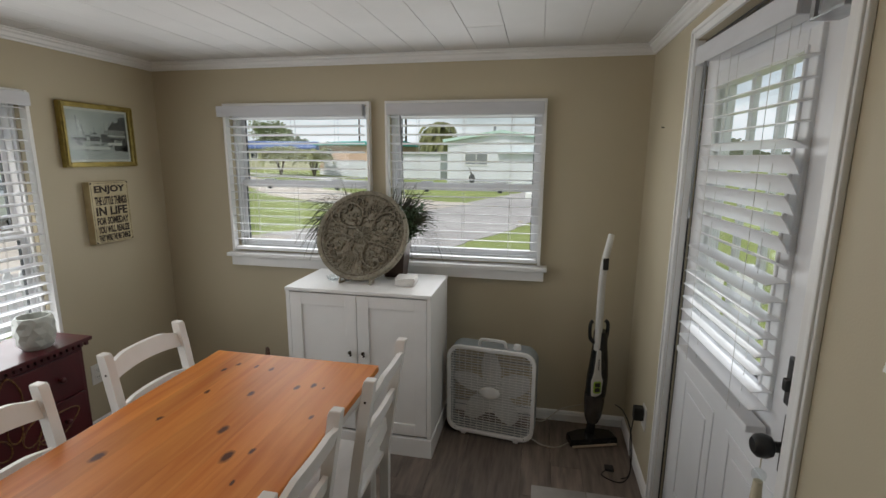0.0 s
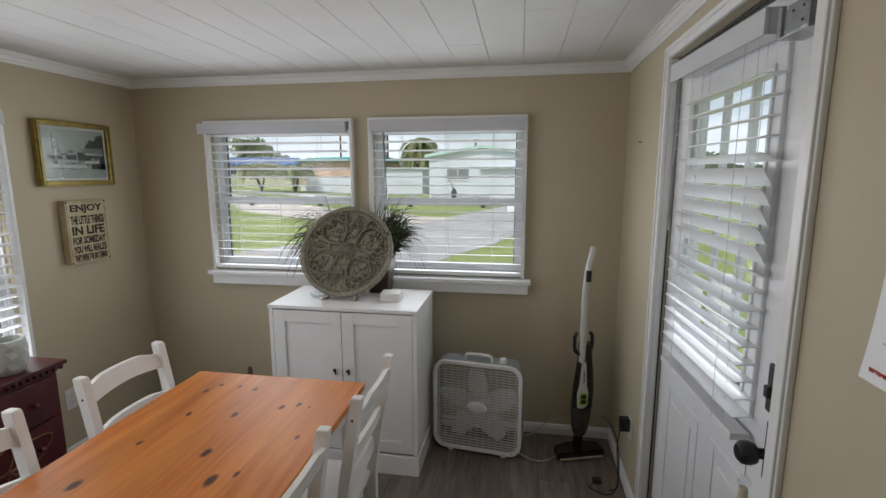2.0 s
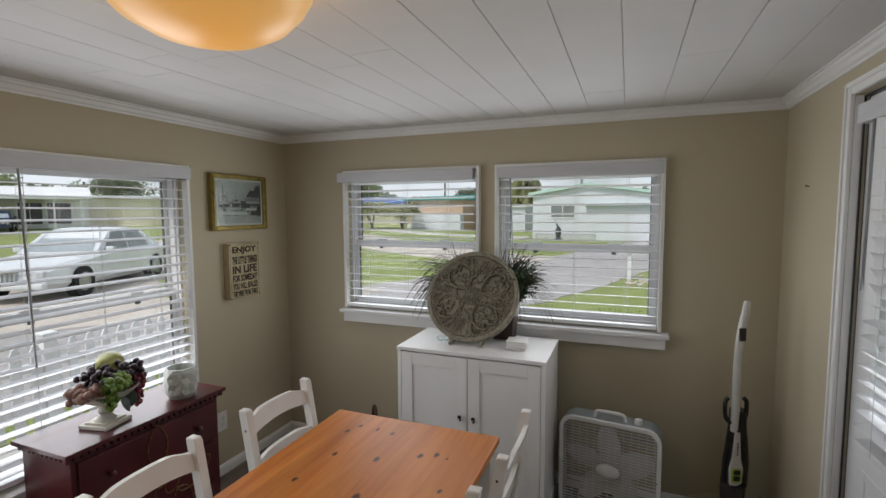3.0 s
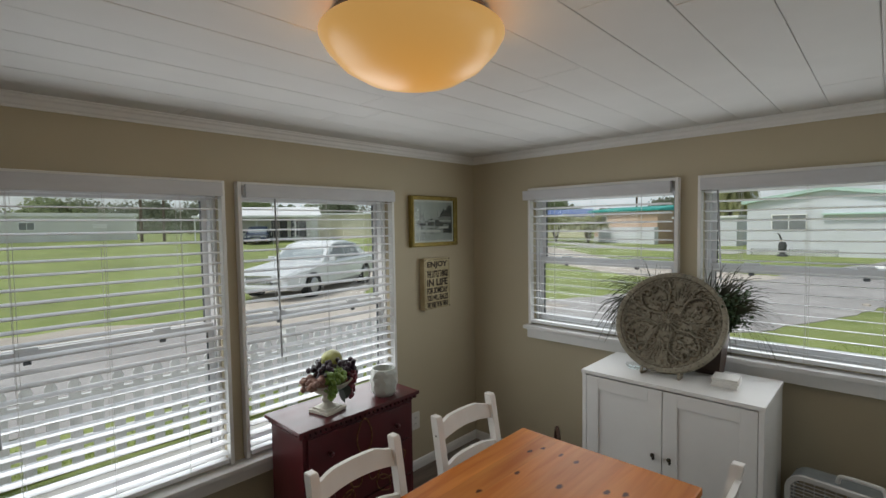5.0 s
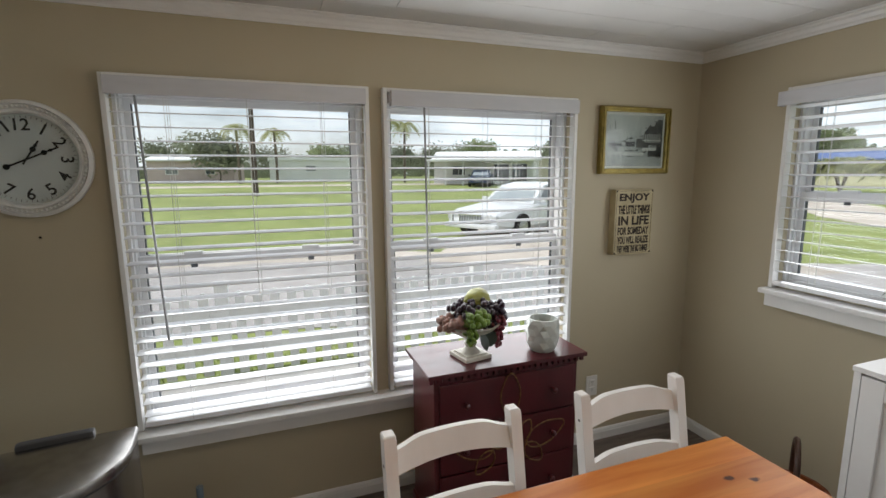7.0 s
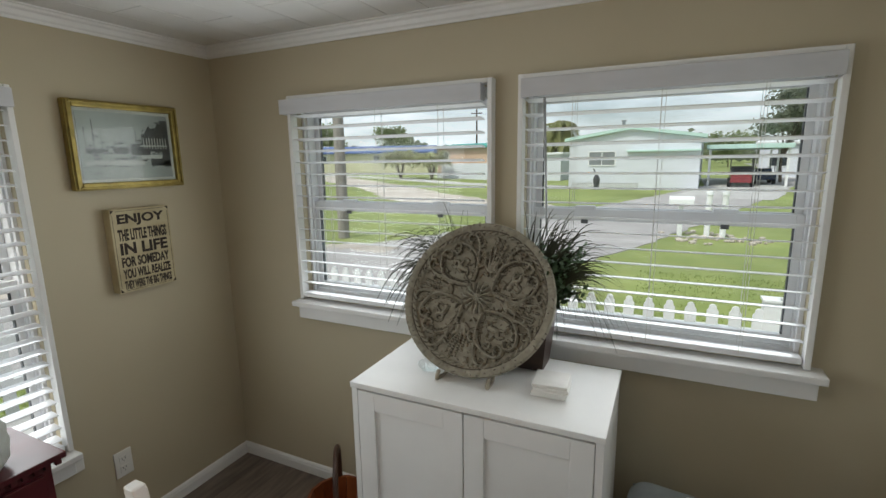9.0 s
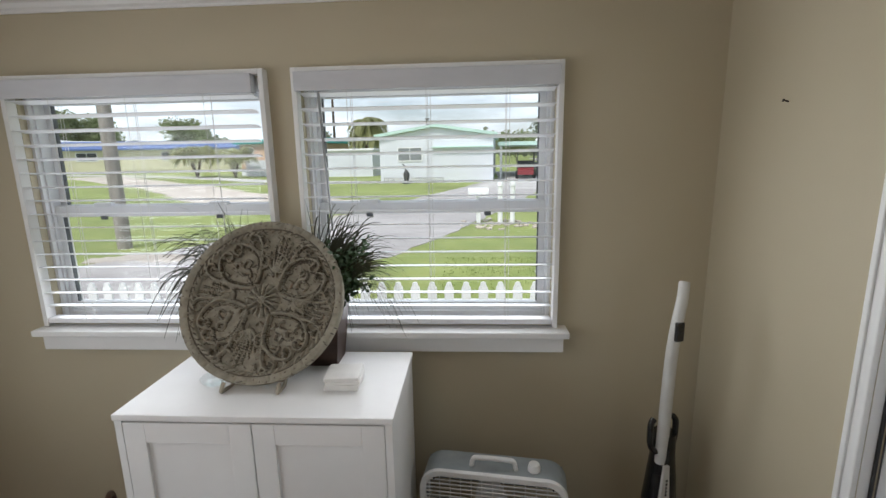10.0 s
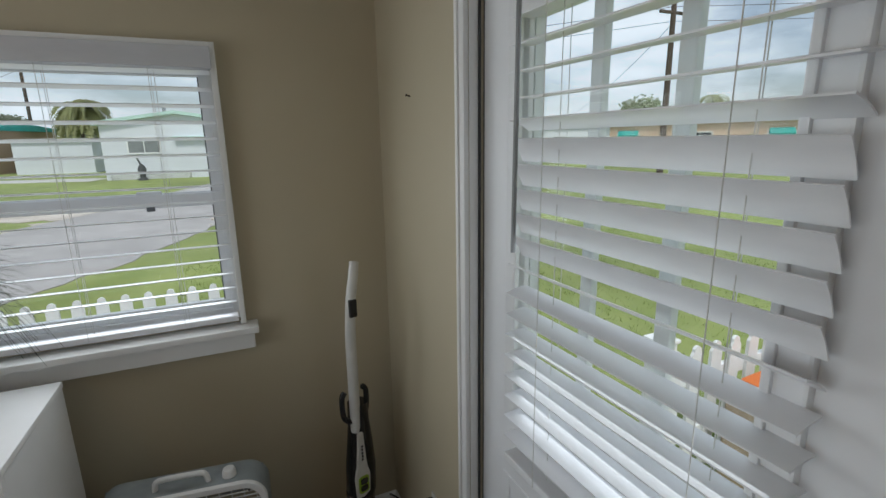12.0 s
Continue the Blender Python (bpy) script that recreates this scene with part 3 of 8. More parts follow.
def pine_mat():
    m = bpy.data.materials.new("orange_pine_varnish")
    m.use_nodes = True
    n, l = m.node_tree.nodes, m.node_tree.links
    b = n["Principled BSDF"]
    b.inputs["Roughness"].default_value, b.inputs["Coat Weight"].default_value, b.inputs["Coat Roughness"].default_value = 0.42, 0.08, 0.25
    b.inputs["Specular IOR Level"].default_value = 0.32
    geo, sep = n.new("ShaderNodeNewGeometry"), n.new("ShaderNodeSeparateXYZ")
    l.new(geo.outputs["Position"], sep.inputs["Vector"])
    div, flo, wn_ = n.new("ShaderNodeMath"), n.new("ShaderNodeMath"), n.new("ShaderNodeTexWhiteNoise")
    div.operation, flo.operation, wn_.noise_dimensions = "DIVIDE", "FLOOR", "1D"
    div.inputs[1].default_value = 0.088
    l.new(sep.outputs["X"], div.inputs[0]), l.new(div.outputs[0], flo.inputs[0]), l.new(flo.outputs[0], wn_.inputs["W"])
    wz, wob = n.new("ShaderNodeTexNoise"), n.new("ShaderNodeVectorMath")
    wz.inputs["Scale"].default_value = 55.0
    wob.operation = "MULTIPLY_ADD"
    wob.inputs[1].default_value = (0.012, 0.012, 0.0)
    l.new(geo.outputs["Position"], wz.inputs["Vector"]), l.new(wz.outputs["Color"], wob.inputs[0]), l.new(geo.outputs["Position"], wob.inputs[2])
    mp = n.new("ShaderNodeMapping")
    mp.inputs["Scale"].default_value = (14, 1.1, 14)
    sh = n.new("ShaderNodeVectorMath")
    sh.operation = "SCALE"
    sh.inputs[0].default_value = (0, 9, 0)
    l.new(wn_.outputs["Value"], sh.inputs["Scale"]), l.new(sh.outputs["Vector"], mp.inputs["Location"])
    # knots: dark ovals where branches were, each along the grain
    kk = None
    for kx, ky, kr in [(a, b, c * 0.78) for a, b, c in KNOTS]:
        df, sc, ln, mr_ = n.new("ShaderNodeVectorMath"), n.new("ShaderNodeVectorMath"), n.new("ShaderNodeVectorMath"), n.new("ShaderNodeMapRange")
        df.operation, sc.operation, ln.operation = "SUBTRACT", "MULTIPLY", "LENGTH"
        df.inputs[1].default_value, sc.inputs[1].default_value = (kx, ky, 0.768), (1.0 / kr, 0.55 / kr, 0.0)
        l.new(wob.outputs["Vector"], df.inputs[0]), l.new(df.outputs["Vector"], sc.inputs[0]), l.new(sc.outputs["Vector"], ln.inputs[0])
        mr_.inputs["From Min"].default_value, mr_.inputs["From Max"].default_value = 0.60, 1.15
        mr_.inputs["To Min"].default_value, mr_.inputs["To Max"].default_value = 1.0, 0.0
        l.new(ln.outputs["Value"], mr_.inputs["Value"])
        if kk is None:
            kk = mr_
            last = mr_.outputs["Result"]
        else:
            mx = n.new("ShaderNodeMath")
            mx.operation = "MAXIMUM"
            l.new(last, mx.inputs[0]), l.new(mr_.outputs["Result"], mx.inputs[1])
            last = mx.outputs["Value"]
    # grain
    g, w = n.new("ShaderNodeTexNoise"), n.new("ShaderNodeTexNoise")
    g.inputs["Scale"].default_value, g.inputs["Detail"].default_value, g.inputs["Distortion"].default_value = 2.2, 8, 0.6
    w.inputs["Scale"].default_value, w.inputs["Detail"].default_value = 0.7, 3
    l.new(geo.outputs["Position"], mp.inputs["Vector"])
    l.new(mp.outputs["Vector"], g.inputs["Vector"]), l.new(mp.outputs["Vector"], w.inputs["Vector"])
    ramp = n.new("ShaderNodeValToRGB")
    e = ramp.color_ramp.elements
    e[0].position, e[0].color = 0.30, (0.50, 0.140, 0.018, 1)
    e[1].position, e[1].color = 0.70, (0.67, 0.255, 0.050, 1)
    l.new(g.outputs["Fac"], ramp.inputs["Fac"])
    hs, mr = n.new("ShaderNodeHueSaturation"), n.new("ShaderNodeMapRange")
    mr.inputs["To Min"].default_value, mr.inputs["To Max"].default_value = 0.88, 1.12
    l.new(wn_.outputs["Value"], mr.inputs["Value"]), l.new(mr.outputs["Result"], hs.inputs["Value"]), l.new(ramp.outputs["Color"], hs.inputs["Color"])
    mix = n.new("ShaderNodeMix")
    mix.data_type = "RGBA"
    mix.inputs["B"].default_value = (0.075, 0.020, 0.005, 1)
    l.new(hs.outputs["Color"], mix.inputs["A"]), l.new(last, mix.inputs["Factor"])
    l.new(mix.outputs["Result"], b.inputs["Base Color"])
    bp = n.new("ShaderNodeBump")
    bp.inputs["Strength"].default_value, bp.inputs["Distance"].default_value = 0.06, 0.001
    l.new(g.outputs["Fac"], bp.inputs["Height"]), l.new(bp.outputs["Normal"], b.inputs["Normal"])
    return m


M_PINE = pine_mat()
M_CHAIR = mat("white_chair_paint", (0.80, 0.79, 0.77), (0.75, 0.735, 0.71), 0.42, 9.0, stretch=(1, 1, 0.4), bump=0.10, bscale=60, cloud=0.06)
M_RED = mat("dark_red_lacquer", (0.085, 0.008, 0.013), (0.055, 0.005, 0.009), 0.30, 7.0, bump=0.05, bscale=40, cloud=0.10, coat=0.2)
M_GOLD = mat("aged_gold_paint", (0.26, 0.15, 0.05), (0.07, 0.02, 0.012), 0.45, 110, metal=0.3, bump=0.3, bscale=200, cloud=0.15)
M_KNOB = mat("dark_bronze", (0.035, 0.026, 0.02), None, 0.4, 40, metal=0.6)


# ---- dining table ----
def dining_table():
    x0, x1, y0, y1, z = -1.15, -0.455, 0.52, 1.712, 0.768
    t = thing("dining_table", ((x0 + x1) / 2, (y0 + y1) / 2, 0), 0, "orange pine dining table with a knotty plank top on white legs", "table")
    hx, hy = (x1 - x0) / 2, (y1 - y0) / 2
    bm = start()
    box(bm, (-hx, -hy, z - 0.026), (hx, hy, z), 0.006)
    part("tabletop", bm, M_PINE, t, "knotty varnished orange pine top")
    for a, b in (((-hx + 0.05, -hy + 0.05, z - 0.12), (-hx + 0.07, hy - 0.05, z - 0.0265)), ((hx - 0.07, -hy + 0.05, z - 0.12), (hx - 0.05, hy - 0.05, z - 0.0265)),
                 ((-hx + 0.07, -hy + 0.05, z - 0.12), (hx - 0.07, -hy + 0.07, z - 0.0265)), ((-hx + 0.07, hy - 0.07, z - 0.12), (hx - 0.07, hy - 0.05, z - 0.0265))):
        bm = start()
        box(bm, a, b, 0.003)
        part("apron", bm, M_CHAIR, t)
    for sx in (-1, 1):
        for sy in (-1, 1):
            bm = start()
            c = (sx * (hx - 0.045), sy * (hy - 0.045))
            box(bm, (c[0] - 0.029, c[1] - 0.029, 0), (c[0] + 0.029, c[1] + 0.029, z - 0.027), 0.004)
            part("leg", bm, M_CHAIR, t)
    return t


dining_table()


# ---- chairs ----
def dining_chair():
    """Ladder-back chair; local -y is the back, z up; the origin is on the floor under the seat."""
    c = thing("dining_chair", (0, 0, 0), 0, "white painted wooden ladder-back dining chair drawn up to the table", "chair", "chairs round the dining table")
    w, top = 0.165, 0.905
    lean = 0.075
    for s in (-1, 1):
        bm = start()
        pts = [(0.0, 0.012), (-0.005, 0.45), (-0.030, 0.62), (-lean, top - 0.012), (-lean - 0.004, top)]
        side = [(-0.195 + y - 0.017, z) for y, z in pts] + [(-0.195 + y + 0.017, z) for y, z in pts[::-1]]
        prism(bm, side, 0.030, Matrix(((0, 0, 1, s * w - 0.015), (1, 0, 0, 0), (0, 1, 0, 0), (0, 0, 0, 1))))
        bmesh.ops.bevel(bm, geom=bm.edges[:], offset=0.003, segments=1, affect="EDGES")
        part("back_post", bm, M_CHAIR, c)
        bm = start()
        rod(bm, (s * (w + 0.0155), -0.195 - lean * 0.85, top - 0.07), (s * (w + 0.0162), -0.195 - lean * 0.85, top - 0.07), 0.004, n=10)
        part("screw_cap", bm, M_KNOB, c)
        bm = start()
        box(bm, (s * (w + 0.012) - 0.017, 0.175, 0), (s * (w + 0.012) + 0.017, 0.209, 0.425), 0.004)
        part("front_leg", bm, M_CHAIR, c)
        bm = start()
        box(bm, (s * (w + 0.006) - 0.009, -0.18, 0.16), (s * (w + 0.006) + 0.009, 0.18, 0.19), 0.003)
        part("stretcher", bm, M_CHAIR, c)
        bm = start()
        box(bm, (s * (w + 0.006) - 0.010, -0.18, 0.37), (s * (w + 0.006) + 0.010, 0.18, 0.425), 0.003)
        part("seat_rail", bm, M_CHAIR, c)
    bm = start()
    box(bm, (-w - 0.02, -0.20, 0.425), (w + 0.03, 0.225, 0.447), 0.008)
    part("seat", bm, M_CHAIR, c)
    # three slats, bowed to the back and arched on top
    for z0, hgt, arch in ((0.806, 0.058, 0.022), (0.672, 0.046, 0.014), (0.545, 0.050, 0.010)):
        bm = start()
        n = 24
        rows = []
        for i in range(n + 1):
            f = 2 * i / n - 1
            q = min(1.0, max(0.0, (1.0 - abs(f)) / 0.50))
            rise = q * q * (3 - 2 * q)
            x = f * (w - 0.014)
            y = -0.195 - (lean if z0 > 0.7 else (0.045 if z0 > 0.6 else 0.015)) * 0.86 - 0.012 * (1 - f * f)
            lo, hi = z0 + arch * 0.7 * (1 - f * f), z0 + hgt - 0.004 + arch * (0.7 * rise + 0.3 * (1 - f * f))
            tip = (z0 - 0.6) * 0.08
            rows.append([bm.verts.new(p) for p in ((x, y - 0.008, lo), (x, y + 0.008, lo), (x, y + 0.008 - tip, hi), (x, y - 0.008 - tip, hi))])
        for a, b in zip(rows, rows[1:]):
            for k in range(4):
                bm.faces.new((a[k], a[(k + 1) % 4], b[(k + 1) % 4], b[k]))
        bm.faces.new(rows[0][::-1]), bm.faces.new(rows[-1])
        part("back_slat", bm, M_CHAIR, c, smooth=35)
    return c


# west pair faces east, east pair faces west; the back's top stands 0.27 m behind the origin
chair = dining_chair()
chair.matrix_basis = pose(-1.274 + 0.27, 1.482, 0, 0, 0, -90)
copy_thing(chair, pose(-1.268 + 0.27, 0.948, 0, 0, 0, -88))
copy_thing(chair, pose(-0.350 - 0.27, 1.497, 0, 0, 0, 90))
copy_thing(chair, pose(-0.378 - 0.27, 0.988, 0, 0, 0, 90))


# ---- white cabinet ----
def cabinet():
    x0, x1, y0, y1, z = -1.162, -0.374, 2.262, 2.695, 0.888
    c = thing("cabinet", ((x0 + x1) / 2, (y0 + y1) / 2, 0), 0, "white two-door storage cabinet under the window", "cabinet")
    hx, hy = (x1 - x0) / 2, (y1 - y0) / 2
    for nm, p, q in (("side_panel", (-hx + 0.004, -hy + 0.022, 0.10), (-hx + 0.022, hy, z - 0.019)), ("side_panel", (hx - 0.022, -hy + 0.022, 0.10), (hx - 0.004, hy, z - 0.019)),
                     ("back_panel", (-hx + 0.022, hy - 0.01, 0.10), (hx - 0.022, hy, z - 0.019)), ("bottom_panel", (-hx + 0.022, -hy + 0.03, 0.10), (hx - 0.022, hy - 0.01, 0.118))):
        bm = start()
        box(bm, p, q)
        part(nm, bm, M_WHITE, c)
    bm = start()
    box(bm, (-hx, -hy, z - 0.0185), (hx, hy, z), 0.003)
    part("top", bm, M_WHITE, c)
    bm = start()
    box(bm, (-hx - 0.002, -hy - 0.002, 0.0), (hx + 0.002, -hy + 0.02, 0.105), 0.003)
    box(bm, (-hx - 0.002, -hy + 0.02, 0.0), (-hx + 0.016, hy, 0.105), 0.002), box(bm, (hx - 0.016, -hy + 0.02, 0.0), (hx + 0.002, hy, 0.105), 0.002)
    part("plinth", bm, M_WHITE, c)
    for s in (-1, 1):
        a, b = sorted((s * 0.0018, s * (hx - 0.026)))
        zl, zh, y = 0.118, z - 0.026, -hy + 0.004
        bm = start()
        r = 0.062
        box(bm, (a, y, zl), (a + r, y + 0.018, zh), 0.002), box(bm, (b - r, y, zl), (b, y + 0.018, zh), 0.002)
        box(bm, (a + r, y + 0.0004, zh - r), (b - r, y + 0.018, zh), 0.002), box(bm, (a + r, y + 0.0004, zl), (b - r, y + 0.018, zl + r), 0.002)
        d = part("door", bm, M_WHITE, c)
        bm = start()
        box(bm, (a + r - 0.004, y + 0.009, zl + r - 0.004), (b - r + 0.004, y + 0.016, zh - r + 0.004))
        part("panel", bm, M_WHITE, d)
        bm = start()
        kx = s * 0.036
        rod(bm, (kx, y, 0.54), (kx, y - 0.012, 0.54), 0.005, n=10)
        ball(bm, (kx, y - 0.018, 0.56), 0.010, 2)
        part("handle", bm, M_KNOB, d, "small dark knob", smooth=60)
    for s in (-1, 1):
        bm = start()
        box(bm, (s * (hx - 0.024), -hy + 0.004, 0.106), (s * (hx - 0.004), -hy + 0.0215, z - 0.019))
        part("stile", bm, M_WHITE, c)


cabinet()


# ---- red chest ----
def chest():
    x0, x1, y0, y1, z = -2.19, -1.862, 1.07, 1.785, 0.742
    c = thing("chest_of_drawers", ((x0 + x1) / 2, (y0 + y1) / 2, 0), 0, "dark red lacquered chest of drawers with gold ornament", "chest")
    hx, hy = (x1 - x0) / 2, (y1 - y0) / 2
    fx = hx - 0.03
    bm = start()
    box(bm, (-hx + 0.01, -hy + 0.03, 0.03), (fx, hy - 0.03, z - 0.018), 0.003)
    part("body", bm, M_RED, c)
    bm = start()
    box(bm, (-hx, -hy, z - 0.018), (hx, hy, z), 0.003)
    part("top", bm, M_RED, c, "glossy dark red top")
    # row of dentils under the top
    bm = start()
    n = 26
    for i in range(n):
        y = -hy + 0.016 + (2 * hy - 0.032) * i / (n - 1)
        box(bm, (fx + 0.0005, y - 0.008, z - 0.040), (fx + 0.016, y + 0.008, z - 0.0185), 0.003)
    m = 11
    for i in range(m):
        x = -hx + 0.02 + (fx + hx - 0.03) * i / (m - 1)
        box(bm, (x - 0.008, -hy + 0.014, z - 0.040), (x + 0.008, -hy + 0.0295, z - 0.0185), 0.003)
    part("dentil_moulding", bm, M_RED, c)
    bm = start()
    box(bm, (-hx + 0.005, -hy + 0.02, 0.0), (fx + 0.01, hy - 0.02, 0.06), 0.006)
    part("base", bm, M_RED, c)
    zs = (0.08, 0.30, 0.50, z - 0.05)
    for lo, hi in zip(zs, zs[1:]):
        bm = start()
        box(bm, (fx, -hy + 0.05, lo + 0.004), (fx + 0.012, hy - 0.05, hi - 0.004), 0.004)
        d = part("drawer", bm, M_RED, c)
        for y in (-0.20, 0.20):
            bm = start()
            rod(bm, (fx + 0.012, y, (lo + hi) / 2), (fx + 0.024, y, (lo + hi) / 2), 0.007, n=10)
            ball(bm, (fx + 0.03, y, (lo + hi) / 2), 0.013, 2)
            part("knob", bm, M_RED, d, smooth=60)
    # gold ornament: pointed arches joined into a flower across the front
    for cy, cz, w, h, turn in ((0.0, 0.60, 0.045, 0.075, 0), (-0.16, 0.40, 0.05, 0.085, 70), (0.16, 0.40, 0.05, 0.085, -70), (-0.06, 0.42, 0.035, 0.05, 30), (0.06, 0.42, 0.035, 0.05, -30),
                               (0.0, 0.47, 0.028, 0.05, 0), (0.11, 0.33, 0.035, 0.05, -140), (-0.11, 0.33, 0.035, 0.05, 140)):
        loop = []
        for i in range(28):
            a = 2 * math.pi * i / 28
            r = 1 + 0.28 * max(0.0, math.cos(a)) ** 8
            u, v = w * math.sin(a) * r, h * math.cos(a) * r
            k = radians(turn)
            loop.append((fx + 0.0135, cy + u * math.cos(k) - v * math.sin(k), cz + u * math.sin(k) + v * math.cos(k)))
        bm = start()
        tube(bm, loop + [loop[0]], 0.0036, 5)
        part("ornament", bm, M_GOLD, c, "raised gold ornament", smooth=50)
    return c


chest()

# ---- box fan ----
M_FAN = mat("white_fan_plastic", (0.78, 0.78, 0.77), (0.72, 0.72, 0.71), 0.42, 20, cloud=0.05)
M_FANGREY = mat("grey_fan_body", (0.30, 0.33, 0.34), (0.25, 0.28, 0.29), 0.45, 20, cloud=0.06)
M_BLADE = mat("translucent_white_blade", (0.62, 0.63, 0.62), (0.56, 0.57, 0.56), 0.4, 20, cloud=0.05)


def rounded(w, h, r, n=6):
    pts = []
    for cx, cz, a0 in ((w - r, h - r, 0), (-w + r, h - r, 90), (-w + r, -h + r, 180), (w - r, -h + r, 270)):
        pts += [(cx + r * math.cos(radians(a0 + 90 * i / n)), cz + r * math.sin(radians(a0 + 90 * i / n))) for i in range(n + 1)]
    return pts


def ring_frame(bm, outer, inner, y0, y1):
    n = len(outer)
    v = [[bm.verts.new((x, y, z)) for x, z in loop] for loop, y in ((outer, y0), (inner, y0), (inner, y1), (outer, y1))]
    for k in range(4):
        a, b = v[k], v[(k + 1) % 4]
        for i in range(n):
            bm.faces.new((a[i], a[(i + 1) % n], b[(i + 1) % n], b[i]))
    return bm


def box_fan():
    f = thing("box_fan", (-0.094, 2.55, 0.0), -7.0, "white and grey box fan on the floor with its cord", "fan")
    w, h, cz = 0.245, 0.258, 0.276
    up = lambda pts: [(x, z + cz) for x, z in pts]
    bm = start()
    ring_frame(bm, up(rounded(w, h, 0.07, 10)), up(rounded(w - 0.012, h - 0.012, 0.06, 10)), -0.028, 0.075)
    part("housing", bm, M_FANGREY, f, "grey metal housing", smooth=40)
    bm = start()
    ring_frame(bm, up(rounded(w + 0.002, h + 0.002, 0.072, 10)), up(rounded(w - 0.018, h - 0.018, 0.056, 10)), -0.045, -0.0275)
    bmesh.ops.bevel(bm, geom=[e for e in bm.edges if e.calc_length() > 0], offset=0.002, segments=1, affect="EDGES")
    g = part("front_grille", bm, M_FAN, f, smooth=40)
    bm = start()
    n = 32
    for i in range(n):
        z = cz - h + 0.02 + (2 * h - 0.04) * i / (n - 1)
        d = max(0.0, abs(z - cz) - (h - 0.05))
        hw = w - 0.014 - (0.045 - math.sqrt(max(0, 0.045 ** 2 - d * d)))
        box(bm, (-hw, -0.0385, z - 0.0015), (hw, -0.0350, z + 0.0015))
    for i in range(13):
        x = -w + 0.03 + (2 * w - 0.06) * i / 12
        box(bm, (x - 0.0013, -0.0350, cz - h + 0.014), (x + 0.0011, -0.032, cz + h - 0.014))
    tagged(part("grille_mesh", bm, M_FAN, g), kind="stuff")
    bm = start()
    lathe(bm, [(0.0, 0.007), (0.03, 0.006), (0.052, 0.002), (0.058, -0.002)], 28, sx=1.0, sy=0.62)
    bmesh.ops.transform(bm, matrix=pose(0, -0.040, cz, 90, 0, 0), verts=bm.verts[:])
    part("badge", bm, M_FAN, g, "oval white badge", smooth=40)
    for sx, sz in ((-0.8, 0.9), (0.8, 0.9), (-0.93, 0.0), (0.93, 0.0), (-0.8, -0.93), (0.8, -0.93)):
        bm = start()
        rod(bm, (sx * w, -0.0465, cz + sz * h), (sx * w, -0.044, cz + sz * h), 0.003, n=8)
        part("screw", bm, M_BLACK, g)
    bm = start()
    rod(bm, (0, -0.012, cz), (0, 0.03, cz), 0.07, 0.075, n=24)
    part("hub", bm, M_BLADE, f, smooth=40)
    for k in range(5):
        bm = start()
        a0 = radians(90 + 72 * k)
        rows = []
        for i in range(9):
            r = 0.06 + 0.165 * i / 8
            wid = 0.030 + 0.040 * math.sin(math.pi * min(1, (i + 1.2) / 9)) ** 0.8
            sw = 0.25 * (r - 0.06)
            row = []
            for j in (-1, -0.5, 0, 0.5, 1):
                ang = a0 + sw + j * wid / r * 0.9
                row.append(bm.verts.new((r * math.cos(ang), 0.0 + j * 0.014, cz + r * math.sin(ang))))
            rows.append(row)
        for a, b in zip(rows, rows[1:]):
            for j in range(4):
                bm.faces.new((a[j], a[j + 1], b[j + 1], b[j]))
        bm.normal_update()
        bmesh.ops.solidify(bm, geom=bm.faces[:], thickness=0.002)
        part("blade", bm, M_BLADE, f, smooth=60)
    bm = start()
    n = 12
    for i in range(n):
        z = cz - h + 0.02 + (2 * h - 0.04) * i / (n - 1)
        box(bm, (-w + 0.014, 0.066, z - 0.0016), (w - 0.014, 0.070, z + 0.0016))
    part("rear_grille", bm, M_FANGREY, f)
    bm = start()
    tube(bm, curve_points([(-0.075, 0.005, cz + h - 0.004), (-0.068, 0.002, cz + h + 0.028), (-0.045, 0.0, cz + h + 0.036), (0.045, 0.0, cz + h + 0.036), (0.068, 0.002, cz + h + 0.028), (0.075, 0.005, cz + h - 0.004)], 4), 0.0085, 8)
    part("handle", bm, M_FAN, f, smooth=60)
    bm = start()
    lathe(bm, [(0.021, 0.0), (0.021, 0.012), (0.017, 0.024), (0.0, 0.026)], 20, (0.135, 0.012, cz + h))
    part("knob", bm, M_FAN, f, "white speed knob", smooth=40)
    for s in (-1, 1):
        bm = start()
        box(bm, (s * 0.15 - 0.014, -0.04, 0.0), (s * 0.15 + 0.014, 0.07, 0.026), 0.004)
        part("foot", bm, M_FAN, f)
    return f


box_fan()

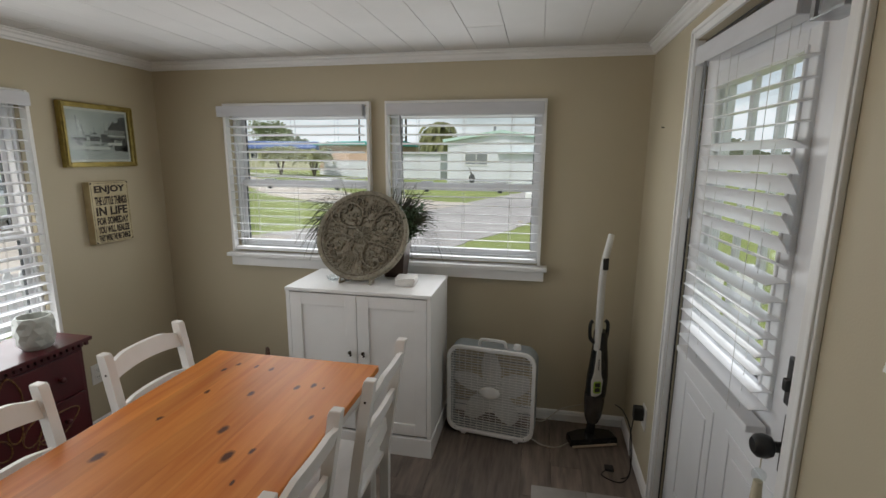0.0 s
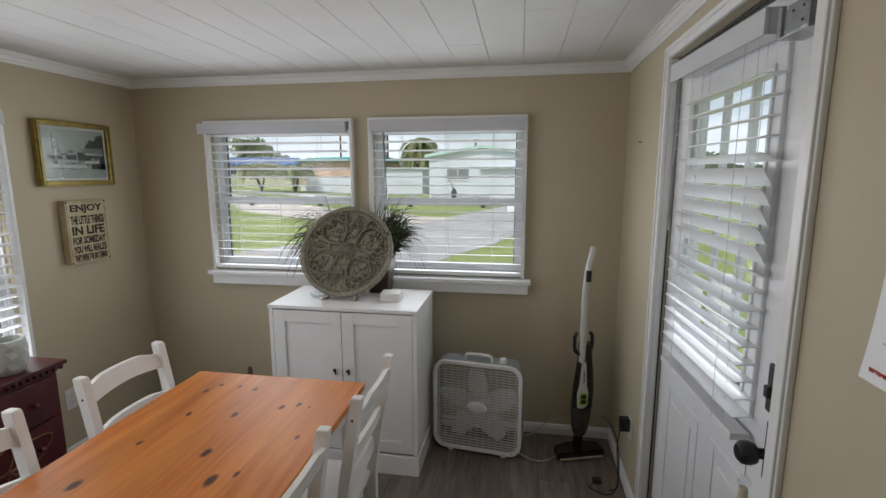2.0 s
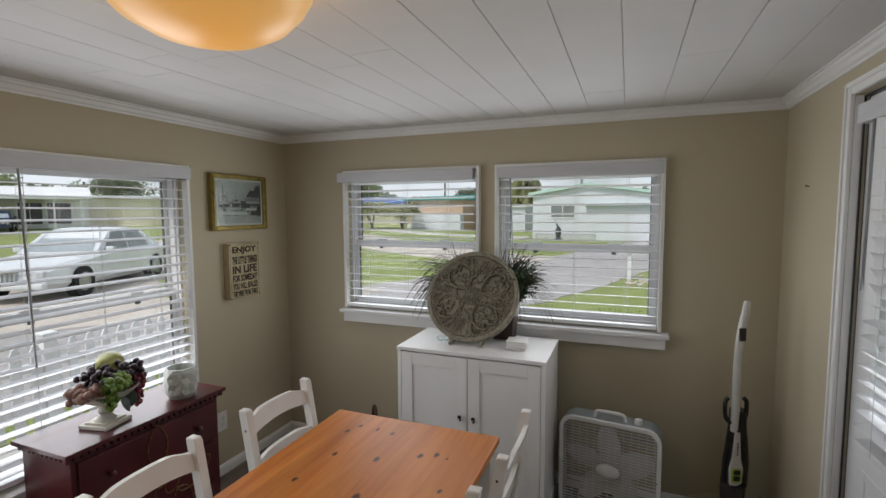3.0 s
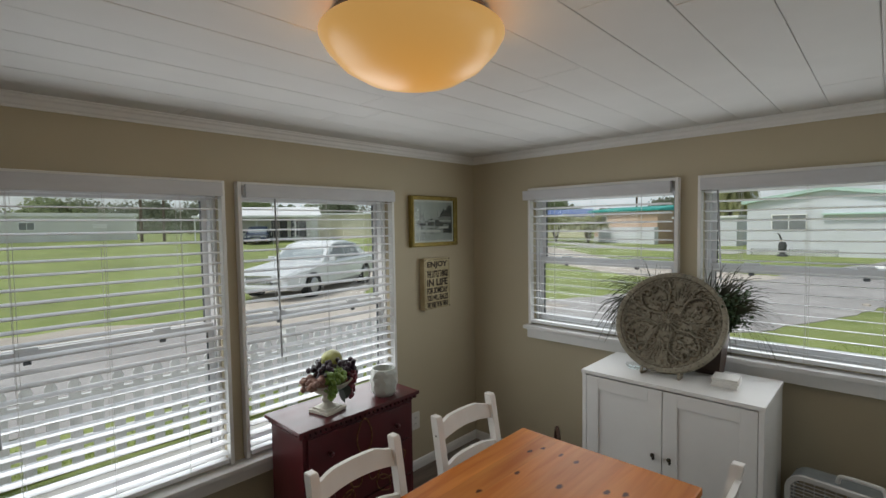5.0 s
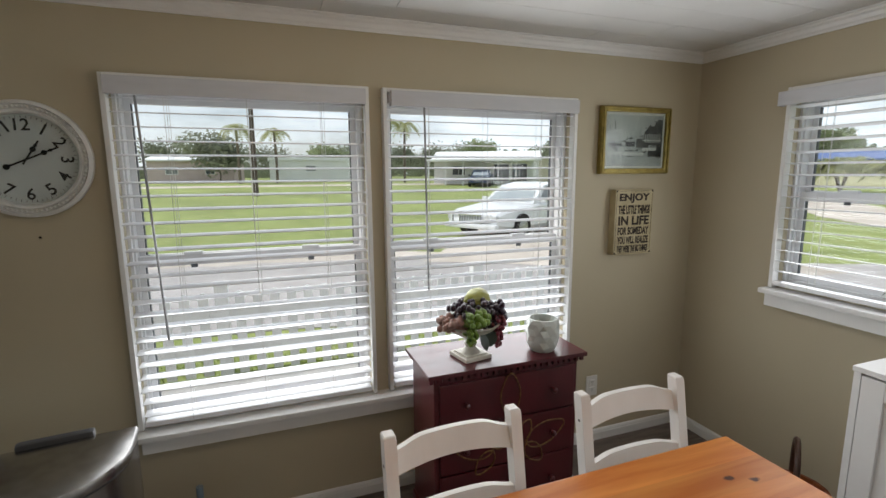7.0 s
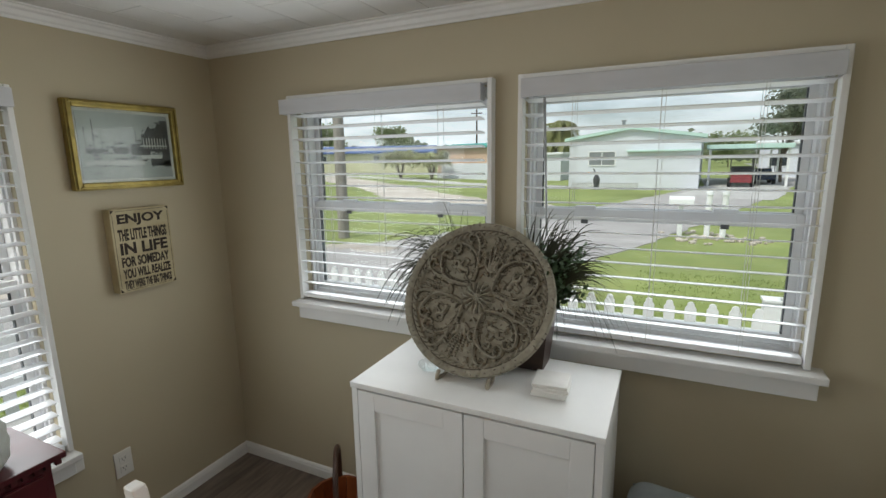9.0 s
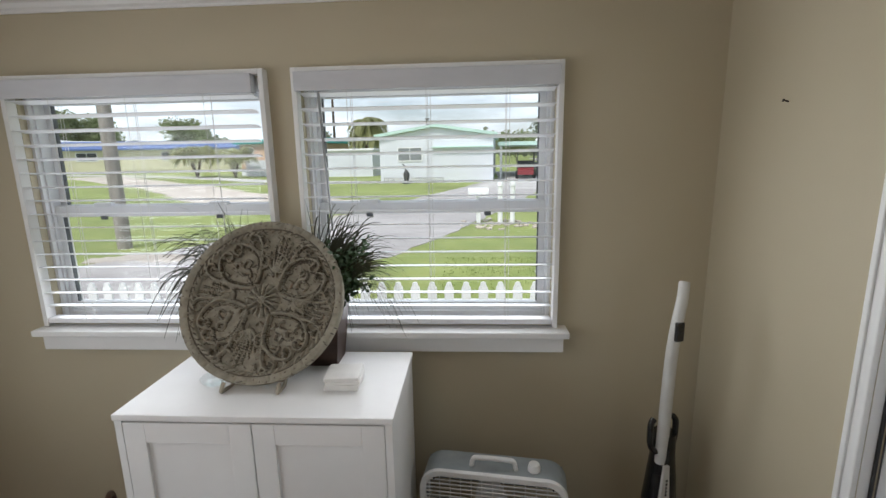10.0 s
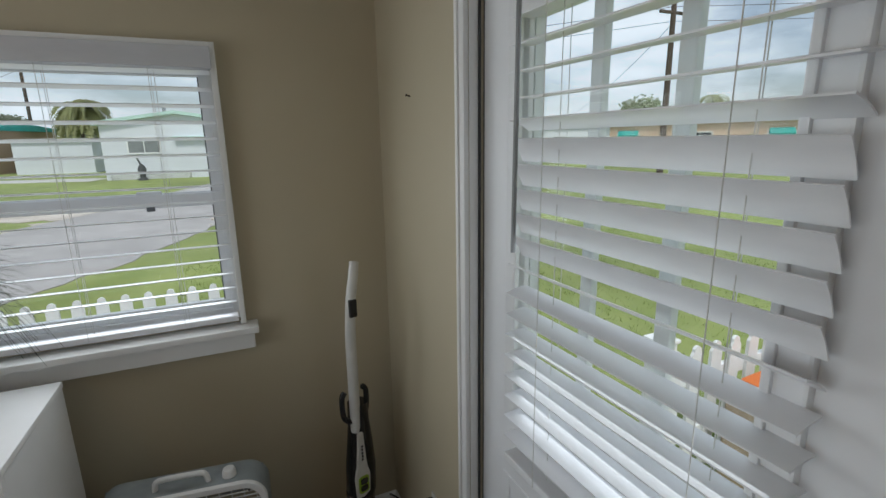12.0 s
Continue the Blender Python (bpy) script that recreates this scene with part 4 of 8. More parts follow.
# ---- floor: planks last of the setting ----
def floor_planks():
    fl = thing("floor", (0, 0, 0), 0, "grey brown wood-look vinyl plank floor", "floor", kind="structure")
    bm = start()
    box(bm, (WX - 0.12, SY - 0.12, -0.12), (EX + 0.12, NY + 0.12, -0.0045))
    part("subfloor", bm, M_UNDER, fl)
    rnd = random.Random(5)
    meshes = {}
    x = WX
    while x < EX - 0.001:
        x2 = min(x + 0.15, EX)
        y = SY - rnd.choice((0.0, 0.3, 0.55, 0.8))
        while y < NY:
            a, b = max(y, SY), min(y + 0.915, NY)
            if b - a > 0.02:
                key = (round(x2 - x, 3), round(b - a, 3))
                if key not in meshes:
                    bm = start()
                    box(bm, (0.0006, 0.0006, -0.005), (key[0] - 0.0006, key[1] - 0.0006, 0.0), 0.0012)
                    meshes[key] = mesh_of("plank", bm, M_PLANK)
                p = new("plank", meshes[key])
                p.parent, p.matrix_basis = fl, pose(x, a, 0)
            y += 0.915
        x = x2


floor_planks()

# ---- outdoors: materials ----
M_GRASS = mat("lawn_grass", (0.255, 0.295, 0.095), (0.185, 0.235, 0.062), 0.9, 1.6, bump=0.6, bscale=14, cloud=0.22, detail=9)
M_BLADES = mat("grass_tufts", (0.26, 0.32, 0.09), (0.19, 0.25, 0.06), 0.8, 3.0, cloud=0.15)
M_ROAD = mat("pale_asphalt", (0.41, 0.39, 0.385), (0.33, 0.315, 0.31), 0.9, 2.2, bump=0.5, bscale=60, cloud=0.12, detail=9)
M_SAND = mat("pale_sand_and_shell", (0.56, 0.51, 0.46), (0.42, 0.37, 0.32), 0.95, 1.1, bump=0.6, bscale=22, cloud=0.16, detail=9)
M_CONC = mat("pale_concrete", (0.52, 0.51, 0.50), (0.40, 0.39, 0.38), 0.9, 2.5, bump=0.3, bscale=50, cloud=0.12, detail=8)
M_FENCE = mat("white_vinyl_picket", (0.80, 0.81, 0.82), (0.74, 0.75, 0.76), 0.45, 6, cloud=0.05, piece=0.04)
M_SIDING = mat("white_house_siding", (0.66, 0.685, 0.74), (0.61, 0.635, 0.69), 0.7, 0.8, stretch=(1, 1, 6), bump=0.3, bscale=8, cloud=0.06)
M_MINT = mat("mint_green_fascia", (0.48, 0.65, 0.60), (0.42, 0.58, 0.53), 0.6, 1.5, cloud=0.08)
M_TEAL = mat("teal_awning", (0.03, 0.36, 0.32), (0.02, 0.28, 0.25), 0.6, 2, cloud=0.08)
M_PEACH = mat("peach_stucco", (0.56, 0.41, 0.30), (0.50, 0.36, 0.26), 0.85, 0.8, bump=0.3, bscale=20, cloud=0.07)
M_YELLOW = mat("pale_yellow_siding", (0.62, 0.60, 0.43), (0.55, 0.53, 0.38), 0.8, 0.7, cloud=0.07)
M_BLUE = mat("blue_roof_fascia", (0.10, 0.16, 0.36), (0.08, 0.13, 0.30), 0.6, 1, cloud=0.08)
M_ROOFW = mat("white_metal_roof", (0.78, 0.79, 0.80), (0.72, 0.73, 0.74), 0.5, 0.7, stretch=(6, 1, 1), cloud=0.07)
M_PALEB = mat("pale_grey_trailer", (0.70, 0.71, 0.70), (0.63, 0.64, 0.63), 0.7, 0.7, cloud=0.06)
M_DARKWIN = mat("dark_window_glass", (0.05, 0.06, 0.07), (0.03, 0.035, 0.04), 0.15, 3)
M_GREYWIN = mat("grey_window_shade", (0.22, 0.24, 0.25), (0.17, 0.18, 0.19), 0.3, 3)
# windscreen glass with the sky's reflection put into a pale base colour
M_SCREEN = mat("sky_tinted_car_glass", (0.34, 0.38, 0.40), (0.28, 0.32, 0.34), 0.08, 3)
M_POLE = mat("weathered_pole", (0.30, 0.28, 0.255), (0.20, 0.185, 0.165), 0.9, 3, stretch=(4, 4, 0.5), bump=0.4, bscale=30, cloud=0.12)
M_POLED = mat("dark_creosote_pole", (0.10, 0.075, 0.06), (0.06, 0.045, 0.035), 0.9, 3, stretch=(4, 4, 0.5), cloud=0.12)
M_BARK = mat("grey_bark", (0.17, 0.14, 0.11), (0.10, 0.08, 0.06), 0.95, 5, bump=0.6, bscale=25, cloud=0.15)
# far leaves: distance haze is put in as a paler, greyer green
M_LEAF = leaf_mat("green_leaves", (0.30, 0.35, 0.18), (0.21, 0.26, 0.13))
M_LEAFH = leaf_mat("haze_grey_leaves", (0.26, 0.285, 0.205), (0.19, 0.215, 0.155), 0.6)
M_PALM = leaf_mat("palm_fronds", (0.40, 0.41, 0.20), (0.27, 0.29, 0.13), 2.0)
M_WIRE = mat("black_wire", (0.03, 0.03, 0.03), None, 0.7, 5)
M_CARW = mat("white_car_paint", (0.72, 0.74, 0.76), (0.68, 0.70, 0.72), 0.22, 3, coat=0.5, cloud=0.03)
M_TYRE = mat("black_tyre", (0.015, 0.015, 0.015), None, 0.85, 20)
M_RIM = mat("silver_rim", (0.45, 0.46, 0.47), (0.35, 0.36, 0.37), 0.3, 20, metal=0.8)
M_CHROME = mat("chrome", (0.6, 0.6, 0.62), None, 0.18, 10, metal=0.95)
M_LENS = mat("clear_headlight", (0.55, 0.56, 0.58), (0.45, 0.46, 0.48), 0.15, 10)
M_ORANGE = mat("orange_cushion", (0.75, 0.20, 0.04), (0.65, 0.16, 0.03), 0.8, 8, cloud=0.06)
M_STRAWC = mat("beige_wicker", (0.50, 0.40, 0.31), (0.38, 0.30, 0.22), 0.8, 30, bump=0.4, bscale=90)
M_CARD = mat("dark_blue_car_paint", (0.02, 0.035, 0.08), None, 0.25, 3, coat=0.4)
M_PINK = mat("faded_pink_siding", (0.52, 0.42, 0.42), (0.46, 0.37, 0.37), 0.8, 0.7, cloud=0.07)

GZ = -0.20


def lie(x, y=0.0):
    """The ground's height: level round the house, rising a little to the west."""
    if x > -12.5:
        return GZ
    return GZ + 0.9 * min(1.0, (-12.5 - x) / 40.0) ** 1.1


def sheet(name, xs, ys, lift, material, label, category, inside=None):
    bm = start()
    grid = [[bm.verts.new((x, y, lie(x) + lift)) for y in ys] for x in xs]
    for i in range(len(xs) - 1):
        for k in range(len(ys) - 1):
            bm.faces.new((grid[i][k], grid[i + 1][k], grid[i + 1][k + 1], grid[i][k + 1]))
    return tagged(new(name, mesh_of(name, bm, material, 30)), label, category, kind="structure")


steps = [-900, -400, -200, -120, -90, -75, -60] + list(range(-54, -11, 2)) + [-10, -6, -3, 0, 5, 15, 40, 90, 200, 400, 900]
sheet("ground", steps, [-900, -300, -100, -40, -10, 0, 10, 30, 60, 100, 200, 400, 900], 0.0, M_GRASS, "mown green lawn with patches of bare ground", "ground")


def band(name, line, width, lift, material, label, category, rag=0.0, seed=1):
    """A strip of ground cover along a smooth line, with ragged edges and a little thickness."""
    pts = curve_points([(x, y, 0) for x, y in line], 10)
    rnd = random.Random(seed)
    bm = start()
    rows = []
    for i, p in enumerate(pts):
        d = (pts[min(i + 1, len(pts) - 1)] - pts[max(i - 1, 0)]).normalized()
        s = Vector((d.y, -d.x, 0))
        w = width(i / (len(pts) - 1)) if callable(width) else width
        l, r = p - s * (w / 2 + rnd.uniform(-rag, rag)), p + s * (w / 2 + rnd.uniform(-rag, rag))
        rows.append([bm.verts.new((q.x, q.y, lie(q.x) + h)) for q, h in ((l, -0.05), (l, lift), (p, lift + 0.01), (r, lift), (r, -0.05))])
    for a, b in zip(rows, rows[1:]):
        for k in range(4):
            bm.faces.new((a[k], a[k + 1], b[k + 1], b[k]))
    return tagged(new(name, mesh_of(name, bm, material, 30)), label, category, kind="structure")


ROAD = [(-7.9, -60), (-7.9, -10), (-7.7, 0), (-6.7, 4.5), (-4.6, 8.0), (-2.9, 11.5), (-1.5, 15.5), (0.2, 21), (2.6, 29), (6.0, 42), (12, 70), (16, 120)]
band("pavement_shoulder", [(-8.9, -60), (-8.9, -10), (-8.8, 0), (-7.5, 4.2), (-4.7, 7.9), (-3.6, 11.5), (-2.8, 15)], lambda f: 4.8 - 2.4 * min(1.0, max(0.0, (f - 0.33) / 0.33)), 0.004, M_SAND, "pale sandy road shoulder", "shoulder", 0.25, 2)
band("road", ROAD, 4.2, 0.012, M_ROAD, "pale grey worn asphalt lane", "road", 0.10, 3)
band("driveway", [(-3.0, 16.6), (-6.5, 18.4), (-11.5, 22.0), (-17, 27.5), (-30, 37)], 3.6, 0.016, M_SAND, "pale sandy driveway across the lawn", "driveway", 0.2, 4)
band("driveway_carport", [(1.6, 24.0), (2.9, 29.0), (3.7, 34.0), (4.0, 44.0)], 4.0, 0.016, M_CONC, "pale concrete drive to the carport", "driveway", 0.06, 12)
band("driveway_west", [(-8, 4.6), (-12, 7.3), (-17, 12.5), (-24, 19)], 3.0, 0.016, M_SAND, "sandy track across the lawn", "driveway", 0.2, 6)
band("sand_patch", [(-7.0, 8.9), (-6.2, 9.2), (-5.2, 9.1)], lambda f: 0.35 + 0.7 * f, 0.014, M_SAND, "bare sandy patch in the lawn by the lane", "sand", 0.1, 11)
band("lane_west", [(-44, -60), (-44, 0), (-43, 20), (-40, 60)], 3.2, 0.012, M_SAND, "distant pale lane", "road", 0.1, 7)
band("lane_north", [(-60, 35), (-30, 39.5), (-14, 33.5), (-6, 31)], 2.2, 0.010, M_CONC, "distant pale lane", "road", 0.1, 8)
band("verge_north", [(-4.9, 5.15), (-2.4, 5.15), (-0.4, 5.8), (1.8, 8)], lambda f: 0.5 + 5.2 * f, 0.018, M_GRASS, "grass verge beyond the picket fence", "grass", 0.08, 9)
band("verge_west", [(-4.85, -6), (-4.85, 4.9)], 0.75, 0.018, M_GRASS, "grass verge beyond the picket fence", "grass", 0.06, 10)
bm = start()
box(bm, (-4.35, -6, GZ - 0.1), (-2.43, 4.78, GZ + 0.03), 0.01), box(bm, (-2.43, 2.93, GZ - 0.1), (0.70, 4.78, GZ + 0.03), 0.01)
tagged(new("pavement_patio", mesh_of("pavement_patio", bm, M_CONC)), "pale concrete patio inside the fence", "patio", kind="structure")
bm = start()
box(bm, (0.80, 1.0, GZ - 0.1), (1.9, 2.3, -0.02), 0.01)
tagged(new("pavement_step", mesh_of("pavement_step", bm, M_CONC)), "pale concrete door step", "step", kind="structure")


def tufts(name, regions, count, seed, material, label):
    """Loose grass blades over parts of the lawn."""
    rnd = random.Random(seed)
    v, f = [], []
    for k in range(count):
        x0, x1, y0, y1 = regions[k % len(regions)]
        x, y = rnd.uniform(x0, x1), rnd.uniform(y0, y1)
        for j in range(3):
            a, h, w = rnd.uniform(0, 6.28), rnd.uniform(0.02, 0.05), rnd.uniform(0.003, 0.006)
            px, py = x + rnd.uniform(-.03, .03), y + rnd.uniform(-.03, .03)
            z = lie(px) + 0.015
            n = len(v)
            v += [(px - w * math.cos(a), py - w * math.sin(a), z), (px + w * math.cos(a), py + w * math.sin(a), z), (px + rnd.uniform(-.03, .03), py + rnd.uniform(-.03, .03), z + h)]
            f.append((n, n + 1, n + 2))
    data = bpy.data.meshes.new(name)
    data.from_pydata(v, [], f)
    data.materials.append(material)
    return tagged(new(name, data), label, "grass", kind="stuff")


tufts("grass_tufts", [(0.9, 7, 2.6, 8), (-0.6, 3, 5.2, 9), (-5.2, -4.5, -3, 4.8)], 10000, 5, M_BLADES, "short uneven blades of lawn grass")


# ---- picket fence ----
def picket_mesh():
    bm = start()
    w, h = 0.0375, 0.745
    top = [(w, h - 0.05), (w * 0.62, h - 0.03), (w * 0.62, h - 0.014), (w * 0.3, h - 0.002), (0, h), (-w * 0.3, h - 0.002), (-w * 0.62, h - 0.014), (-w * 0.62, h - 0.03), (-w, h - 0.05)]
    prism(bm, [(-w, 0.03), (w, 0.03)] + top, 0.018, Matrix(((1, 0, 0, 0), (0, 0, 1, -0.009), (0, 1, 0, 0), (0, 0, 0, 1))))
    return mesh_of("picket", bm, M_FENCE)


PICKET = picket_mesh()


def fence(p, q, label):
    p, q = Vector((*p, 0)), Vector((*q, 0))
    n = int((q - p).length / 0.137)
    d = (q - p).normalized()
    f = thing("picket_fence", (p.x, p.y, GZ), math.degrees(math.atan2(d.y, d.x)), label, "fence", "picket fence round the yard")
    ln = (q - p).length
    for i in range(n):
        o = new("picket", PICKET)
        o.parent, o.matrix_basis = f, pose((i + 0.5) * ln / n, 0, 0)
    for z in (0.20, 0.52):
        bm = start()
        box(bm, (0, 0.010, z), (ln, 0.045, z + 0.07), 0.004)
        part("rail", bm, M_FENCE, f)
    m = max(1, round(ln / 2.4))
    for i in range(m + 1):
        x = ln * i / m
        bm = start()
        box(bm, (x - 0.05, -0.02, 0.0), (x + 0.05, 0.08, 0.80), 0.004)
        box(bm, (x - 0.06, -0.03, 0.80), (x + 0.06, 0.09, 0.82), 0.005)
        part("post", bm, M_FENCE, f)


fence((-4.46, 4.85), (0.42, 4.85), "white vinyl picket fence along the lane")
fence((0.52, 4.85), (2.0, 4.70), "white vinyl picket fence along the lane")
fence((-4.46, -4.5), (-4.46, 4.75), "white vinyl picket fence beside the lane")
fence((1.96, 2.55), (4.4, 2.55), "white vinyl picket fence beyond the door")
c = thing("storage_bench", (2.70, 2.15, GZ), 3, "beige wicker bench with an orange cushion beyond the door", "bench")
bm = start()
box(bm, (-0.42, -0.30, 0), (0.42, 0.31, 0.54), 0.02)
part("body", bm, M_STRAWC, c)
bm = start()
box(bm, (-0.38, -0.27, 0.541), (0.40, 0.28, 0.61), 0.025)
part("cushion", bm, M_ORANGE, c, "orange cushion")


# ---- trees ----
def tree(at, h, r, seed, material, label, leaves=1400, trunk=0.35, squash=0.8, size=0.16):
    rnd = random.Random(seed)
    x, y = at
    t = thing("tree", (x, y, lie(x) - 0.05), rnd.uniform(0, 360), label, "tree")
    bm = start()
    base = trunk * h
    tube(bm, curve_points([(0, 0, 0), (rnd.uniform(-.1, .1), rnd.uniform(-.1, .1), base * 0.6), (rnd.uniform(-.2, .2), rnd.uniform(-.2, .2), base * 1.2)], 4), 0.045 * h ** 0.8 * 0.5, 8, 0.03 * h ** 0.8 * 0.5)
    hubs = []
    for k in range(14):
        a, e = rnd.uniform(0, 6.28), rnd.uniform(0.25, 1.0)
        cr = r * rnd.uniform(0.30, 0.50)
        far = r * 0.66 * math.sqrt(rnd.random())
        tip = (far * math.cos(a), far * math.sin(a), base + (h - cr * squash - base) * e)
        mid = (tip[0] * 0.4, tip[1] * 0.4, base + (tip[2] - base) * 0.45)
        tube(bm, curve_points([(0, 0, base * 0.85), mid, tip], 3), 0.02 * h ** 0.8 * 0.5, 5, 0.006)
        hubs.append((tip, cr))
    part("trunk", bm, M_BARK, t, smooth=50)
    v, f = [], []
    for k in range(leaves):
        c, cr = hubs[k % len(hubs)]
        d = Vector((rnd.gauss(0, 1), rnd.gauss(0, 1), rnd.gauss(0, 1)))
        d.normalize()
        p = Vector(c) + Vector((d.x, d.y, d.z * squash)) * cr * rnd.uniform(0.35, 1.12)
        u = Vector((rnd.gauss(0, 1), rnd.gauss(0, 1), rnd.gauss(0, .6))).normalized()
        w = d.cross(u).normalized() if d.cross(u).length > 1e-3 else Vector((1, 0, 0))
        s = size * rnd.uniform(0.6, 1.4)
        n = len(v)
        v += [tuple(p - u * s), tuple(p + w * s * 0.5), tuple(p + u * s), tuple(p - w * s * 0.5)]
        f.append((n, n + 1, n + 2, n + 3))
    data = bpy.data.meshes.new("crown")
    data.from_pydata(v, [], f)
    data.materials.append(material)
    o = new("crown", data)
    o.parent = t
    tagged(o, kind="stuff")
    return t


def palm(at, h, seed, label, fronds=16, length=1.6, droop=0.8, lean=0.3, leaflet=0.05):
    rnd = random.Random(seed)
    x, y = at
    t = thing("palm_tree", (x, y, lie(x) - 0.05), 0, label, "palm tree")
    bm = start()
    top = Vector((lean, rnd.uniform(-.1, .1), h))
    tube(bm, curve_points([(0, 0, 0), (lean * 0.3, 0, h * 0.5), tuple(top)], 5), 0.14, 8, 0.10)
    part("trunk", bm, M_BARK, t, smooth=50)
    v, f = [], []
    for k in range(fronds):
        a = 6.283 * k / fronds + rnd.uniform(-.2, .2)
        up = rnd.uniform(-0.15 if fronds < 30 else -0.7, 1.0 if fronds < 30 else 1.3)
        for i in range(14):
            s0 = i / 14
            p = [top + Vector((math.cos(a) * length * s, math.sin(a) * length * s, length * (up * s - (droop + up * 0.4) * s * s))) for s in (s0, s0 + leaflet)]
            side = Vector((-math.sin(a), math.cos(a), 0))
            wl_ = length * 0.26 * math.sin(math.pi * min(1, s0 * 0.85 + 0.15))
            for sg in (-1, 1):
                q = p[0] + side * sg * wl_ + Vector((math.cos(a), math.sin(a), -0.55)) * wl_ * 0.6
                n = len(v)
                v += [tuple(p[0]), tuple(p[1]), tuple(q)]
                f.append((n, n + 1, n + 2))
    data = bpy.data.meshes.new("fronds")
    data.from_pydata(v, [], f)
    data.materials.append(M_PALM)
    o = new("crown", data)
    o.parent = t
    tagged(o, kind="stuff")
    return t


def clump_palm(at, h, seed, label):
    """A low palm of several leaning stems, each with its own tuft of fronds."""
    rnd = random.Random(seed)
    x, y = at
    t = thing("palm_tree", (x, y, lie(x) - 0.05), 0, label, "palm tree")
    v, f = [], []
    for k in range(4):
        a = 1.57 * k + rnd.uniform(-.4, .4)
        top = Vector((math.cos(a) * 0.62, math.sin(a) * 0.62, h * rnd.uniform(0.50, 0.66)))
        bm = start()
        tube(bm, curve_points([(0, 0, 0), (top.x * 0.45, top.y * 0.45, top.z * 0.55), tuple(top)], 4), 0.075, 7, 0.055)
        part("trunk", bm, M_BARK, t, smooth=50)
        for j in range(40):
            b = rnd.uniform(0, 6.283)
            up, ln = rnd.uniform(0.1, 1.7), rnd.uniform(0.9, 1.45)
            for i in range(12):
                s0 = i / 12
                p = [top + Vector((math.cos(b) * ln * q, math.sin(b) * ln * q, ln * (up * q - (0.75 + up * 0.45) * q * q))) for q in (s0, s0 + 0.085)]
                side = Vector((-math.sin(b), math.cos(b), 0))
                wd = ln * 0.24 * math.sin(math.pi * min(1, s0 * 0.85 + 0.15))
                for sg in (-1, 1):
                    q = p[0] + side * sg * wd + Vector((math.cos(b), math.sin(b), -0.4)) * wd * 0.7
                    n = len(v)
                    v += [tuple(p[0]), tuple(p[1]), tuple(q)]
                    f.append((n, n + 1, n + 2))
    data = bpy.data.meshes.new("fronds")
    data.from_pydata(v, [], f)
    data.materials.append(M_PALM)
    o = new("crown", data)
    o.parent = t
    tagged(o, kind="stuff")
    return t


clump_palm((-21.9, 38.0), 3.2, 11, "low bushy palm of several stems on the lawn")
clump_palm((-18.9, 38.2), 3.1, 12, "low bushy palm with pale fronds on the lawn")
palm((-9.7, 44.5), 4.5, 13, "shaggy palm tree beside the white house", 130, 1.9, 0.95, 0.3, 0.08)
tree((6.3, 38.5), 6.6, 2.3, 15, M_LEAFH, "tall green tree beside the carport", 2600, 0.3, size=0.17)
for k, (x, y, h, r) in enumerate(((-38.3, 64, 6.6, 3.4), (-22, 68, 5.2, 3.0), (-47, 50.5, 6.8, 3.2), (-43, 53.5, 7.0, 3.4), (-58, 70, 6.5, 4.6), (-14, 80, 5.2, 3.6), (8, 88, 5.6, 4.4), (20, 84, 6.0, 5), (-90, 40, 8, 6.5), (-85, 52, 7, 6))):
    tree((x, y), h, r, 20 + k, M_LEAFH if k % 3 else M_LEAF, "leafy tree behind the far houses", 2600, 0.3, size=0.24)
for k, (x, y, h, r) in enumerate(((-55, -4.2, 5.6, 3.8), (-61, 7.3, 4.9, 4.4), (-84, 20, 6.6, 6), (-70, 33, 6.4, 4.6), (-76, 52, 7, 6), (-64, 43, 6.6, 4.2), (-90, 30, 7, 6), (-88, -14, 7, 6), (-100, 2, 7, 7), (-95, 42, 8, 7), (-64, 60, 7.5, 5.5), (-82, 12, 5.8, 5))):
    tree((x, y), h, r, 40 + k, M_LEAF if k in (1, 3) else M_LEAFH, "leafy tree behind the far trailers", 2600, 0.25, size=0.25)
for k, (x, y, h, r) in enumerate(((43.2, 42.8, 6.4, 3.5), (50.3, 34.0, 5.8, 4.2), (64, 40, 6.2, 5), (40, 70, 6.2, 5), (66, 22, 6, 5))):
    tree((x, y), h, r, 60 + k, M_LEAF if k == 0 else M_LEAFH, "leafy tree behind the peach building", 2600, 0.3, size=0.24)
for at, h, s in (((-50, -2.0), 5.4, 71), ((-50.1, 1.4), 5.0, 72), ((-48.7, 12.2), 6.2, 73), ((-47.6, 13.7), 5.9, 75), ((43.8, 34.5), 5.4, 76), ((27.2, 19.5), 1.7, 77)):
    palm(at, h, s, "tall palm tree with drooping fronds" if h > 3 else "small young palm before the peach building", 20, 1.7 if h > 3 else 0.9, 0.9)

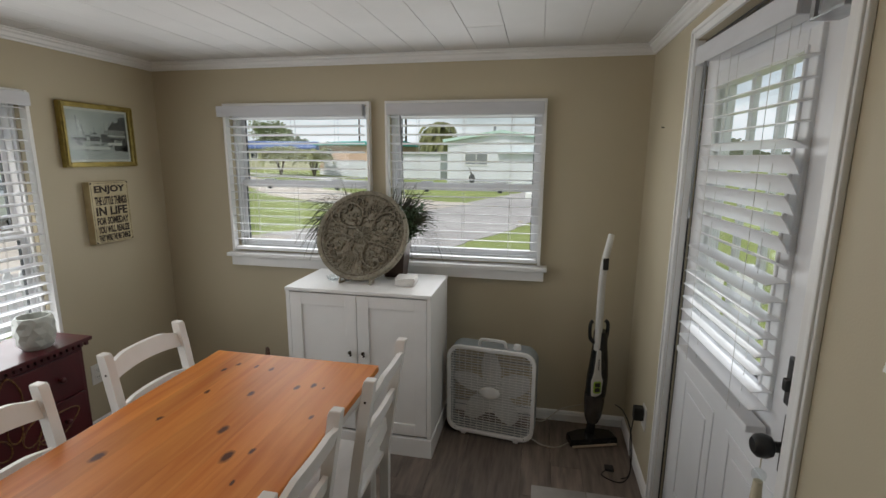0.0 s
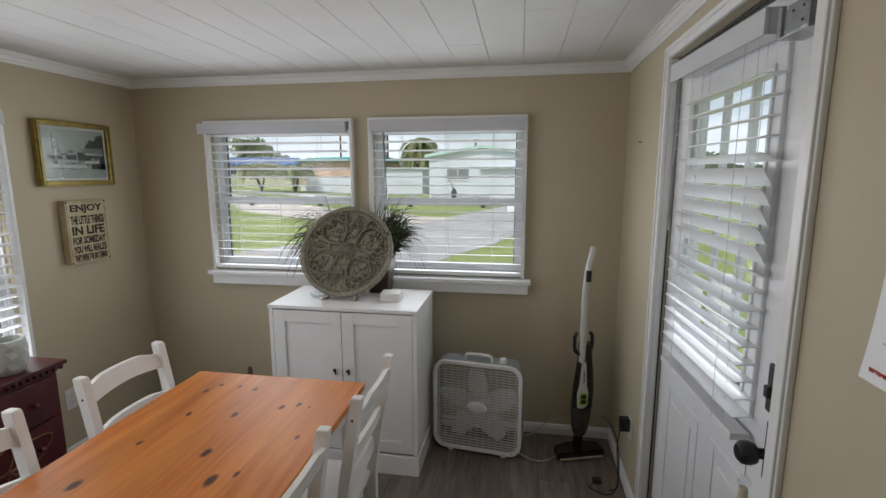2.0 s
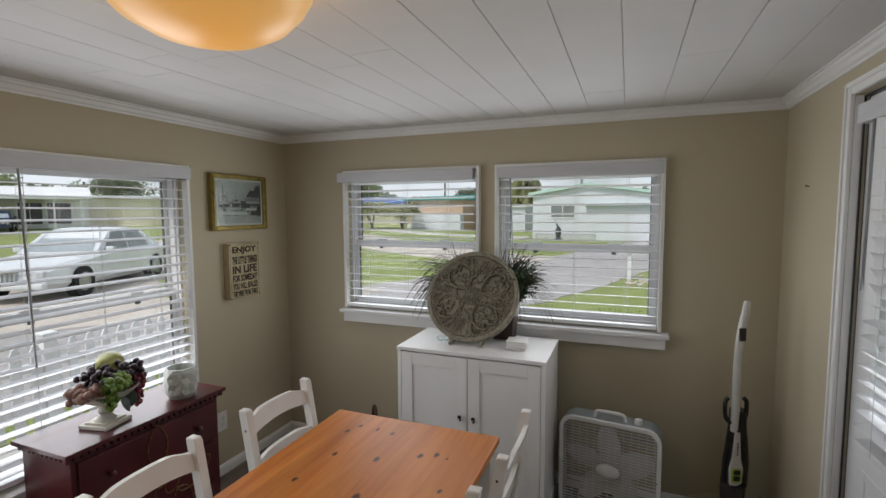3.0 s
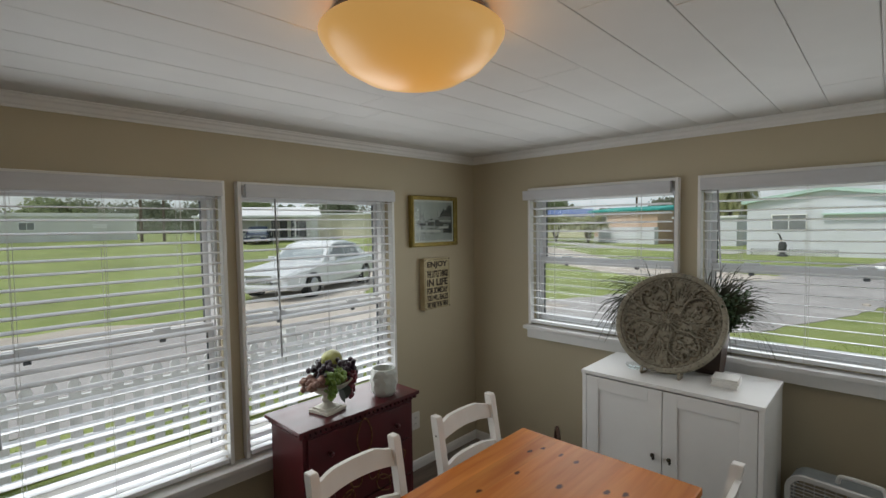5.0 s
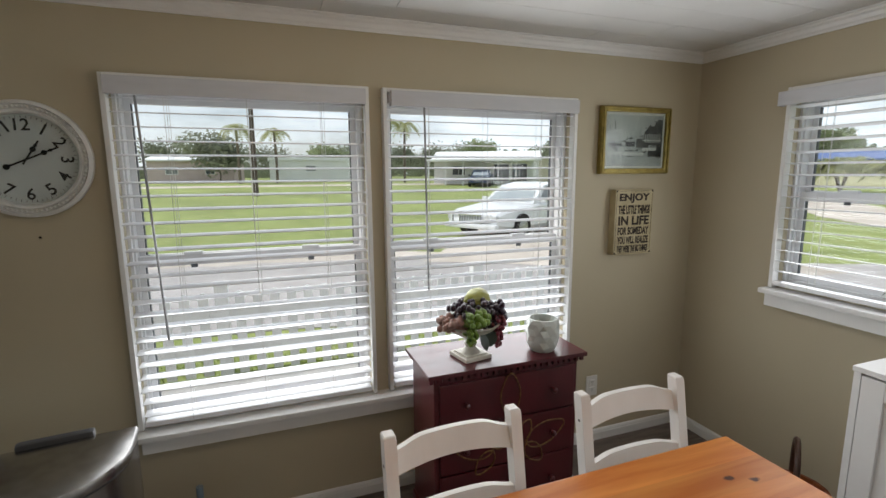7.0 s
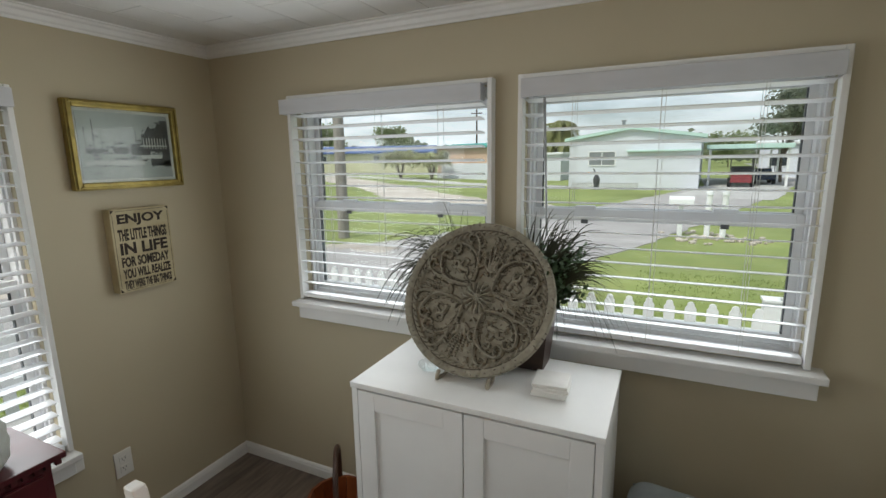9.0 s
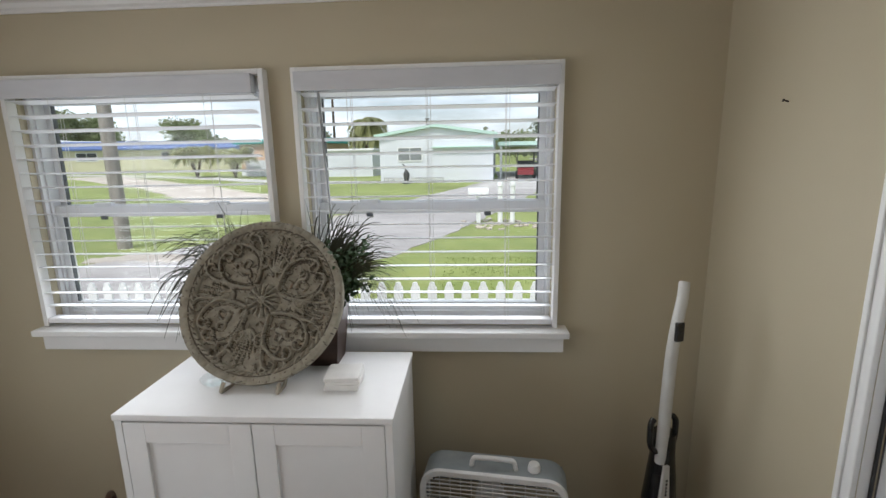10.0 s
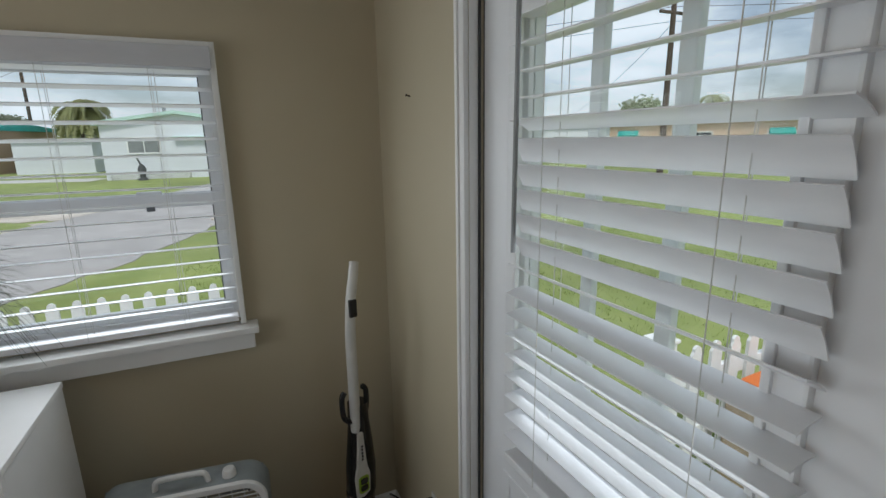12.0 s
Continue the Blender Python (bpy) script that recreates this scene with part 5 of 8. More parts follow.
# far belt of woods
rnd = random.Random(9)
v, f = [], []
for k in range(14000):
    a = radians(rnd.uniform(-105, 75))
    d = rnd.uniform(115, 150)
    hgt = 3.6 + 1.6 * math.sin(a * 9) + 1.6 * math.sin(a * 23 + 1) + 1.2 * math.sin(a * 57)
    z = rnd.uniform(0, 1) ** 0.7 * max(2.5, hgt)
    p = Vector((d * math.sin(a), d * math.cos(a), GZ + 0.6 + z))
    s = rnd.uniform(0.5, 1.1)
    u = Vector((math.cos(a), -math.sin(a), rnd.uniform(-.5, .5))) * s
    w = Vector((rnd.uniform(-.4, .4), rnd.uniform(-.4, .4), 1)) * s * 0.6
    n = len(v)
    v += [tuple(p - u), tuple(p + w), tuple(p + u), tuple(p - w)]
    f.append((n, n + 1, n + 2, n + 3))
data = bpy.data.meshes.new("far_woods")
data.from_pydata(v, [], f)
data.materials.append(M_LEAFH)
tagged(new("far_woods", data), "hazy grey green belt of distant woods", "woods", kind="stuff")


# ---- buildings ----
def building(name, at, turn, wdt, dep, eave, walls, roof, label, openings=(), peak=0.0, over=0.3, ridge="x", skirt=None, awnings=(), t=0.16):
    """A house whose front is along local x at y = 0 and faces local -y. openings: (x, z, width, height, material)."""
    x, y = at
    b = thing(name, (x, y, lie(x)), turn, label, "house")
    bm = start()
    if ridge == "y" and peak:
        prism(bm, [(-wdt / 2, -0.3), (wdt / 2, -0.3), (wdt / 2, eave), (0, eave + peak), (-wdt / 2, eave)], dep, Matrix(((1, 0, 0, 0), (0, 0, 1, 0), (0, 1, 0, 0), (0, 0, 0, 1))))
    else:
        box(bm, (-wdt / 2, 0, -0.3), (wdt / 2, dep, eave))
    part("wall", bm, walls, b)
    bm = start()
    o = over
    if peak and ridge == "x":
        prism(bm, [(-o, eave), (dep + o, eave), (dep + o, eave + t), (dep / 2, eave + peak + t), (-o, eave + t)], wdt + 2 * o, Matrix(((0, 0, 1, -wdt / 2 - o), (1, 0, 0, 0), (0, 1, 0, 0), (0, 0, 0, 1))))
    elif peak:
        prism(bm, [(-wdt / 2 - o, eave - 0.02), (0, eave + peak), (wdt / 2 + o, eave - 0.02), (wdt / 2 + o, eave + t), (0, eave + peak + t), (-wdt / 2 - o, eave + t)], dep + 2 * o, Matrix(((1, 0, 0, 0), (0, 0, 1, -o), (0, 1, 0, 0), (0, 0, 0, 1))))
    else:
        box(bm, (-wdt / 2 - o, -o, eave), (wdt / 2 + o, dep + o, eave + t), 0.02)
    part("roof", bm, roof, b)
    for ox, oz, ow, oh, om in openings:
        bm = start()
        for a, c in (((ox - ow / 2 - 0.06, -0.04, oz - 0.06), (ox - ow / 2, 0.0, oz + oh + 0.06)), ((ox + ow / 2, -0.04, oz - 0.06), (ox + ow / 2 + 0.06, 0.0, oz + oh + 0.06)),
                     ((ox - ow / 2, -0.04, oz + oh), (ox + ow / 2, 0.0, oz + oh + 0.06)), ((ox - ow / 2, -0.05, oz - 0.06), (ox + ow / 2, 0.0, oz)), ((ox - 0.02, -0.035, oz), (ox + 0.02, 0, oz + oh))):
            box(bm, a, c)
        w = part("window", bm, M_FENCE, b)
        bm = start()
        box(bm, (ox - ow / 2, -0.015, oz), (ox + ow / 2, -0.003, oz + oh))
        part("pane", bm, om, w)
    for ox, oz, ow in awnings:
        bm = start()
        prism(bm, [(0, 0), (-0.5, -0.3), (-0.5, -0.4), (0, -0.12)], ow, Matrix(((0, 0, 1, ox - ow / 2), (1, 0, 0, 0), (0, 1, 0, oz), (0, 0, 0, 1))))
        part("awning", bm, M_TEAL, b)
    if skirt:
        bm = start()
        box(bm, (-wdt / 2 - 0.02, -0.03, -0.1), (wdt / 2 + 0.02, 0.0, 0.45))
        part("skirting", bm, skirt, b)
    return b


wh = building("white_house", (-2.25, 29.7), -3.5, 6.8, 14, 2.72, M_SIDING, M_MINT, "white house with mint green roof trim", ((-1.55, 1.35, 1.4, 0.72, M_GREYWIN),), peak=0.55, ridge="y", over=0.25)
bm = start()
box(bm, (-0.2, -0.30, 2.05), (3.45, 0.0, 2.13), 0.01)
part("trim", bm, M_MINT, wh)
bm = start()
rnd = random.Random(2)
for i in range(30):
    for s in (-1, 1):
        c0 = -3.1 + i * 0.12
        m = Matrix.Translation((c0, -0.05 - 0.012 * (s > 0), 0.16)) @ Matrix.Rotation(radians(45 * s), 4, "Y")
        box(bm, (-0.02, -0.005, -0.22), (0.02, 0.005, 0.22), m=m)
part("lattice", bm, M_FENCE, wh)
# thin dark sheet added for the shaded void behind the lattice
bm = start()
box(bm, (-3.2, -0.036, -0.02), (0.45, -0.002, 0.33))
part("shade_backing", bm, M_DARKWIN, wh, "dark sheet for the shade behind the lattice")
bm = start()
rod(bm, (-0.9, 3, 3.0), (-0.9, 3, 3.9), 0.09, n=10)
rod(bm, (-0.9, 3, 3.9), (-0.9, 3, 3.98), 0.15, n=10)
part("vent_pipe", bm, M_STEEL, wh)
cp = thing("carport", (3.75, 33.5, GZ), -4, "mint green carport roof on white posts", "carport")
bm = start()
box(bm, (-2.1, -0.5, 2.15), (2.1, 9.5, 2.4), 0.02)
part("roof", bm, M_MINT, cp)
for x in (-1.9, 1.9):
    for y in (-0.2, 4.5, 9.2):
        bm = start()
        box(bm, (x - 0.06, y - 0.06, 0), (x + 0.06, y + 0.06, 2.15))
        part("post", bm, M_FENCE, cp)
building("shed", (-10.1, 39.2), -3, 4.2, 4.0, 2.05, M_SIDING, M_ROOFW, "white shed with a flat white roof", (), over=0.2)
building("peach_house", (-16.8, 40.6), -12, 6.2, 8, 2.7, M_PEACH, M_TEAL, "peach house with a teal roof and a white skirting", ((-2.2, 1.5, 0.8, 0.8, M_DARKWIN),), peak=0.35, skirt=M_SIDING, over=0.4)
bm = start()
box(bm, (-2.2, -0.6, -0.2), (3.2, -0.02, 1.35))
part("lean_to", bm, M_SIDING, bpy.data.objects["peach_house"])
building("yellow_house", (-32.0, 45.2), 21, 17, 7, 2.15, M_YELLOW, M_BLUE, "long pale yellow house with a blue roof", ((-4, 1.2, 1.6, 0.7, M_DARKWIN), (2.5, 1.2, 0.6, 0.7, M_DARKWIN), (3.6, 1.2, 0.6, 0.7, M_DARKWIN)), peak=0.75, over=0.4)
building("far_white_house", (-48, 50), 30, 9, 6, 2.6, M_SIDING, M_ROOFW, "white far house with dark windows", ((-1.5, 0.8, 2.6, 1.0, M_DARKWIN), (2, 0.9, 1.4, 0.9, M_DARKWIN)), peak=0.4)
building("mobile_home", (-54, 6.95), 90, 12.4, 4.2, 2.25, M_PALEB, M_ROOFW, "long pale mobile home with a white roof", ((-2.0, 1.1, 1.0, 0.6, M_GREYWIN), (3.2, 1.25, 1.0, 0.25, M_FENCE)), over=0.15, skirt=M_PALEB, t=0.32)
building("mobile_home", (-60, -7.5), 80, 9, 5, 2.3, M_PINK, M_ROOFW, "faded pink mobile home with a low roof", ((-2, 0.9, 1.2, 0.7, M_GREYWIN), (2, 0.9, 0.9, 0.7, M_DARKWIN)), peak=0.5)
building("carport_house", (-42, 20.2), 62, 10.0, 7, 2.2, M_PALEB, M_ROOFW, "grey house behind a wide white carport", ((1.5, 0.3, 1.4, 1.6, M_DARKWIN), (3.2, 0.3, 1.4, 1.6, M_DARKWIN), (-2.6, 0.9, 1.2, 0.8, M_DARKWIN)), peak=0.9, over=0.3)
pc = thing("carport", (-42, 20.2, lie(-42)), 62, "white carport roof on thin white posts", "carport")
bm = start()
box(bm, (-5.2, -3.6, 2.1), (4.6, -0.32, 2.28), 0.02)
part("roof", bm, M_ROOFW, pc)
for i in range(7):
    bm = start()
    x = -5.0 + 9.4 * i / 6
    box(bm, (x - 0.05, -3.5, -0.05), (x + 0.05, -3.4, 2.1))
    part("post", bm, M_FENCE, pc)
building("yellow_house", (-41.0, 30.6), 50, 9, 6, 2.5, M_YELLOW, M_ROOFW, "pale yellow house with a low white roof", ((2, 1, 1.2, 0.8, M_GREYWIN),), over=0.3)
building("pink_house", (-40, 47), 50, 7, 6, 2.4, M_PINK, M_ROOFW, "faded pink house beyond the lawn", ((0, 0.9, 1.2, 0.8, M_GREYWIN),), peak=0.5)
building("peach_building", (31.4, 17.3), -52, 24, 8, 2.85, M_PEACH, M_MINT, "long peach building with teal awnings and a pale green roof edge",
         tuple((-10.8 + 4.25 * i, 0.9, 1.3, 1.0, M_DARKWIN) for i in range(6)), over=0.5, awnings=tuple((-10.8 + 8.5 * i, 2.1, 1.25) for i in range(3)))
building("white_house", (28.5, 38), -48, 8, 7, 2.7, M_SIDING, M_PINK, "white house with a faded red roof beyond the lawn", ((0, 0.9, 1.3, 0.9, M_DARKWIN),), peak=0.4)


# ---- poles and wires ----
def pole(at, h, r, material, label, arm=0.0):
    x, y = at
    p = thing("utility_pole", (x, y, lie(x) - 0.1), 0, label, "utility pole")
    bm = start()
    rod(bm, (0, 0, 0), (0.02, 0, h), r, r * 0.72, n=12)
    part("shaft", bm, material, p, smooth=40)
    if arm:
        bm = start()
        box(bm, (-arm, -0.06, h - 0.9), (arm, 0.06, h - 0.78), 0.01)
        part("crossarm", bm, material, p)
    return p


pole((-7.15, 10.1), 8.5, 0.135, M_POLE, "weathered grey utility pole on the lawn", 0.0)
pole((-31.3, -0.2), 9.0, 0.16, M_POLED, "dark wooden utility pole with a crossarm", 0.9)
pole((18.82, 17.7), 8.0, 0.15, M_POLED, "dark wooden utility pole beyond the door", 0.8)
pole((-13.5, 48.0), 8.5, 0.14, M_POLED, "far wooden utility pole", 0.8)
pole((-24, 62), 8.5, 0.14, M_POLED, "far wooden utility pole", 0.8)


def wire(p, q, sag):
    bm = start()
    p, q = Vector(p), Vector(q)
    tube(bm, [p + (q - p) * (i / 14) - Vector((0, 0, sag * 4 * (i / 14) * (1 - i / 14))) for i in range(15)], 0.012, 4)
    single("power_line", bm, M_WIRE, "thin black overhead power line", "wire", group="overhead power lines")


for dz in (0.0, -0.6):
    wire((-13.5, 48.0, 7.8 + dz), (18.82, 17.7, 7.1 + dz), 0.9)
    wire((18.82, 17.7, 7.1 + dz), (60, -10, 9.0 + dz), 1.0)
    wire((-24, 62, 8.2 + dz), (-13.5, 48, 7.8 + dz), 0.6)
wire((18.82, 17.7, 6.4), (28.5, 38, 3.0), 0.5)
building("white_house", (9.6, 46), -12, 7, 7, 2.6, M_SIDING, M_ROOFW, "white house with dark windows behind the carport", ((-2.2, 0.9, 1.2, 0.9, M_DARKWIN), (1.0, 0.9, 1.2, 0.9, M_DARKWIN)), peak=0.4)


# ---- mailboxes ----
def mail_post(at, label):
    m = thing("mail_post", (*at, GZ), 0, label, "post", "mailboxes by the lane")
    bm = start()
    lathe(bm, [(0.06, -0.05), (0.06, 0.93), (0.075, 0.94), (0.075, 1.0), (0.05, 1.05), (0, 1.06)], 16)
    part("shaft", bm, M_FENCE, m, smooth=40)


mail_post((0.56, 12.9), "white round-topped post by the lane")
mail_post((0.86, 12.85), "white round-topped post by the lane")
mb = thing("mailbox", (0.02, 12.9, GZ), 0, "white arched mailbox on a post by the lane", "mailbox", "mailboxes by the lane")
bm = start()
box(bm, (-0.05, -0.05, -0.05), (0.05, 0.05, 0.70), 0.004)
part("post", bm, M_FENCE, mb)
bm = start()
prism(bm, [(-0.10, 0.70), (0.10, 0.70)] + [(0.10 * math.cos(math.pi * i / 10), 0.82 + 0.09 * math.sin(math.pi * i / 10)) for i in range(11)], 0.5, Matrix(((0, 0, 1, -0.25), (1, 0, 0, 0), (0, 1, 0, 0), (0, 0, 0, 1))))
part("box", bm, M_FENCE, mb, smooth=40)
bm = start()
rnd = random.Random(4)
for k in range(60):
    a, d = rnd.uniform(0, 6.28), rnd.uniform(0, 0.9)
    ball(bm, (0.6 + d * math.cos(a) * 1.3, 12.8 + d * math.sin(a), GZ + 0.02), rnd.uniform(0.04, 0.09), 1, (1, 1, 0.6))
single("stone_bed", bm, M_SAND, "ring of pale stones round the mail posts", "stones", kind="stuff")


# ---- vehicles ----
def car(at, turn, paint, label, name="car"):
    """A large saloon; local -y is its front."""
    c = thing(name, (*at, lie(at[0])), turn, label, "car")
    secs = ((-2.62, .62, .40, .52), (-2.55, .80, .30, .66), (-2.2, .88, .24, .76), (-1.3, .92, .22, .84), (-0.95, .93, .22, .88), (0, .94, .22, .90), (1.3, .94, .22, .92), (1.7, .92, .23, .92), (2.3, .88, .28, .90), (2.58, .78, .36, .80), (2.64, .60, .45, .62))
    bm = start()
    rings = []
    for y, hw, lo, hi in secs:
        prof = [(-hw * .86, lo), (hw * .86, lo), (hw, lo + .12), (hw, lo + .28), (hw * .985, hi - .06), (hw * .90, hi), (0, hi + .025), (-hw * .90, hi), (-hw * .985, hi - .06), (-hw, lo + .28), (-hw, lo + .12)]
        rings.append([bm.verts.new((x, y, z)) for x, z in prof])
    for a, b in zip(rings, rings[1:]):
        for k in range(11):
            bm.faces.new((a[k], a[(k + 1) % 11], b[(k + 1) % 11], b[k]))
    bm.faces.new(rings[0][::-1]), bm.faces.new(rings[-1])
    part("body", bm, paint, c, smooth=35)
    cab = ((-1.02, .80, .88, .88), (-0.30, .70, .88, 1.36), (0.10, .68, .88, 1.43), (0.75, .68, .88, 1.43), (1.15, .70, .88, 1.36), (1.85, .78, .88, .90))
    bm = start()
    rings = []
    for y, hw, lo, hi in cab:
        f = (hi - .88) / .55
        rings.append([bm.verts.new((x, y, z)) for x, z in ((-.84, lo), (.84, lo), (.84 - (.84 - hw) * f, hi - .03 * f), (hw * .8, hi), (-hw * .8, hi), (-.84 + (.84 - hw) * f, hi - .03 * f))])
    for a, b in zip(rings, rings[1:]):
        for k in range(6):
            bm.faces.new((a[k], a[(k + 1) % 6], b[(k + 1) % 6], b[k]))
    bm.faces.new(rings[0][::-1]), bm.faces.new(rings[-1])
    part("roof", bm, paint, c, smooth=35)

    def quad(name_, pts, mtl, lab):
        bm = start()
        vs = [bm.verts.new(p) for p in pts]
        bm.faces.new(vs)
        bm.normal_update()
        bmesh.ops.solidify(bm, geom=bm.faces[:], thickness=0.012)
        part(name_, bm, mtl, c, lab)
    quad("windscreen", ((-.72, -.955, .93), (.72, -.955, .93), (.60, -.325, 1.34), (-.60, -.325, 1.34)), M_SCREEN, "windscreen coloured with reflected sky")
    quad("rear_window", ((-.68, 1.80, .94), (.68, 1.80, .94), (.58, 1.19, 1.33), (-.58, 1.19, 1.33)), M_DARKWIN, "")
    for s in (-1, 1):
        quad("side_window", ((s * .845, -.70, .93), (s * .845, .28, .93), (s * .715, .26, 1.35), (s * .722, -.20, 1.33)), M_GREYWIN, "")
        quad("side_window", ((s * .845, .36, .93), (s * .845, 1.28, .93), (s * .725, 1.02, 1.33), (s * .715, .36, 1.35)), M_GREYWIN, "")
        bm = start()
        box(bm, (s * .60 - .20, -2.60, .52), (s * .60 + .20, -2.46, .65), 0.03)
        part("headlight", bm, M_LENS, c, "clear headlight")
        bm = start()
        box(bm, (s * 1.0 - .09, -.78, .90), (s * 1.0 + .09, -.66, 1.02), 0.03)
        part("wing_mirror", bm, paint, c)
        for y in (-1.62, 1.42):
            bm = start()
            rod(bm, (s * .74, y, .33), (s * .955, y, .33), .335, n=28)
            w = part("wheel", bm, M_TYRE, c, "black tyre", smooth=40)
            bm = start()
            rod(bm, (s * .95, y, .33), (s * .962, y, .33), .21, .19, n=20)
            part("rim", bm, M_RIM, w, "silver rim", smooth=40)
        bm = start()
        box(bm, (s * .935, -.95, .55), (s * .952, 1.25, .59), 0.006)
        part("side_strip", bm, paint, c)
    bm = start()
    for i in range(9):
        box(bm, (-.34 + .085 * i - .008, -2.655, .46), (-.34 + .085 * i + .008, -2.60, .64), 0.003)
    box(bm, (-.38, -2.65, .44), (.38, -2.61, .47), 0.004), box(bm, (-.38, -2.65, .63), (.38, -2.60, .66), 0.004)
    part("front_grille", bm, M_CHROME, c, "chrome front grille")
    bm = start()
    box(bm, (-.84, -2.70, .30), (.84, -2.52, .43), 0.05)
    part("bumper", bm, paint, c)
    return c


car((-12.5, 7.66), 27, M_CARW, "large white saloon car parked on the grass edge")
car((-38.6, 18.2), 60, M_CARD, "dark blue saloon car under the carport")
gc = thing("golf_cart", (5.0, 36.5, GZ), 0, "dark golf cart under the carport", "golf cart")
bm = start()
box(bm, (-.55, -1.1, .28), (.55, 1.1, .62), 0.08), box(bm, (-.5, .1, .62), (.5, .9, .95), 0.08)
part("body", bm, M_CARD, gc)
bm = start()
box(bm, (-.55, -.7, 1.75), (.55, 1.0, 1.82), 0.03)
part("canopy", bm, M_STRAWC, gc)
for x in (-.5, .5):
    for y in (-.6, .9):
        bm = start()
        rod(bm, (x, y, .6), (x * .95, y, 1.76), .02, n=6)
        part("post", bm, M_BLACK, gc)
        bm = start()
        rod(bm, (x - .08, y, .22), (x + .08, y, .22), .22, n=18)
        part("wheel", bm, M_TYRE, gc)

# ---- by the white house: ornament and red cart ----
M_DARKO = mat("dark_weathered_iron", (0.07, 0.075, 0.08), (0.04, 0.042, 0.045), 0.7, 8, cloud=0.15)
go = thing("garden_ornament", (-3.95, 29.1, GZ), 0, "slim dark iron ornament before the white house", "ornament")
bm = start()
lathe(bm, [(0.0, 0.0), (0.24, 0.0), (0.22, 0.08), (0.12, 0.14), (0.15, 0.35), (0.20, 0.55), (0.12, 0.72), (0.07, 0.80), (0.0, 0.82)], 14)
part("body", bm, M_DARKO, go, smooth=40)
bm = start()
tube(bm, curve_points([(-0.02, 0, 0.76), (-0.10, 0, 0.98), (-0.16, 0, 1.12), (-0.24, 0, 1.16)], 4), 0.05, 7, 0.02)
part("neck", bm, M_DARKO, go, smooth=40)
ct = thing("utility_cart", (3.45, 33.0, GZ), -6, "small red utility cart with a roof under the carport", "cart")
M_CARTR = mat("red_cart_paint", (0.24, 0.035, 0.04), (0.18, 0.025, 0.03), 0.35, 5, cloud=0.08)
bm = start()
prism(bm, [(-0.95, 0.28), (0.95, 0.28), (0.95, 0.56), (0.35, 0.60), (0.25, 0.46), (-0.35, 0.46), (-0.50, 0.72), (-0.90, 0.60)], 1.0, Matrix(((0, 0, 1, -0.5), (1, 0, 0, 0), (0, 1, 0, 0), (0, 0, 0, 1))))
part("body", bm, M_CARTR, ct)
bm = start()
box(bm, (-0.58, -0.70, 1.72), (0.58, 0.85, 1.78), 0.02)
part("roof", bm, M_PALEB, ct, "pale flat roof")
for x in (-0.55, 0.55):
    for y in (-0.55, 0.75):
        bm = start()
        rod(bm, (x, y, 0.55), (x, y * 0.95, 1.73), 0.022, n=8)
        part("post", bm, M_DARKO, ct)
bm = start()
box(bm, (-0.52, 0.05, 0.64), (0.52, 0.50, 0.78), 0.03), box(bm, (-0.52, 0.46, 0.78), (0.52, 0.58, 1.15), 0.03)
part("seat", bm, M_DARKO, ct, "dark seat")
for x in (-0.56, 0.56):
    for y in (-0.65, 0.65):
        bm = start()
        rod(bm, (x - 0.09, y, 0.25), (x + 0.09, y, 0.25), 0.25, n=18)
        part("wheel", bm, M_TYRE, ct)

# ---- ceiling lamp ----
def glow_mat(name, strength):
    m = bpy.data.materials.new(name)
    m.use_nodes = True
    n, l = m.node_tree.nodes, m.node_tree.links
    b = n["Principled BSDF"]
    b.inputs["Base Color"].default_value = (0.50, 0.30, 0.10, 1)
    b.inputs["Roughness"].default_value = 0.35
    geo, sp, mr, ramp = n.new("ShaderNodeNewGeometry"), n.new("ShaderNodeVectorMath"), n.new("ShaderNodeMapRange"), n.new("ShaderNodeValToRGB")
    sp.operation = "DISTANCE"
    sp.inputs[1].default_value = (-0.90, 0.85, 1.95)
    l.new(geo.outputs["Position"], sp.inputs[0])
    mr.inputs["From Min"].default_value, mr.inputs["From Max"].default_value = 0.0, 0.26
    l.new(sp.outputs["Value"], mr.inputs["Value"]), l.new(mr.outputs["Result"], ramp.inputs["Fac"])
    e = ramp.color_ramp.elements
    e[0].color, e[1].color = (1.0, 0.44, 0.07, 1), (0.78, 0.44, 0.14, 1)
    l.new(ramp.outputs["Color"], b.inputs["Emission Color"])
    b.inputs["Emission Strength"].default_value = strength
    return m


M_BOWL = glow_mat("amber_glass_bowl_lit", 0.76)
M_NICKEL = mat("brushed_nickel", (0.55, 0.52, 0.47), (0.45, 0.42, 0.38), 0.3, 60, metal=0.9)
M_BRONZE = mat("brown_lamp_metal", (0.22, 0.16, 0.11), (0.15, 0.105, 0.07), 0.4, 40, metal=0.6)
lp = thing("ceiling_lamp", (-0.884, 0.86, 1.968), 0, "lit amber glass bowl lamp on the ceiling", "lamp")
bm = start()
lathe(bm, [(0.0, 0.0), (0.06, 0.004), (0.12, 0.020), (0.17, 0.048), (0.205, 0.085), (0.222, 0.115), (0.222, 0.121), (0.214, 0.119), (0.20, 0.092), (0.165, 0.056), (0.115, 0.028), (0.0, 0.009)], 48)
part("glass_bowl", bm, M_BOWL, lp, "glowing amber glass bowl", smooth=50).visible_shadow = False
bm = start()
lathe(bm, [(0.0, 0.157), (0.19, 0.157), (0.195, 0.148), (0.185, 0.132), (0.17, 0.130), (0.0, 0.135)], 40)
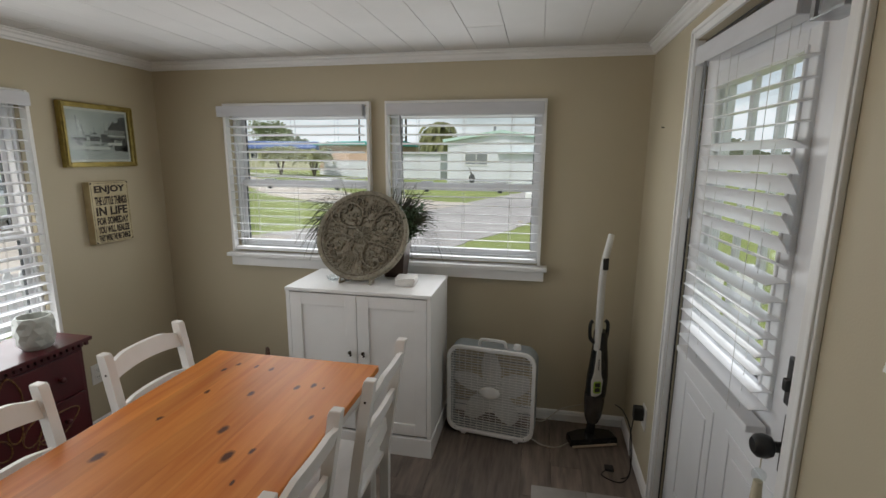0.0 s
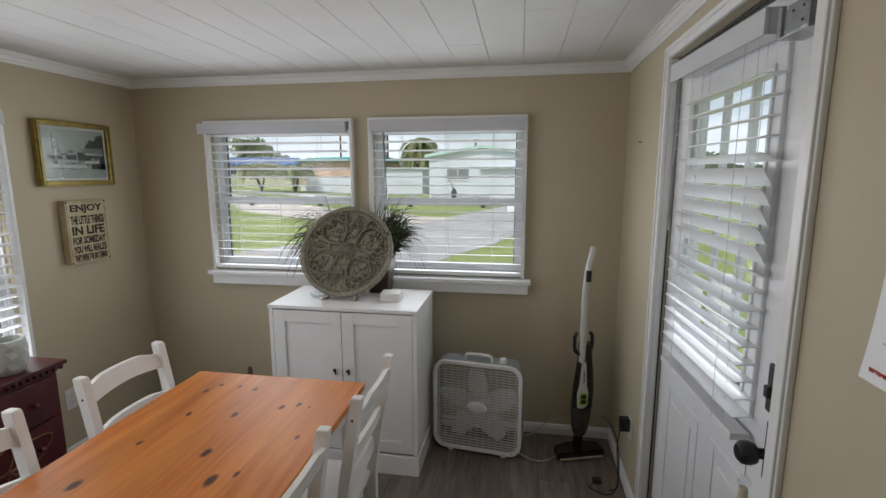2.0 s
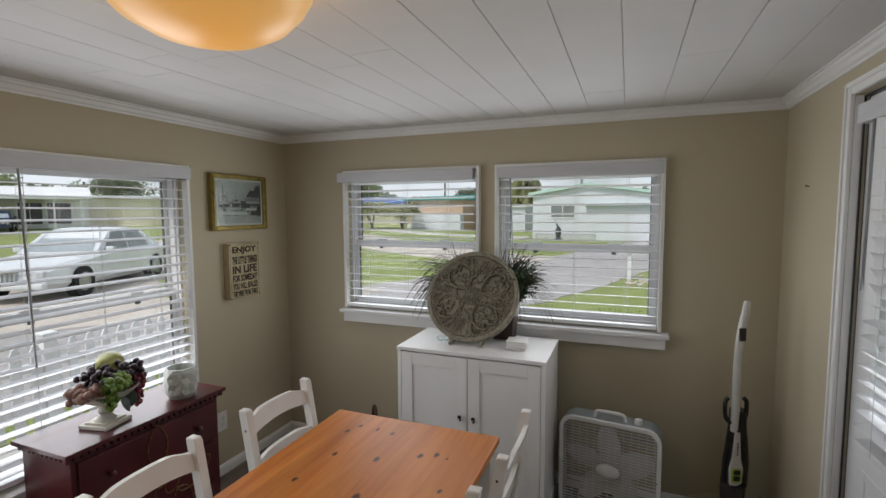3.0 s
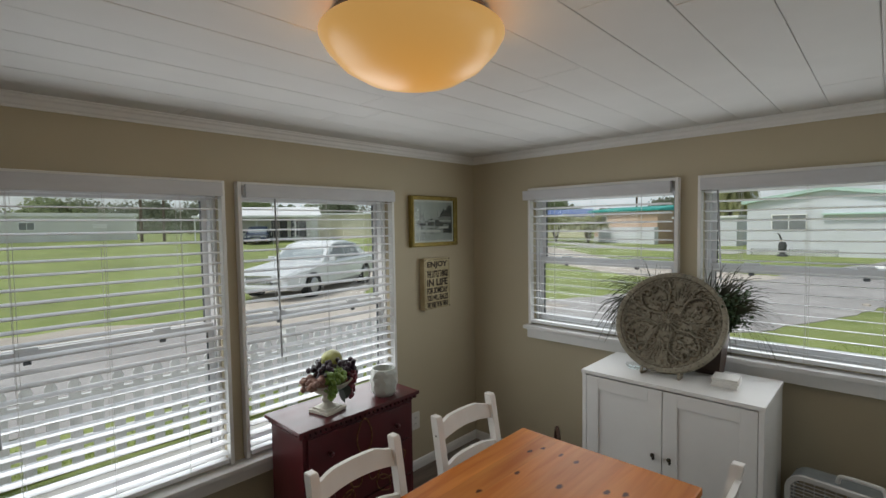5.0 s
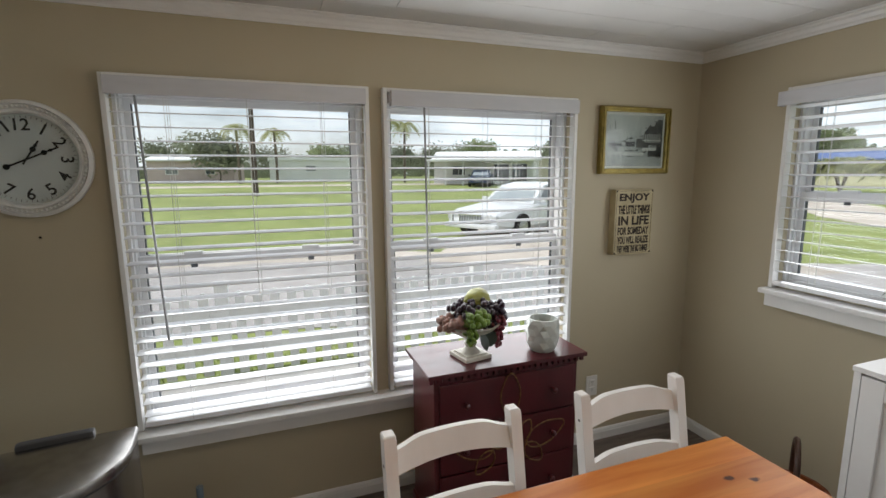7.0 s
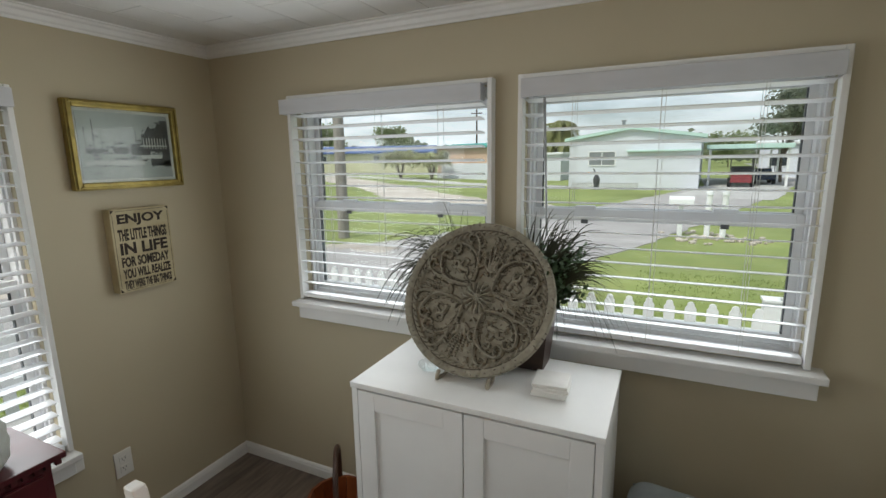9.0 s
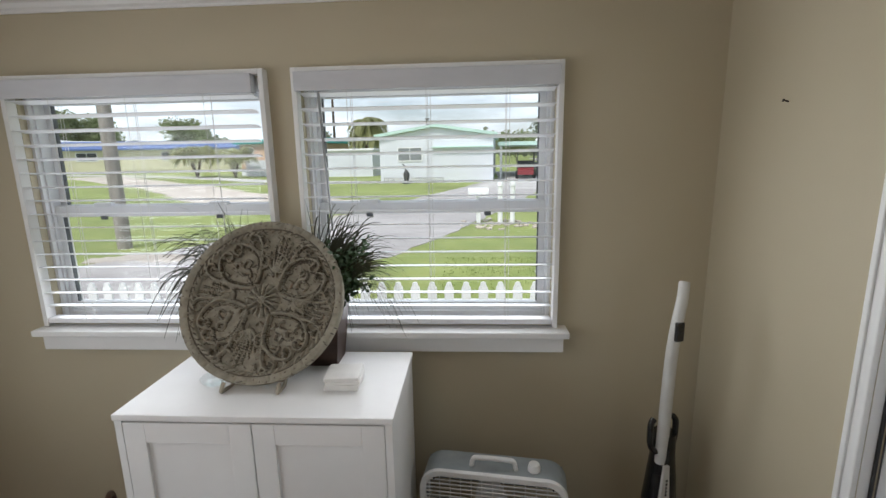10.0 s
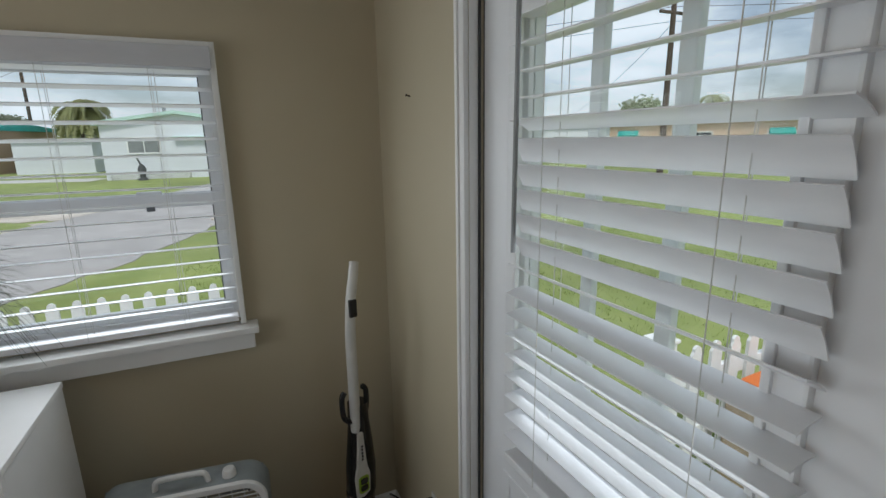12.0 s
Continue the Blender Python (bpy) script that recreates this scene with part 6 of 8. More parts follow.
part("ceiling_pan", bm, M_BRONZE, lp, "brown metal pan", smooth=40)
for k in range(3):
    a = radians(200 + 120 * k)
    bm = start()
    box(bm, (-0.012, -0.010, 0.112), (0.016, 0.010, 0.128), 0.002, m=Matrix.Rotation(a, 4, "Z") @ Matrix.Translation((0.222, 0, 0)))
    box(bm, (-0.03, -0.006, 0.126), (0.004, 0.006, 0.150), 0.002, m=Matrix.Rotation(a, 4, "Z") @ Matrix.Translation((0.222, 0, 0)))
    part("clip", bm, M_NICKEL, lp, "small nickel clip")

# ---- on the white cabinet ----
TOPZ = 0.8885
M_STONE = mat("weathered_cream_stone", (0.29, 0.265, 0.205), (0.205, 0.185, 0.14), 0.8, 45, bump=0.4, bscale=160, cloud=0.10, detail=8)
M_WASH = mat("brown_antique_wash", (0.12, 0.10, 0.073), (0.065, 0.053, 0.038), 0.85, 50, bump=0.4, bscale=160, cloud=0.15, detail=8)


def relief_grid(X, Y):
    """Carved height over a disc of radius 1, and how deep in a groove each place lies."""
    r, a = np.hypot(X, Y), np.arctan2(Y, X)
    H, D = np.zeros_like(X), np.full_like(X, 9.0)

    def stroke(pts, w, high, taper=0.5):
        """A raised rib along a smooth line, thinner towards its end."""
        nonlocal H, D
        line = curve_points([(u * 1.06, v * 1.06, 0) for u, v in pts], 7)
        d = np.full_like(X, 9.0)
        for i, p in enumerate(line):
            ww = w * (1 - taper * i / len(line))
            d = np.minimum(d, np.hypot(X - p.x, Y - p.y) / ww)
        H, D = np.maximum(H, high * np.sqrt(np.clip(1 - d * d, 0, 1))), np.minimum(D, d)

    for k in range(4):
        t = math.pi / 4 + k * math.pi / 2 + (0.10 if k % 2 else -0.06)
        c, s_ = math.cos(t), math.sin(t)

        def at(u, w):
            return u * c - w * s_, u * s_ + w * c

        for g in (-1, 1):
            # stem of a medallion, ending in a scroll
            stroke([at(u, g * w) for u, w in ((.20, .02), (.30, .14), (.44, .235), (.60, .23), (.72, .15), (.745, .06), (.69, .015), (.63, .045), (.645, .095), (.685, .09))], .024, .9)
            stroke([at(u, g * w) for u, w in ((.24, .02), (.33, .115), (.45, .195), (.58, .19), (.66, .15))], .012, .5)
            # scroll let off to the outside
            stroke([at(u, g * w) for u, w in ((.44, .24), (.56, .33), (.68, .36), (.745, .31), (.72, .25), (.665, .265), (.675, .305))], .021, .8)
            stroke([at(u, g * w) for u, w in ((.33, .16), (.32, .26), (.39, .31), (.44, .28), (.40, .245))], .017, .7)
            # leaves along the stem
            for u, w, du, dw in ((.36, .20, -.05, .06), (.50, .25, .01, .09), (.62, .22, .07, .06), (.70, .12, .08, .03), (.55, .33, -.03, .06), (.66, .37, .02, .05)):
                stroke([at(u, g * w), at(u + du * .6, g * (w + dw * .7)), at(u + du * 1.1, g * (w + dw))], .022, .6, .8)
        # small figure in the medallion
        stroke([at(.40, -.03), at(.47, .02), at(.54, .0), at(.58, .05)], .032, .6, .6)
        stroke([at(.46, .0), at(.50, .08), at(.55, .10)], .022, .5, .7)
        stroke([at(.50, -.02), at(.52, -.09), at(.47, -.12), at(.44, -.08)], .017, .5, .5)
        # palmette between two medallions
        q = t + math.pi / 4
        for j, far in ((-3, .58), (-2, .66), (-1, .73), (0, .77), (1, .73), (2, .66), (3, .58)):
            m0, m1 = q + j * .02, q + j * .085
            stroke([(.36 * math.cos(m0), .36 * math.sin(m0)), (.5 * far / .7 * math.cos(q + j * .07), .5 * far / .7 * math.sin(q + j * .07)), (far * math.cos(m1), far * math.sin(m1))], .024, .45, .6)
    # small leaves scattered in the ground between the scrolls
    rnd = random.Random(31)
    for k in range(64):
        q, t = rnd.uniform(.27, .76), rnd.uniform(0, 6.283)
        w = rnd.uniform(0, 6.283)
        x0, y0, ln = q * math.cos(t), q * math.sin(t), rnd.uniform(.03, .06)
        stroke([(x0, y0), (x0 + ln * math.cos(w), y0 + ln * math.sin(w)), (x0 + 1.6 * ln * math.cos(w + .7), y0 + 1.6 * ln * math.sin(w + .7))], .017, .5, .7)
    # flower in the middle
    pet = np.abs(np.cos(a * 8 + 6 * r)) ** 0.8
    flower = np.where(r < 0.05, 0.85, np.where(r < 0.115, 0.78 * np.abs(np.cos(a * 5)) ** .7 + .1, 0.75 * pet * np.clip((0.215 - r) / 0.04, 0, 1)))
    H, D = np.where(r < 0.215, flower, H), np.where(r < 0.215, np.where(pet < 0.25, 1.2, .5), D)
    # plaited band and the plain rim with its notches
    plait = 0.35 + 0.4 * np.abs(np.sin(a * 34 + 60 * (r - .86)))
    H, D = np.where((r > .848) & (r < .892), plait, H), np.where((r > .848) & (r < .892), np.where(plait < .47, 1.2, .5), D)
    H, D = np.where(r >= .892, .45 + .35 * np.clip((r - .892) / .04, 0, 1), H), np.where(r >= .892, np.where(r < .902, 1.2, .5), D)
    notch = (np.sin(a * 44 + 12 * r) > .80) & (r > .92)
    H = H - .14 * notch
    wear = np.sin(X * 41 + 3 * np.sin(Y * 23)) * np.sin(Y * 37 + 3 * np.sin(X * 19))
    return np.clip(H + 0.05 * wear, 0, 1), D, wear


def carved_plate():
    R, nr, na = 0.262, 130, 440
    rr, aa = np.meshgrid(np.arange(1, nr + 1) / nr, np.arange(na) * 2 * math.pi / na, indexing="ij")
    X, Y = rr * np.cos(aa), rr * np.sin(aa)
    H, D, wear = relief_grid(X, Y)
    out = -0.010 * rr ** 4 - 0.020 * H
    out[-1, :] = -0.004
    v = [(0.0, -0.008, 0.0)] + [(R * x, o, R * z) for x, o, z in zip(X.ravel(), out.ravel(), Y.ravel())]
    v += [(R * 0.985 * math.cos(2 * math.pi * k / na), 0.018, R * 0.985 * math.sin(2 * math.pi * k / na)) for k in range(na)]
    f, marks = [], []
    for k in range(na):
        f.append((0, 1 + k, 1 + (k + 1) % na))
        marks.append(0)
    for i in range(nr):
        for k in range(na):
            p, q = 1 + i * na + k, 1 + i * na + (k + 1) % na
            f.append((p, p + na, q + na, q))
            # brown wash settled beside the ribs, rubbed off elsewhere
            marks.append(1 if i < nr - 1 and (0.95 < D[i, k] < 1.55 and wear[i, k] > -0.6 or wear[i, k] > 0.90) else 0)
    f.append(tuple(range(1 + nr * na, 1 + nr * na + na)))
    marks.append(0)
    data = bpy.data.meshes.new("carved_plate")
    data.from_pydata(v, [], f)
    data.materials.append(M_STONE)
    data.materials.append(M_WASH)
    data.polygons.foreach_set("material_index", marks)
    data.polygons.foreach_set("use_smooth", [True] * len(f))
    ob = tagged(new("carved_plate", data), "large round carved cream stone plate leaning on a stand", "plate")
    ob.matrix_basis = pose(-0.828, 2.542, 1.128, -29, 0, 0) @ pose(0, 0, 0, 0, 14, 0)
    return ob


carved_plate()
M_ACRYL = mat("dull_brass_easel", (0.42, 0.38, 0.30), (0.3, 0.26, 0.2), 0.4, 40, metal=0.3)
ea = thing("plate_stand", (-0.82, 2.45, TOPZ), 0, "small easel stand under the carved plate", "stand")
for s in (-1, 1):
    bm = start()
    tube(bm, curve_points([(s * 0.085, -0.055, 0.030), (s * 0.085, -0.075, 0.012), (s * 0.085, -0.05, 0.006), (s * 0.08, 0.0, 0.010), (s * 0.07, 0.05, 0.09), (s * 0.05, 0.10, 0.22)], 5), 0.006, 8)
    part("easel_arm", bm, M_ACRYL, ea, smooth=50)
bm = start()
tube(bm, [(-0.08, 0.0, 0.010), (0.08, 0.0, 0.010)], 0.005, 8)
part("crossbar", bm, M_ACRYL, ea, smooth=50)

M_POT = mat("dark_brown_wood_pot", (0.055, 0.030, 0.020), (0.03, 0.016, 0.011), 0.5, 8, stretch=(1, 1, 5), bump=0.2, bscale=40, cloud=0.1)
M_BLADE1 = mat("dark_olive_grass_leaf", (0.045, 0.052, 0.020), (0.022, 0.027, 0.012), 0.55, 8, cloud=0.2)
M_BLADE2 = mat("fresh_green_leaf", (0.045, 0.095, 0.030), (0.022, 0.05, 0.016), 0.5, 8, cloud=0.2)


def potted_plant(at, seed, way, label, count, leafy):
    rnd = random.Random(seed)
    p = thing("potted_plant", at, 0, label, "plant")
    bm = start()
    w0, w1, h = 0.052, 0.072, 0.20
    low = [(-w0, -w0, 0), (w0, -w0, 0), (w0, w0, 0), (-w0, w0, 0)]
    rings = [[bm.verts.new(q) for q in ring] for ring in (low, [(-w1, -w1, h), (w1, -w1, h), (w1, w1, h), (-w1, w1, h)], [(-w1 + .01, -w1 + .01, h), (w1 - .01, -w1 + .01, h), (w1 - .01, w1 - .01, h), (-w1 + .01, w1 - .01, h)],
                                                        [(-w1 + .012, -w1 + .012, h - .03), (w1 - .012, -w1 + .012, h - .03), (w1 - .012, w1 - .012, h - .03), (-w1 + .012, w1 - .012, h - .03)])]
    for a, b in zip(rings, rings[1:]):
        for k in range(4):
            bm.faces.new((a[k], a[(k + 1) % 4], b[(k + 1) % 4], b[k]))
    bm.faces.new(rings[0][::-1]), bm.faces.new(rings[-1])
    part("pot", bm, M_POT, p, "dark brown square pot")
    v, f = [], []
    for k in range(count):
        a = rnd.gauss(way, 0.95)
        ln, rise, wd = rnd.uniform(0.22, 0.38), rnd.uniform(0.22, 0.42), rnd.uniform(0.0024, 0.0048)
        drop = rnd.uniform(1.0, 1.95)
        bx, by = rnd.uniform(-.04, .04), rnd.uniform(-.02, .04)
        out = rnd.uniform(0.35, 1.0)
        prev = None
        for i in range(9):
            s = i / 8
            q = Vector((bx + math.cos(a) * ln * out * s, by + abs(math.sin(a)) * ln * out * s * 0.35, h - 0.03 + rise * 1.7 * s - (rise * drop + 0.05) * s * s * (0.35 + 0.65 * out)))
            w = wd * (1 - s * 0.8)
            n = len(v)
            v += [tuple(q + Vector((-0.7 * w, 0, 0.7 * w))), tuple(q + Vector((0.7 * w, 0, -0.7 * w))), tuple(q + Vector((0, w, 0)))]
            if prev is not None:
                f += [(prev + j, prev + (j + 1) % 3, n + (j + 1) % 3, n + j) for j in range(3)]
            prev = n
    data = bpy.data.meshes.new("grass_leaves")
    data.from_pydata(v, [], f)
    data.materials.append(M_BLADE1)
    o = new("grass_leaves", data)
    o.parent = p
    tagged(o, kind="stuff")
    if leafy:
        v, f = [], []
        for k in range(52):
            a = rnd.gauss(way, 0.7)
            tip = Vector((math.cos(a) * rnd.uniform(.03, .19), math.sin(a) * 0.5 * rnd.uniform(.02, .16), h + rnd.uniform(.01, .23)))
            for i in range(22):
                s = 0.25 + 0.75 * i / 21
                c = tip * s + Vector((0, 0, (h - .03) * (1 - s)))
                d = Vector((rnd.gauss(0, 1), rnd.gauss(0, 1), rnd.gauss(0.3, .7))).normalized()
                e = d.orthogonal().normalized()
                L, w = rnd.uniform(.014, .026), rnd.uniform(.005, .009)
                n = len(v)
                v += [tuple(c), tuple(c + d * L * .5 + e * w), tuple(c + d * L), tuple(c + d * L * .5 - e * w)]
                f.append((n, n + 1, n + 2, n + 3))
        data = bpy.data.meshes.new("foliage")
        data.from_pydata(v, [], f)
        data.materials.append(M_BLADE2)
        o = new("foliage", data)
        o.parent = p
        tagged(o, "small fresh green sprigs", kind="stuff")
    return p


potted_plant((-0.665, 2.628, TOPZ), 3, 0.0, "grassy green plant in a dark brown pot behind the plate", 360, True)
potted_plant((-0.93, 2.628, TOPZ), 4, math.pi, "dark grassy plant in a brown pot behind the plate", 330, False)

M_MARBLE = mat("white_marble_coaster", (0.74, 0.73, 0.70), (0.62, 0.60, 0.57), 0.4, 16, cloud=0.1)
rnd = random.Random(8)
for k in range(4):
    bm = start()
    box(bm, (-0.052, -0.052, 0), (0.052, 0.052, 0.0105), 0.003)
    single("coaster", bm, M_MARBLE, "square white marble coaster in a small stack", "coaster", (-0.555 + rnd.uniform(-.003, .003), 2.455 + rnd.uniform(-.003, .003), TOPZ + 0.0107 * k), 4 + rnd.uniform(-4, 4), "stack of coasters")
M_CLEAR = glass_mat("clear_dish_glass", (0.93, 0.95, 0.95), 0.05, 0.8)
bm = start()
lathe(bm, [(0.0, 0.0), (0.034, 0.0), (0.043, 0.014), (0.045, 0.020), (0.041, 0.019), (0.033, 0.005), (0.0, 0.004)], 28)
single("glass_dish", bm, M_CLEAR, "small clear glass dish on the cabinet", "dish", (-0.965, 2.455, TOPZ), smooth=40)

# ---- on the red chest ----
CH = 0.7425
M_IVORY = mat("ivory_ceramic", (0.62, 0.59, 0.52), (0.52, 0.49, 0.42), 0.45, 14, bump=0.15, bscale=60, cloud=0.08)
M_PURPLE = mat("dark_purple_grapes", (0.035, 0.012, 0.028), (0.015, 0.006, 0.014), 0.32, 20, cloud=0.2, coat=0.2)
M_LIME = mat("green_grapes", (0.16, 0.27, 0.035), (0.10, 0.18, 0.02), 0.32, 20, cloud=0.15, coat=0.2)
M_ROSE = mat("red_grapes", (0.20, 0.02, 0.04), (0.11, 0.012, 0.025), 0.32, 20, cloud=0.2, coat=0.2)
M_BLUSH = mat("pale_pink_grapes", (0.38, 0.24, 0.19), (0.28, 0.15, 0.13), 0.35, 20, cloud=0.15)
M_PEAR = mat("yellow_green_pear", (0.27, 0.28, 0.055), (0.20, 0.19, 0.035), 0.45, 12, cloud=0.15)
M_DKLEAF = mat("dark_silk_leaf", (0.015, 0.03, 0.018), (0.008, 0.018, 0.01), 0.5, 12)
fb = thing("fruit_bowl", (-2.0, 1.30, CH), 12, "ivory pedestal bowl heaped with artificial grapes and a pear", "fruit bowl")
bm = start()
box(bm, (-0.064, -0.064, 0), (0.064, 0.064, 0.016), 0.004)
box(bm, (-0.05, -0.05, 0.016), (0.05, 0.05, 0.022), 0.003)
part("base", bm, M_IVORY, fb)
bm = start()
lathe(bm, [(0.042, 0.022), (0.030, 0.032), (0.020, 0.045), (0.028, 0.058), (0.022, 0.070), (0.026, 0.084), (0.055, 0.098), (0.10, 0.125), (0.125, 0.150), (0.118, 0.151), (0.09, 0.130), (0.0, 0.110)], 32)
part("pedestal_bowl", bm, M_IVORY, fb, smooth=45)


def grapes(name, cx, cy, cz, n, spread, mtl, seed, r=0.0124, drop=0.0):
    rnd = random.Random(seed)
    bm = start()

    def near(sigma):
        return max(-1.6 * sigma, min(1.6 * sigma, rnd.gauss(0, sigma)))

    for k in range(n):
        f = k / n
        w = 1 - 0.75 * f if drop else 1
        ball(bm, (cx + near(spread * w), cy + near(spread * w), cz + (near(spread * .55) if not drop else -drop * f + near(.004))), r * rnd.uniform(.85, 1.15), 2, (1, 1, 1.12))
    ob = part("grape_cluster", bm, mtl, fb, "bunch of small " + name.replace("_", " "), smooth=80)
    return tagged(ob, kind="stuff")


grapes("purple_grapes", 0.02, 0.045, 0.19, 130, 0.045, M_PURPLE, 1)
grapes("purple_grapes", 0.03, -0.03, 0.215, 70, 0.036, M_PURPLE, 2)
grapes("purple_grapes", 0.01, 0.095, 0.185, 80, 0.029, M_PURPLE, 3)
grapes("green_grapes", 0.085, -0.035, 0.19, 100, 0.028, M_LIME, 4)
grapes("green_grapes", 0.09, -0.06, 0.17, 60, 0.018, M_LIME, 5, 0.009, 0.085)
grapes("pink_grapes", 0.03, -0.11, 0.17, 70, 0.026, M_BLUSH, 6)
grapes("red_grapes", 0.075, 0.085, 0.18, 110, 0.021, M_ROSE, 7, 0.0088, 0.125)
grapes("yellow_grapes", -0.02, 0.125, 0.14, 22, 0.012, M_PEAR, 8, 0.008, 0.06)
bm = start()
lathe(bm, [(0.0, -0.045), (0.028, -0.04), (0.040, -0.015), (0.036, 0.012), (0.022, 0.035), (0.016, 0.052), (0.0, 0.058)], 24)
bmesh.ops.transform(bm, matrix=pose(0.0, 0.03, 0.238, 78, 10, 20) @ Matrix.Scale(1.3, 4), verts=bm.verts[:])
part("pear", bm, M_PEAR, fb, "yellow green pear", smooth=60)
for k, (lx, ly, lz, tz) in enumerate(((0.085, -0.01, 0.125, 20), (0.07, 0.05, 0.13, -35), (-0.06, 0.09, 0.19, 80))):
    bm = start()
    for i in range(9):
        s = i / 8
        w = 0.026 * math.sin(math.pi * s) ** 0.7 + 0.0005
        for sg in (-1, 1):
            bm.verts.new((0.07 * s, sg * w, -0.02 * s * s))
    bm.verts.ensure_lookup_table()
    for i in range(8):
        q = [bm.verts[2 * i], bm.verts[2 * i + 1], bm.verts[2 * i + 3], bm.verts[2 * i + 2]]
        bm.faces.new(q)
    bm.normal_update()
    bmesh.ops.solidify(bm, geom=bm.faces[:], thickness=0.001)
    bmesh.ops.transform(bm, matrix=pose(lx, ly, lz, 0, 50, tz), verts=bm.verts[:])
    part("leaf", bm, M_DKLEAF, fb, "dark green leaf")

M_VASE = mat("pale_grey_green_ceramic", (0.50, 0.525, 0.49), (0.43, 0.45, 0.42), 0.4, 14, bump=0.1, bscale=80, cloud=0.06)
bm = start()
n = 14
rows = []
for k, (r, z) in enumerate(((0.056, 0.0), (0.074, 0.026), (0.076, 0.055), (0.081, 0.085), (0.078, 0.115), (0.078, 0.140), (0.070, 0.160))):
    off = 0.5 * (k % 2)
    q = [r * (1.0 if k in (0, 6) else 1.0 + 0.05 * (-1) ** i) for i in range(n)]
    rows.append([bm.verts.new((q[i] * math.cos(2 * math.pi * (i + off) / n), q[i] * math.sin(2 * math.pi * (i + off) / n), z)) for i in range(n)])
for k in range(6):
    a, b = rows[k], rows[k + 1]
    for i in range(n):
        if k % 2 == 0:
            bm.faces.new((a[i], a[(i + 1) % n], b[i])), bm.faces.new((a[(i + 1) % n], b[(i + 1) % n], b[i]))
        else:
            bm.faces.new((a[i], b[(i + 1) % n], b[i])), bm.faces.new((a[i], a[(i + 1) % n], b[(i + 1) % n]))
rim = [bm.verts.new((0.063 * math.cos(2 * math.pi * i / n), 0.063 * math.sin(2 * math.pi * i / n), 0.161)) for i in range(n)]
low = [bm.verts.new((0.058 * math.cos(2 * math.pi * i / n), 0.058 * math.sin(2 * math.pi * i / n), 0.02)) for i in range(n)]
for a, b in ((rows[-1], rim), (rim, low)):
    for i in range(n):
        bm.faces.new((a[i], a[(i + 1) % n], b[(i + 1) % n], b[i]))
bm.faces.new(low), bm.faces.new(rows[0][::-1])
bmesh.ops.scale(bm, vec=(0.88, 0.88, 0.88), verts=bm.verts[:])
single("ceramic_vase", bm, M_VASE, "pale grey faceted ceramic vase on the red chest", "vase", (-1.962, 1.622, CH), 10)

# ---- west wall: picture, sign, clock ----
M_FRAMEG = mat("antique_gold_frame", (0.34, 0.26, 0.07), (0.20, 0.15, 0.04), 0.35, 30, metal=0.55, bump=0.2, bscale=90, cloud=0.12)
M_MATB = mat("white_picture_mount", (0.62, 0.64, 0.60), None, 0.7, 20)
M_PHOTO = mat("grey_photo_paper", (0.40, 0.44, 0.42), (0.27, 0.30, 0.29), 0.3, 9, cloud=0.2)
M_PHOTO_D = mat("dark_photo_ink", (0.07, 0.08, 0.08), (0.03, 0.035, 0.035), 0.3, 30, cloud=0.3)
M_PHOTO_L = mat("pale_photo_ink", (0.55, 0.58, 0.55), (0.42, 0.45, 0.43), 0.3, 20, cloud=0.2)


def hung(name, y, z, label, category, out=0.0):
    """On the west wall: local x runs north, local y into the wall, z up."""
    return thing(name, (WX + out, y, z), 90, label, category)


pf = hung("framed_picture", 2.355, 1.66, "black and white street picture in a gold frame", "picture", 0.004)
W, Hh = 0.222, 0.170
for a, b in (((-W, -0.03, -Hh), (-W + 0.028, 0.0, Hh)), ((W - 0.028, -0.03, -Hh), (W, 0.0, Hh)), ((-W + 0.028, -0.03, Hh - 0.028), (W - 0.028, 0.0, Hh)), ((-W + 0.028, -0.03, -Hh), (W - 0.028, 0.0, -Hh + 0.028))):
    bm = start()
    box(bm, a, b, 0.005)
    part("frame_side", bm, M_FRAMEG, pf)
for a, b in (((-W + .006, -0.038, -Hh + .006), (-W + 0.014, -0.03, Hh - .006)), ((W - 0.014, -0.038, -Hh + .006), (W - .006, -0.03, Hh - .006)), ((-W + 0.014, -0.038, Hh - 0.014), (W - 0.014, -0.03, Hh - .006)), ((-W + 0.014, -0.038, -Hh + .006), (W - 0.014, -0.03, -Hh + 0.014))):
    bm = start()
    box(bm, a, b, 0.003)
    part("frame_bead", bm, M_FRAMEG, pf)
bm = start()
box(bm, (-W + 0.028, -0.014, -Hh + 0.028), (W - 0.028, -0.008, Hh - 0.028))
part("mount", bm, M_MATB, pf, "white mount")
bm = start()
box(bm, (-W + 0.040, -0.016, -Hh + 0.040), (W - 0.040, -0.0145, Hh - 0.040))
ph = part("print", bm, M_PHOTO, pf, "grey street print")
rnd = random.Random(6)
bm = start()
for a, b in (((0.06, -0.02), (0.178, 0.05)), ((0.09, 0.05), (0.15, 0.075)), ((0.01, -0.035), (0.09, 0.01)), ((0.145, -0.085), (0.178, 0.11)), ((0.09, -0.08), (0.178, -0.05)), ((-0.16, -0.03), (-0.08, -0.012)), ((-0.06, -0.03), (0.0, -0.005)), ((-0.13, -0.01), (-0.127, 0.10)), ((-0.16, -0.01), (-0.158, 0.07))):
    box(bm, (a[0], -0.0166, a[1]), (b[0], -0.0161, b[1]))
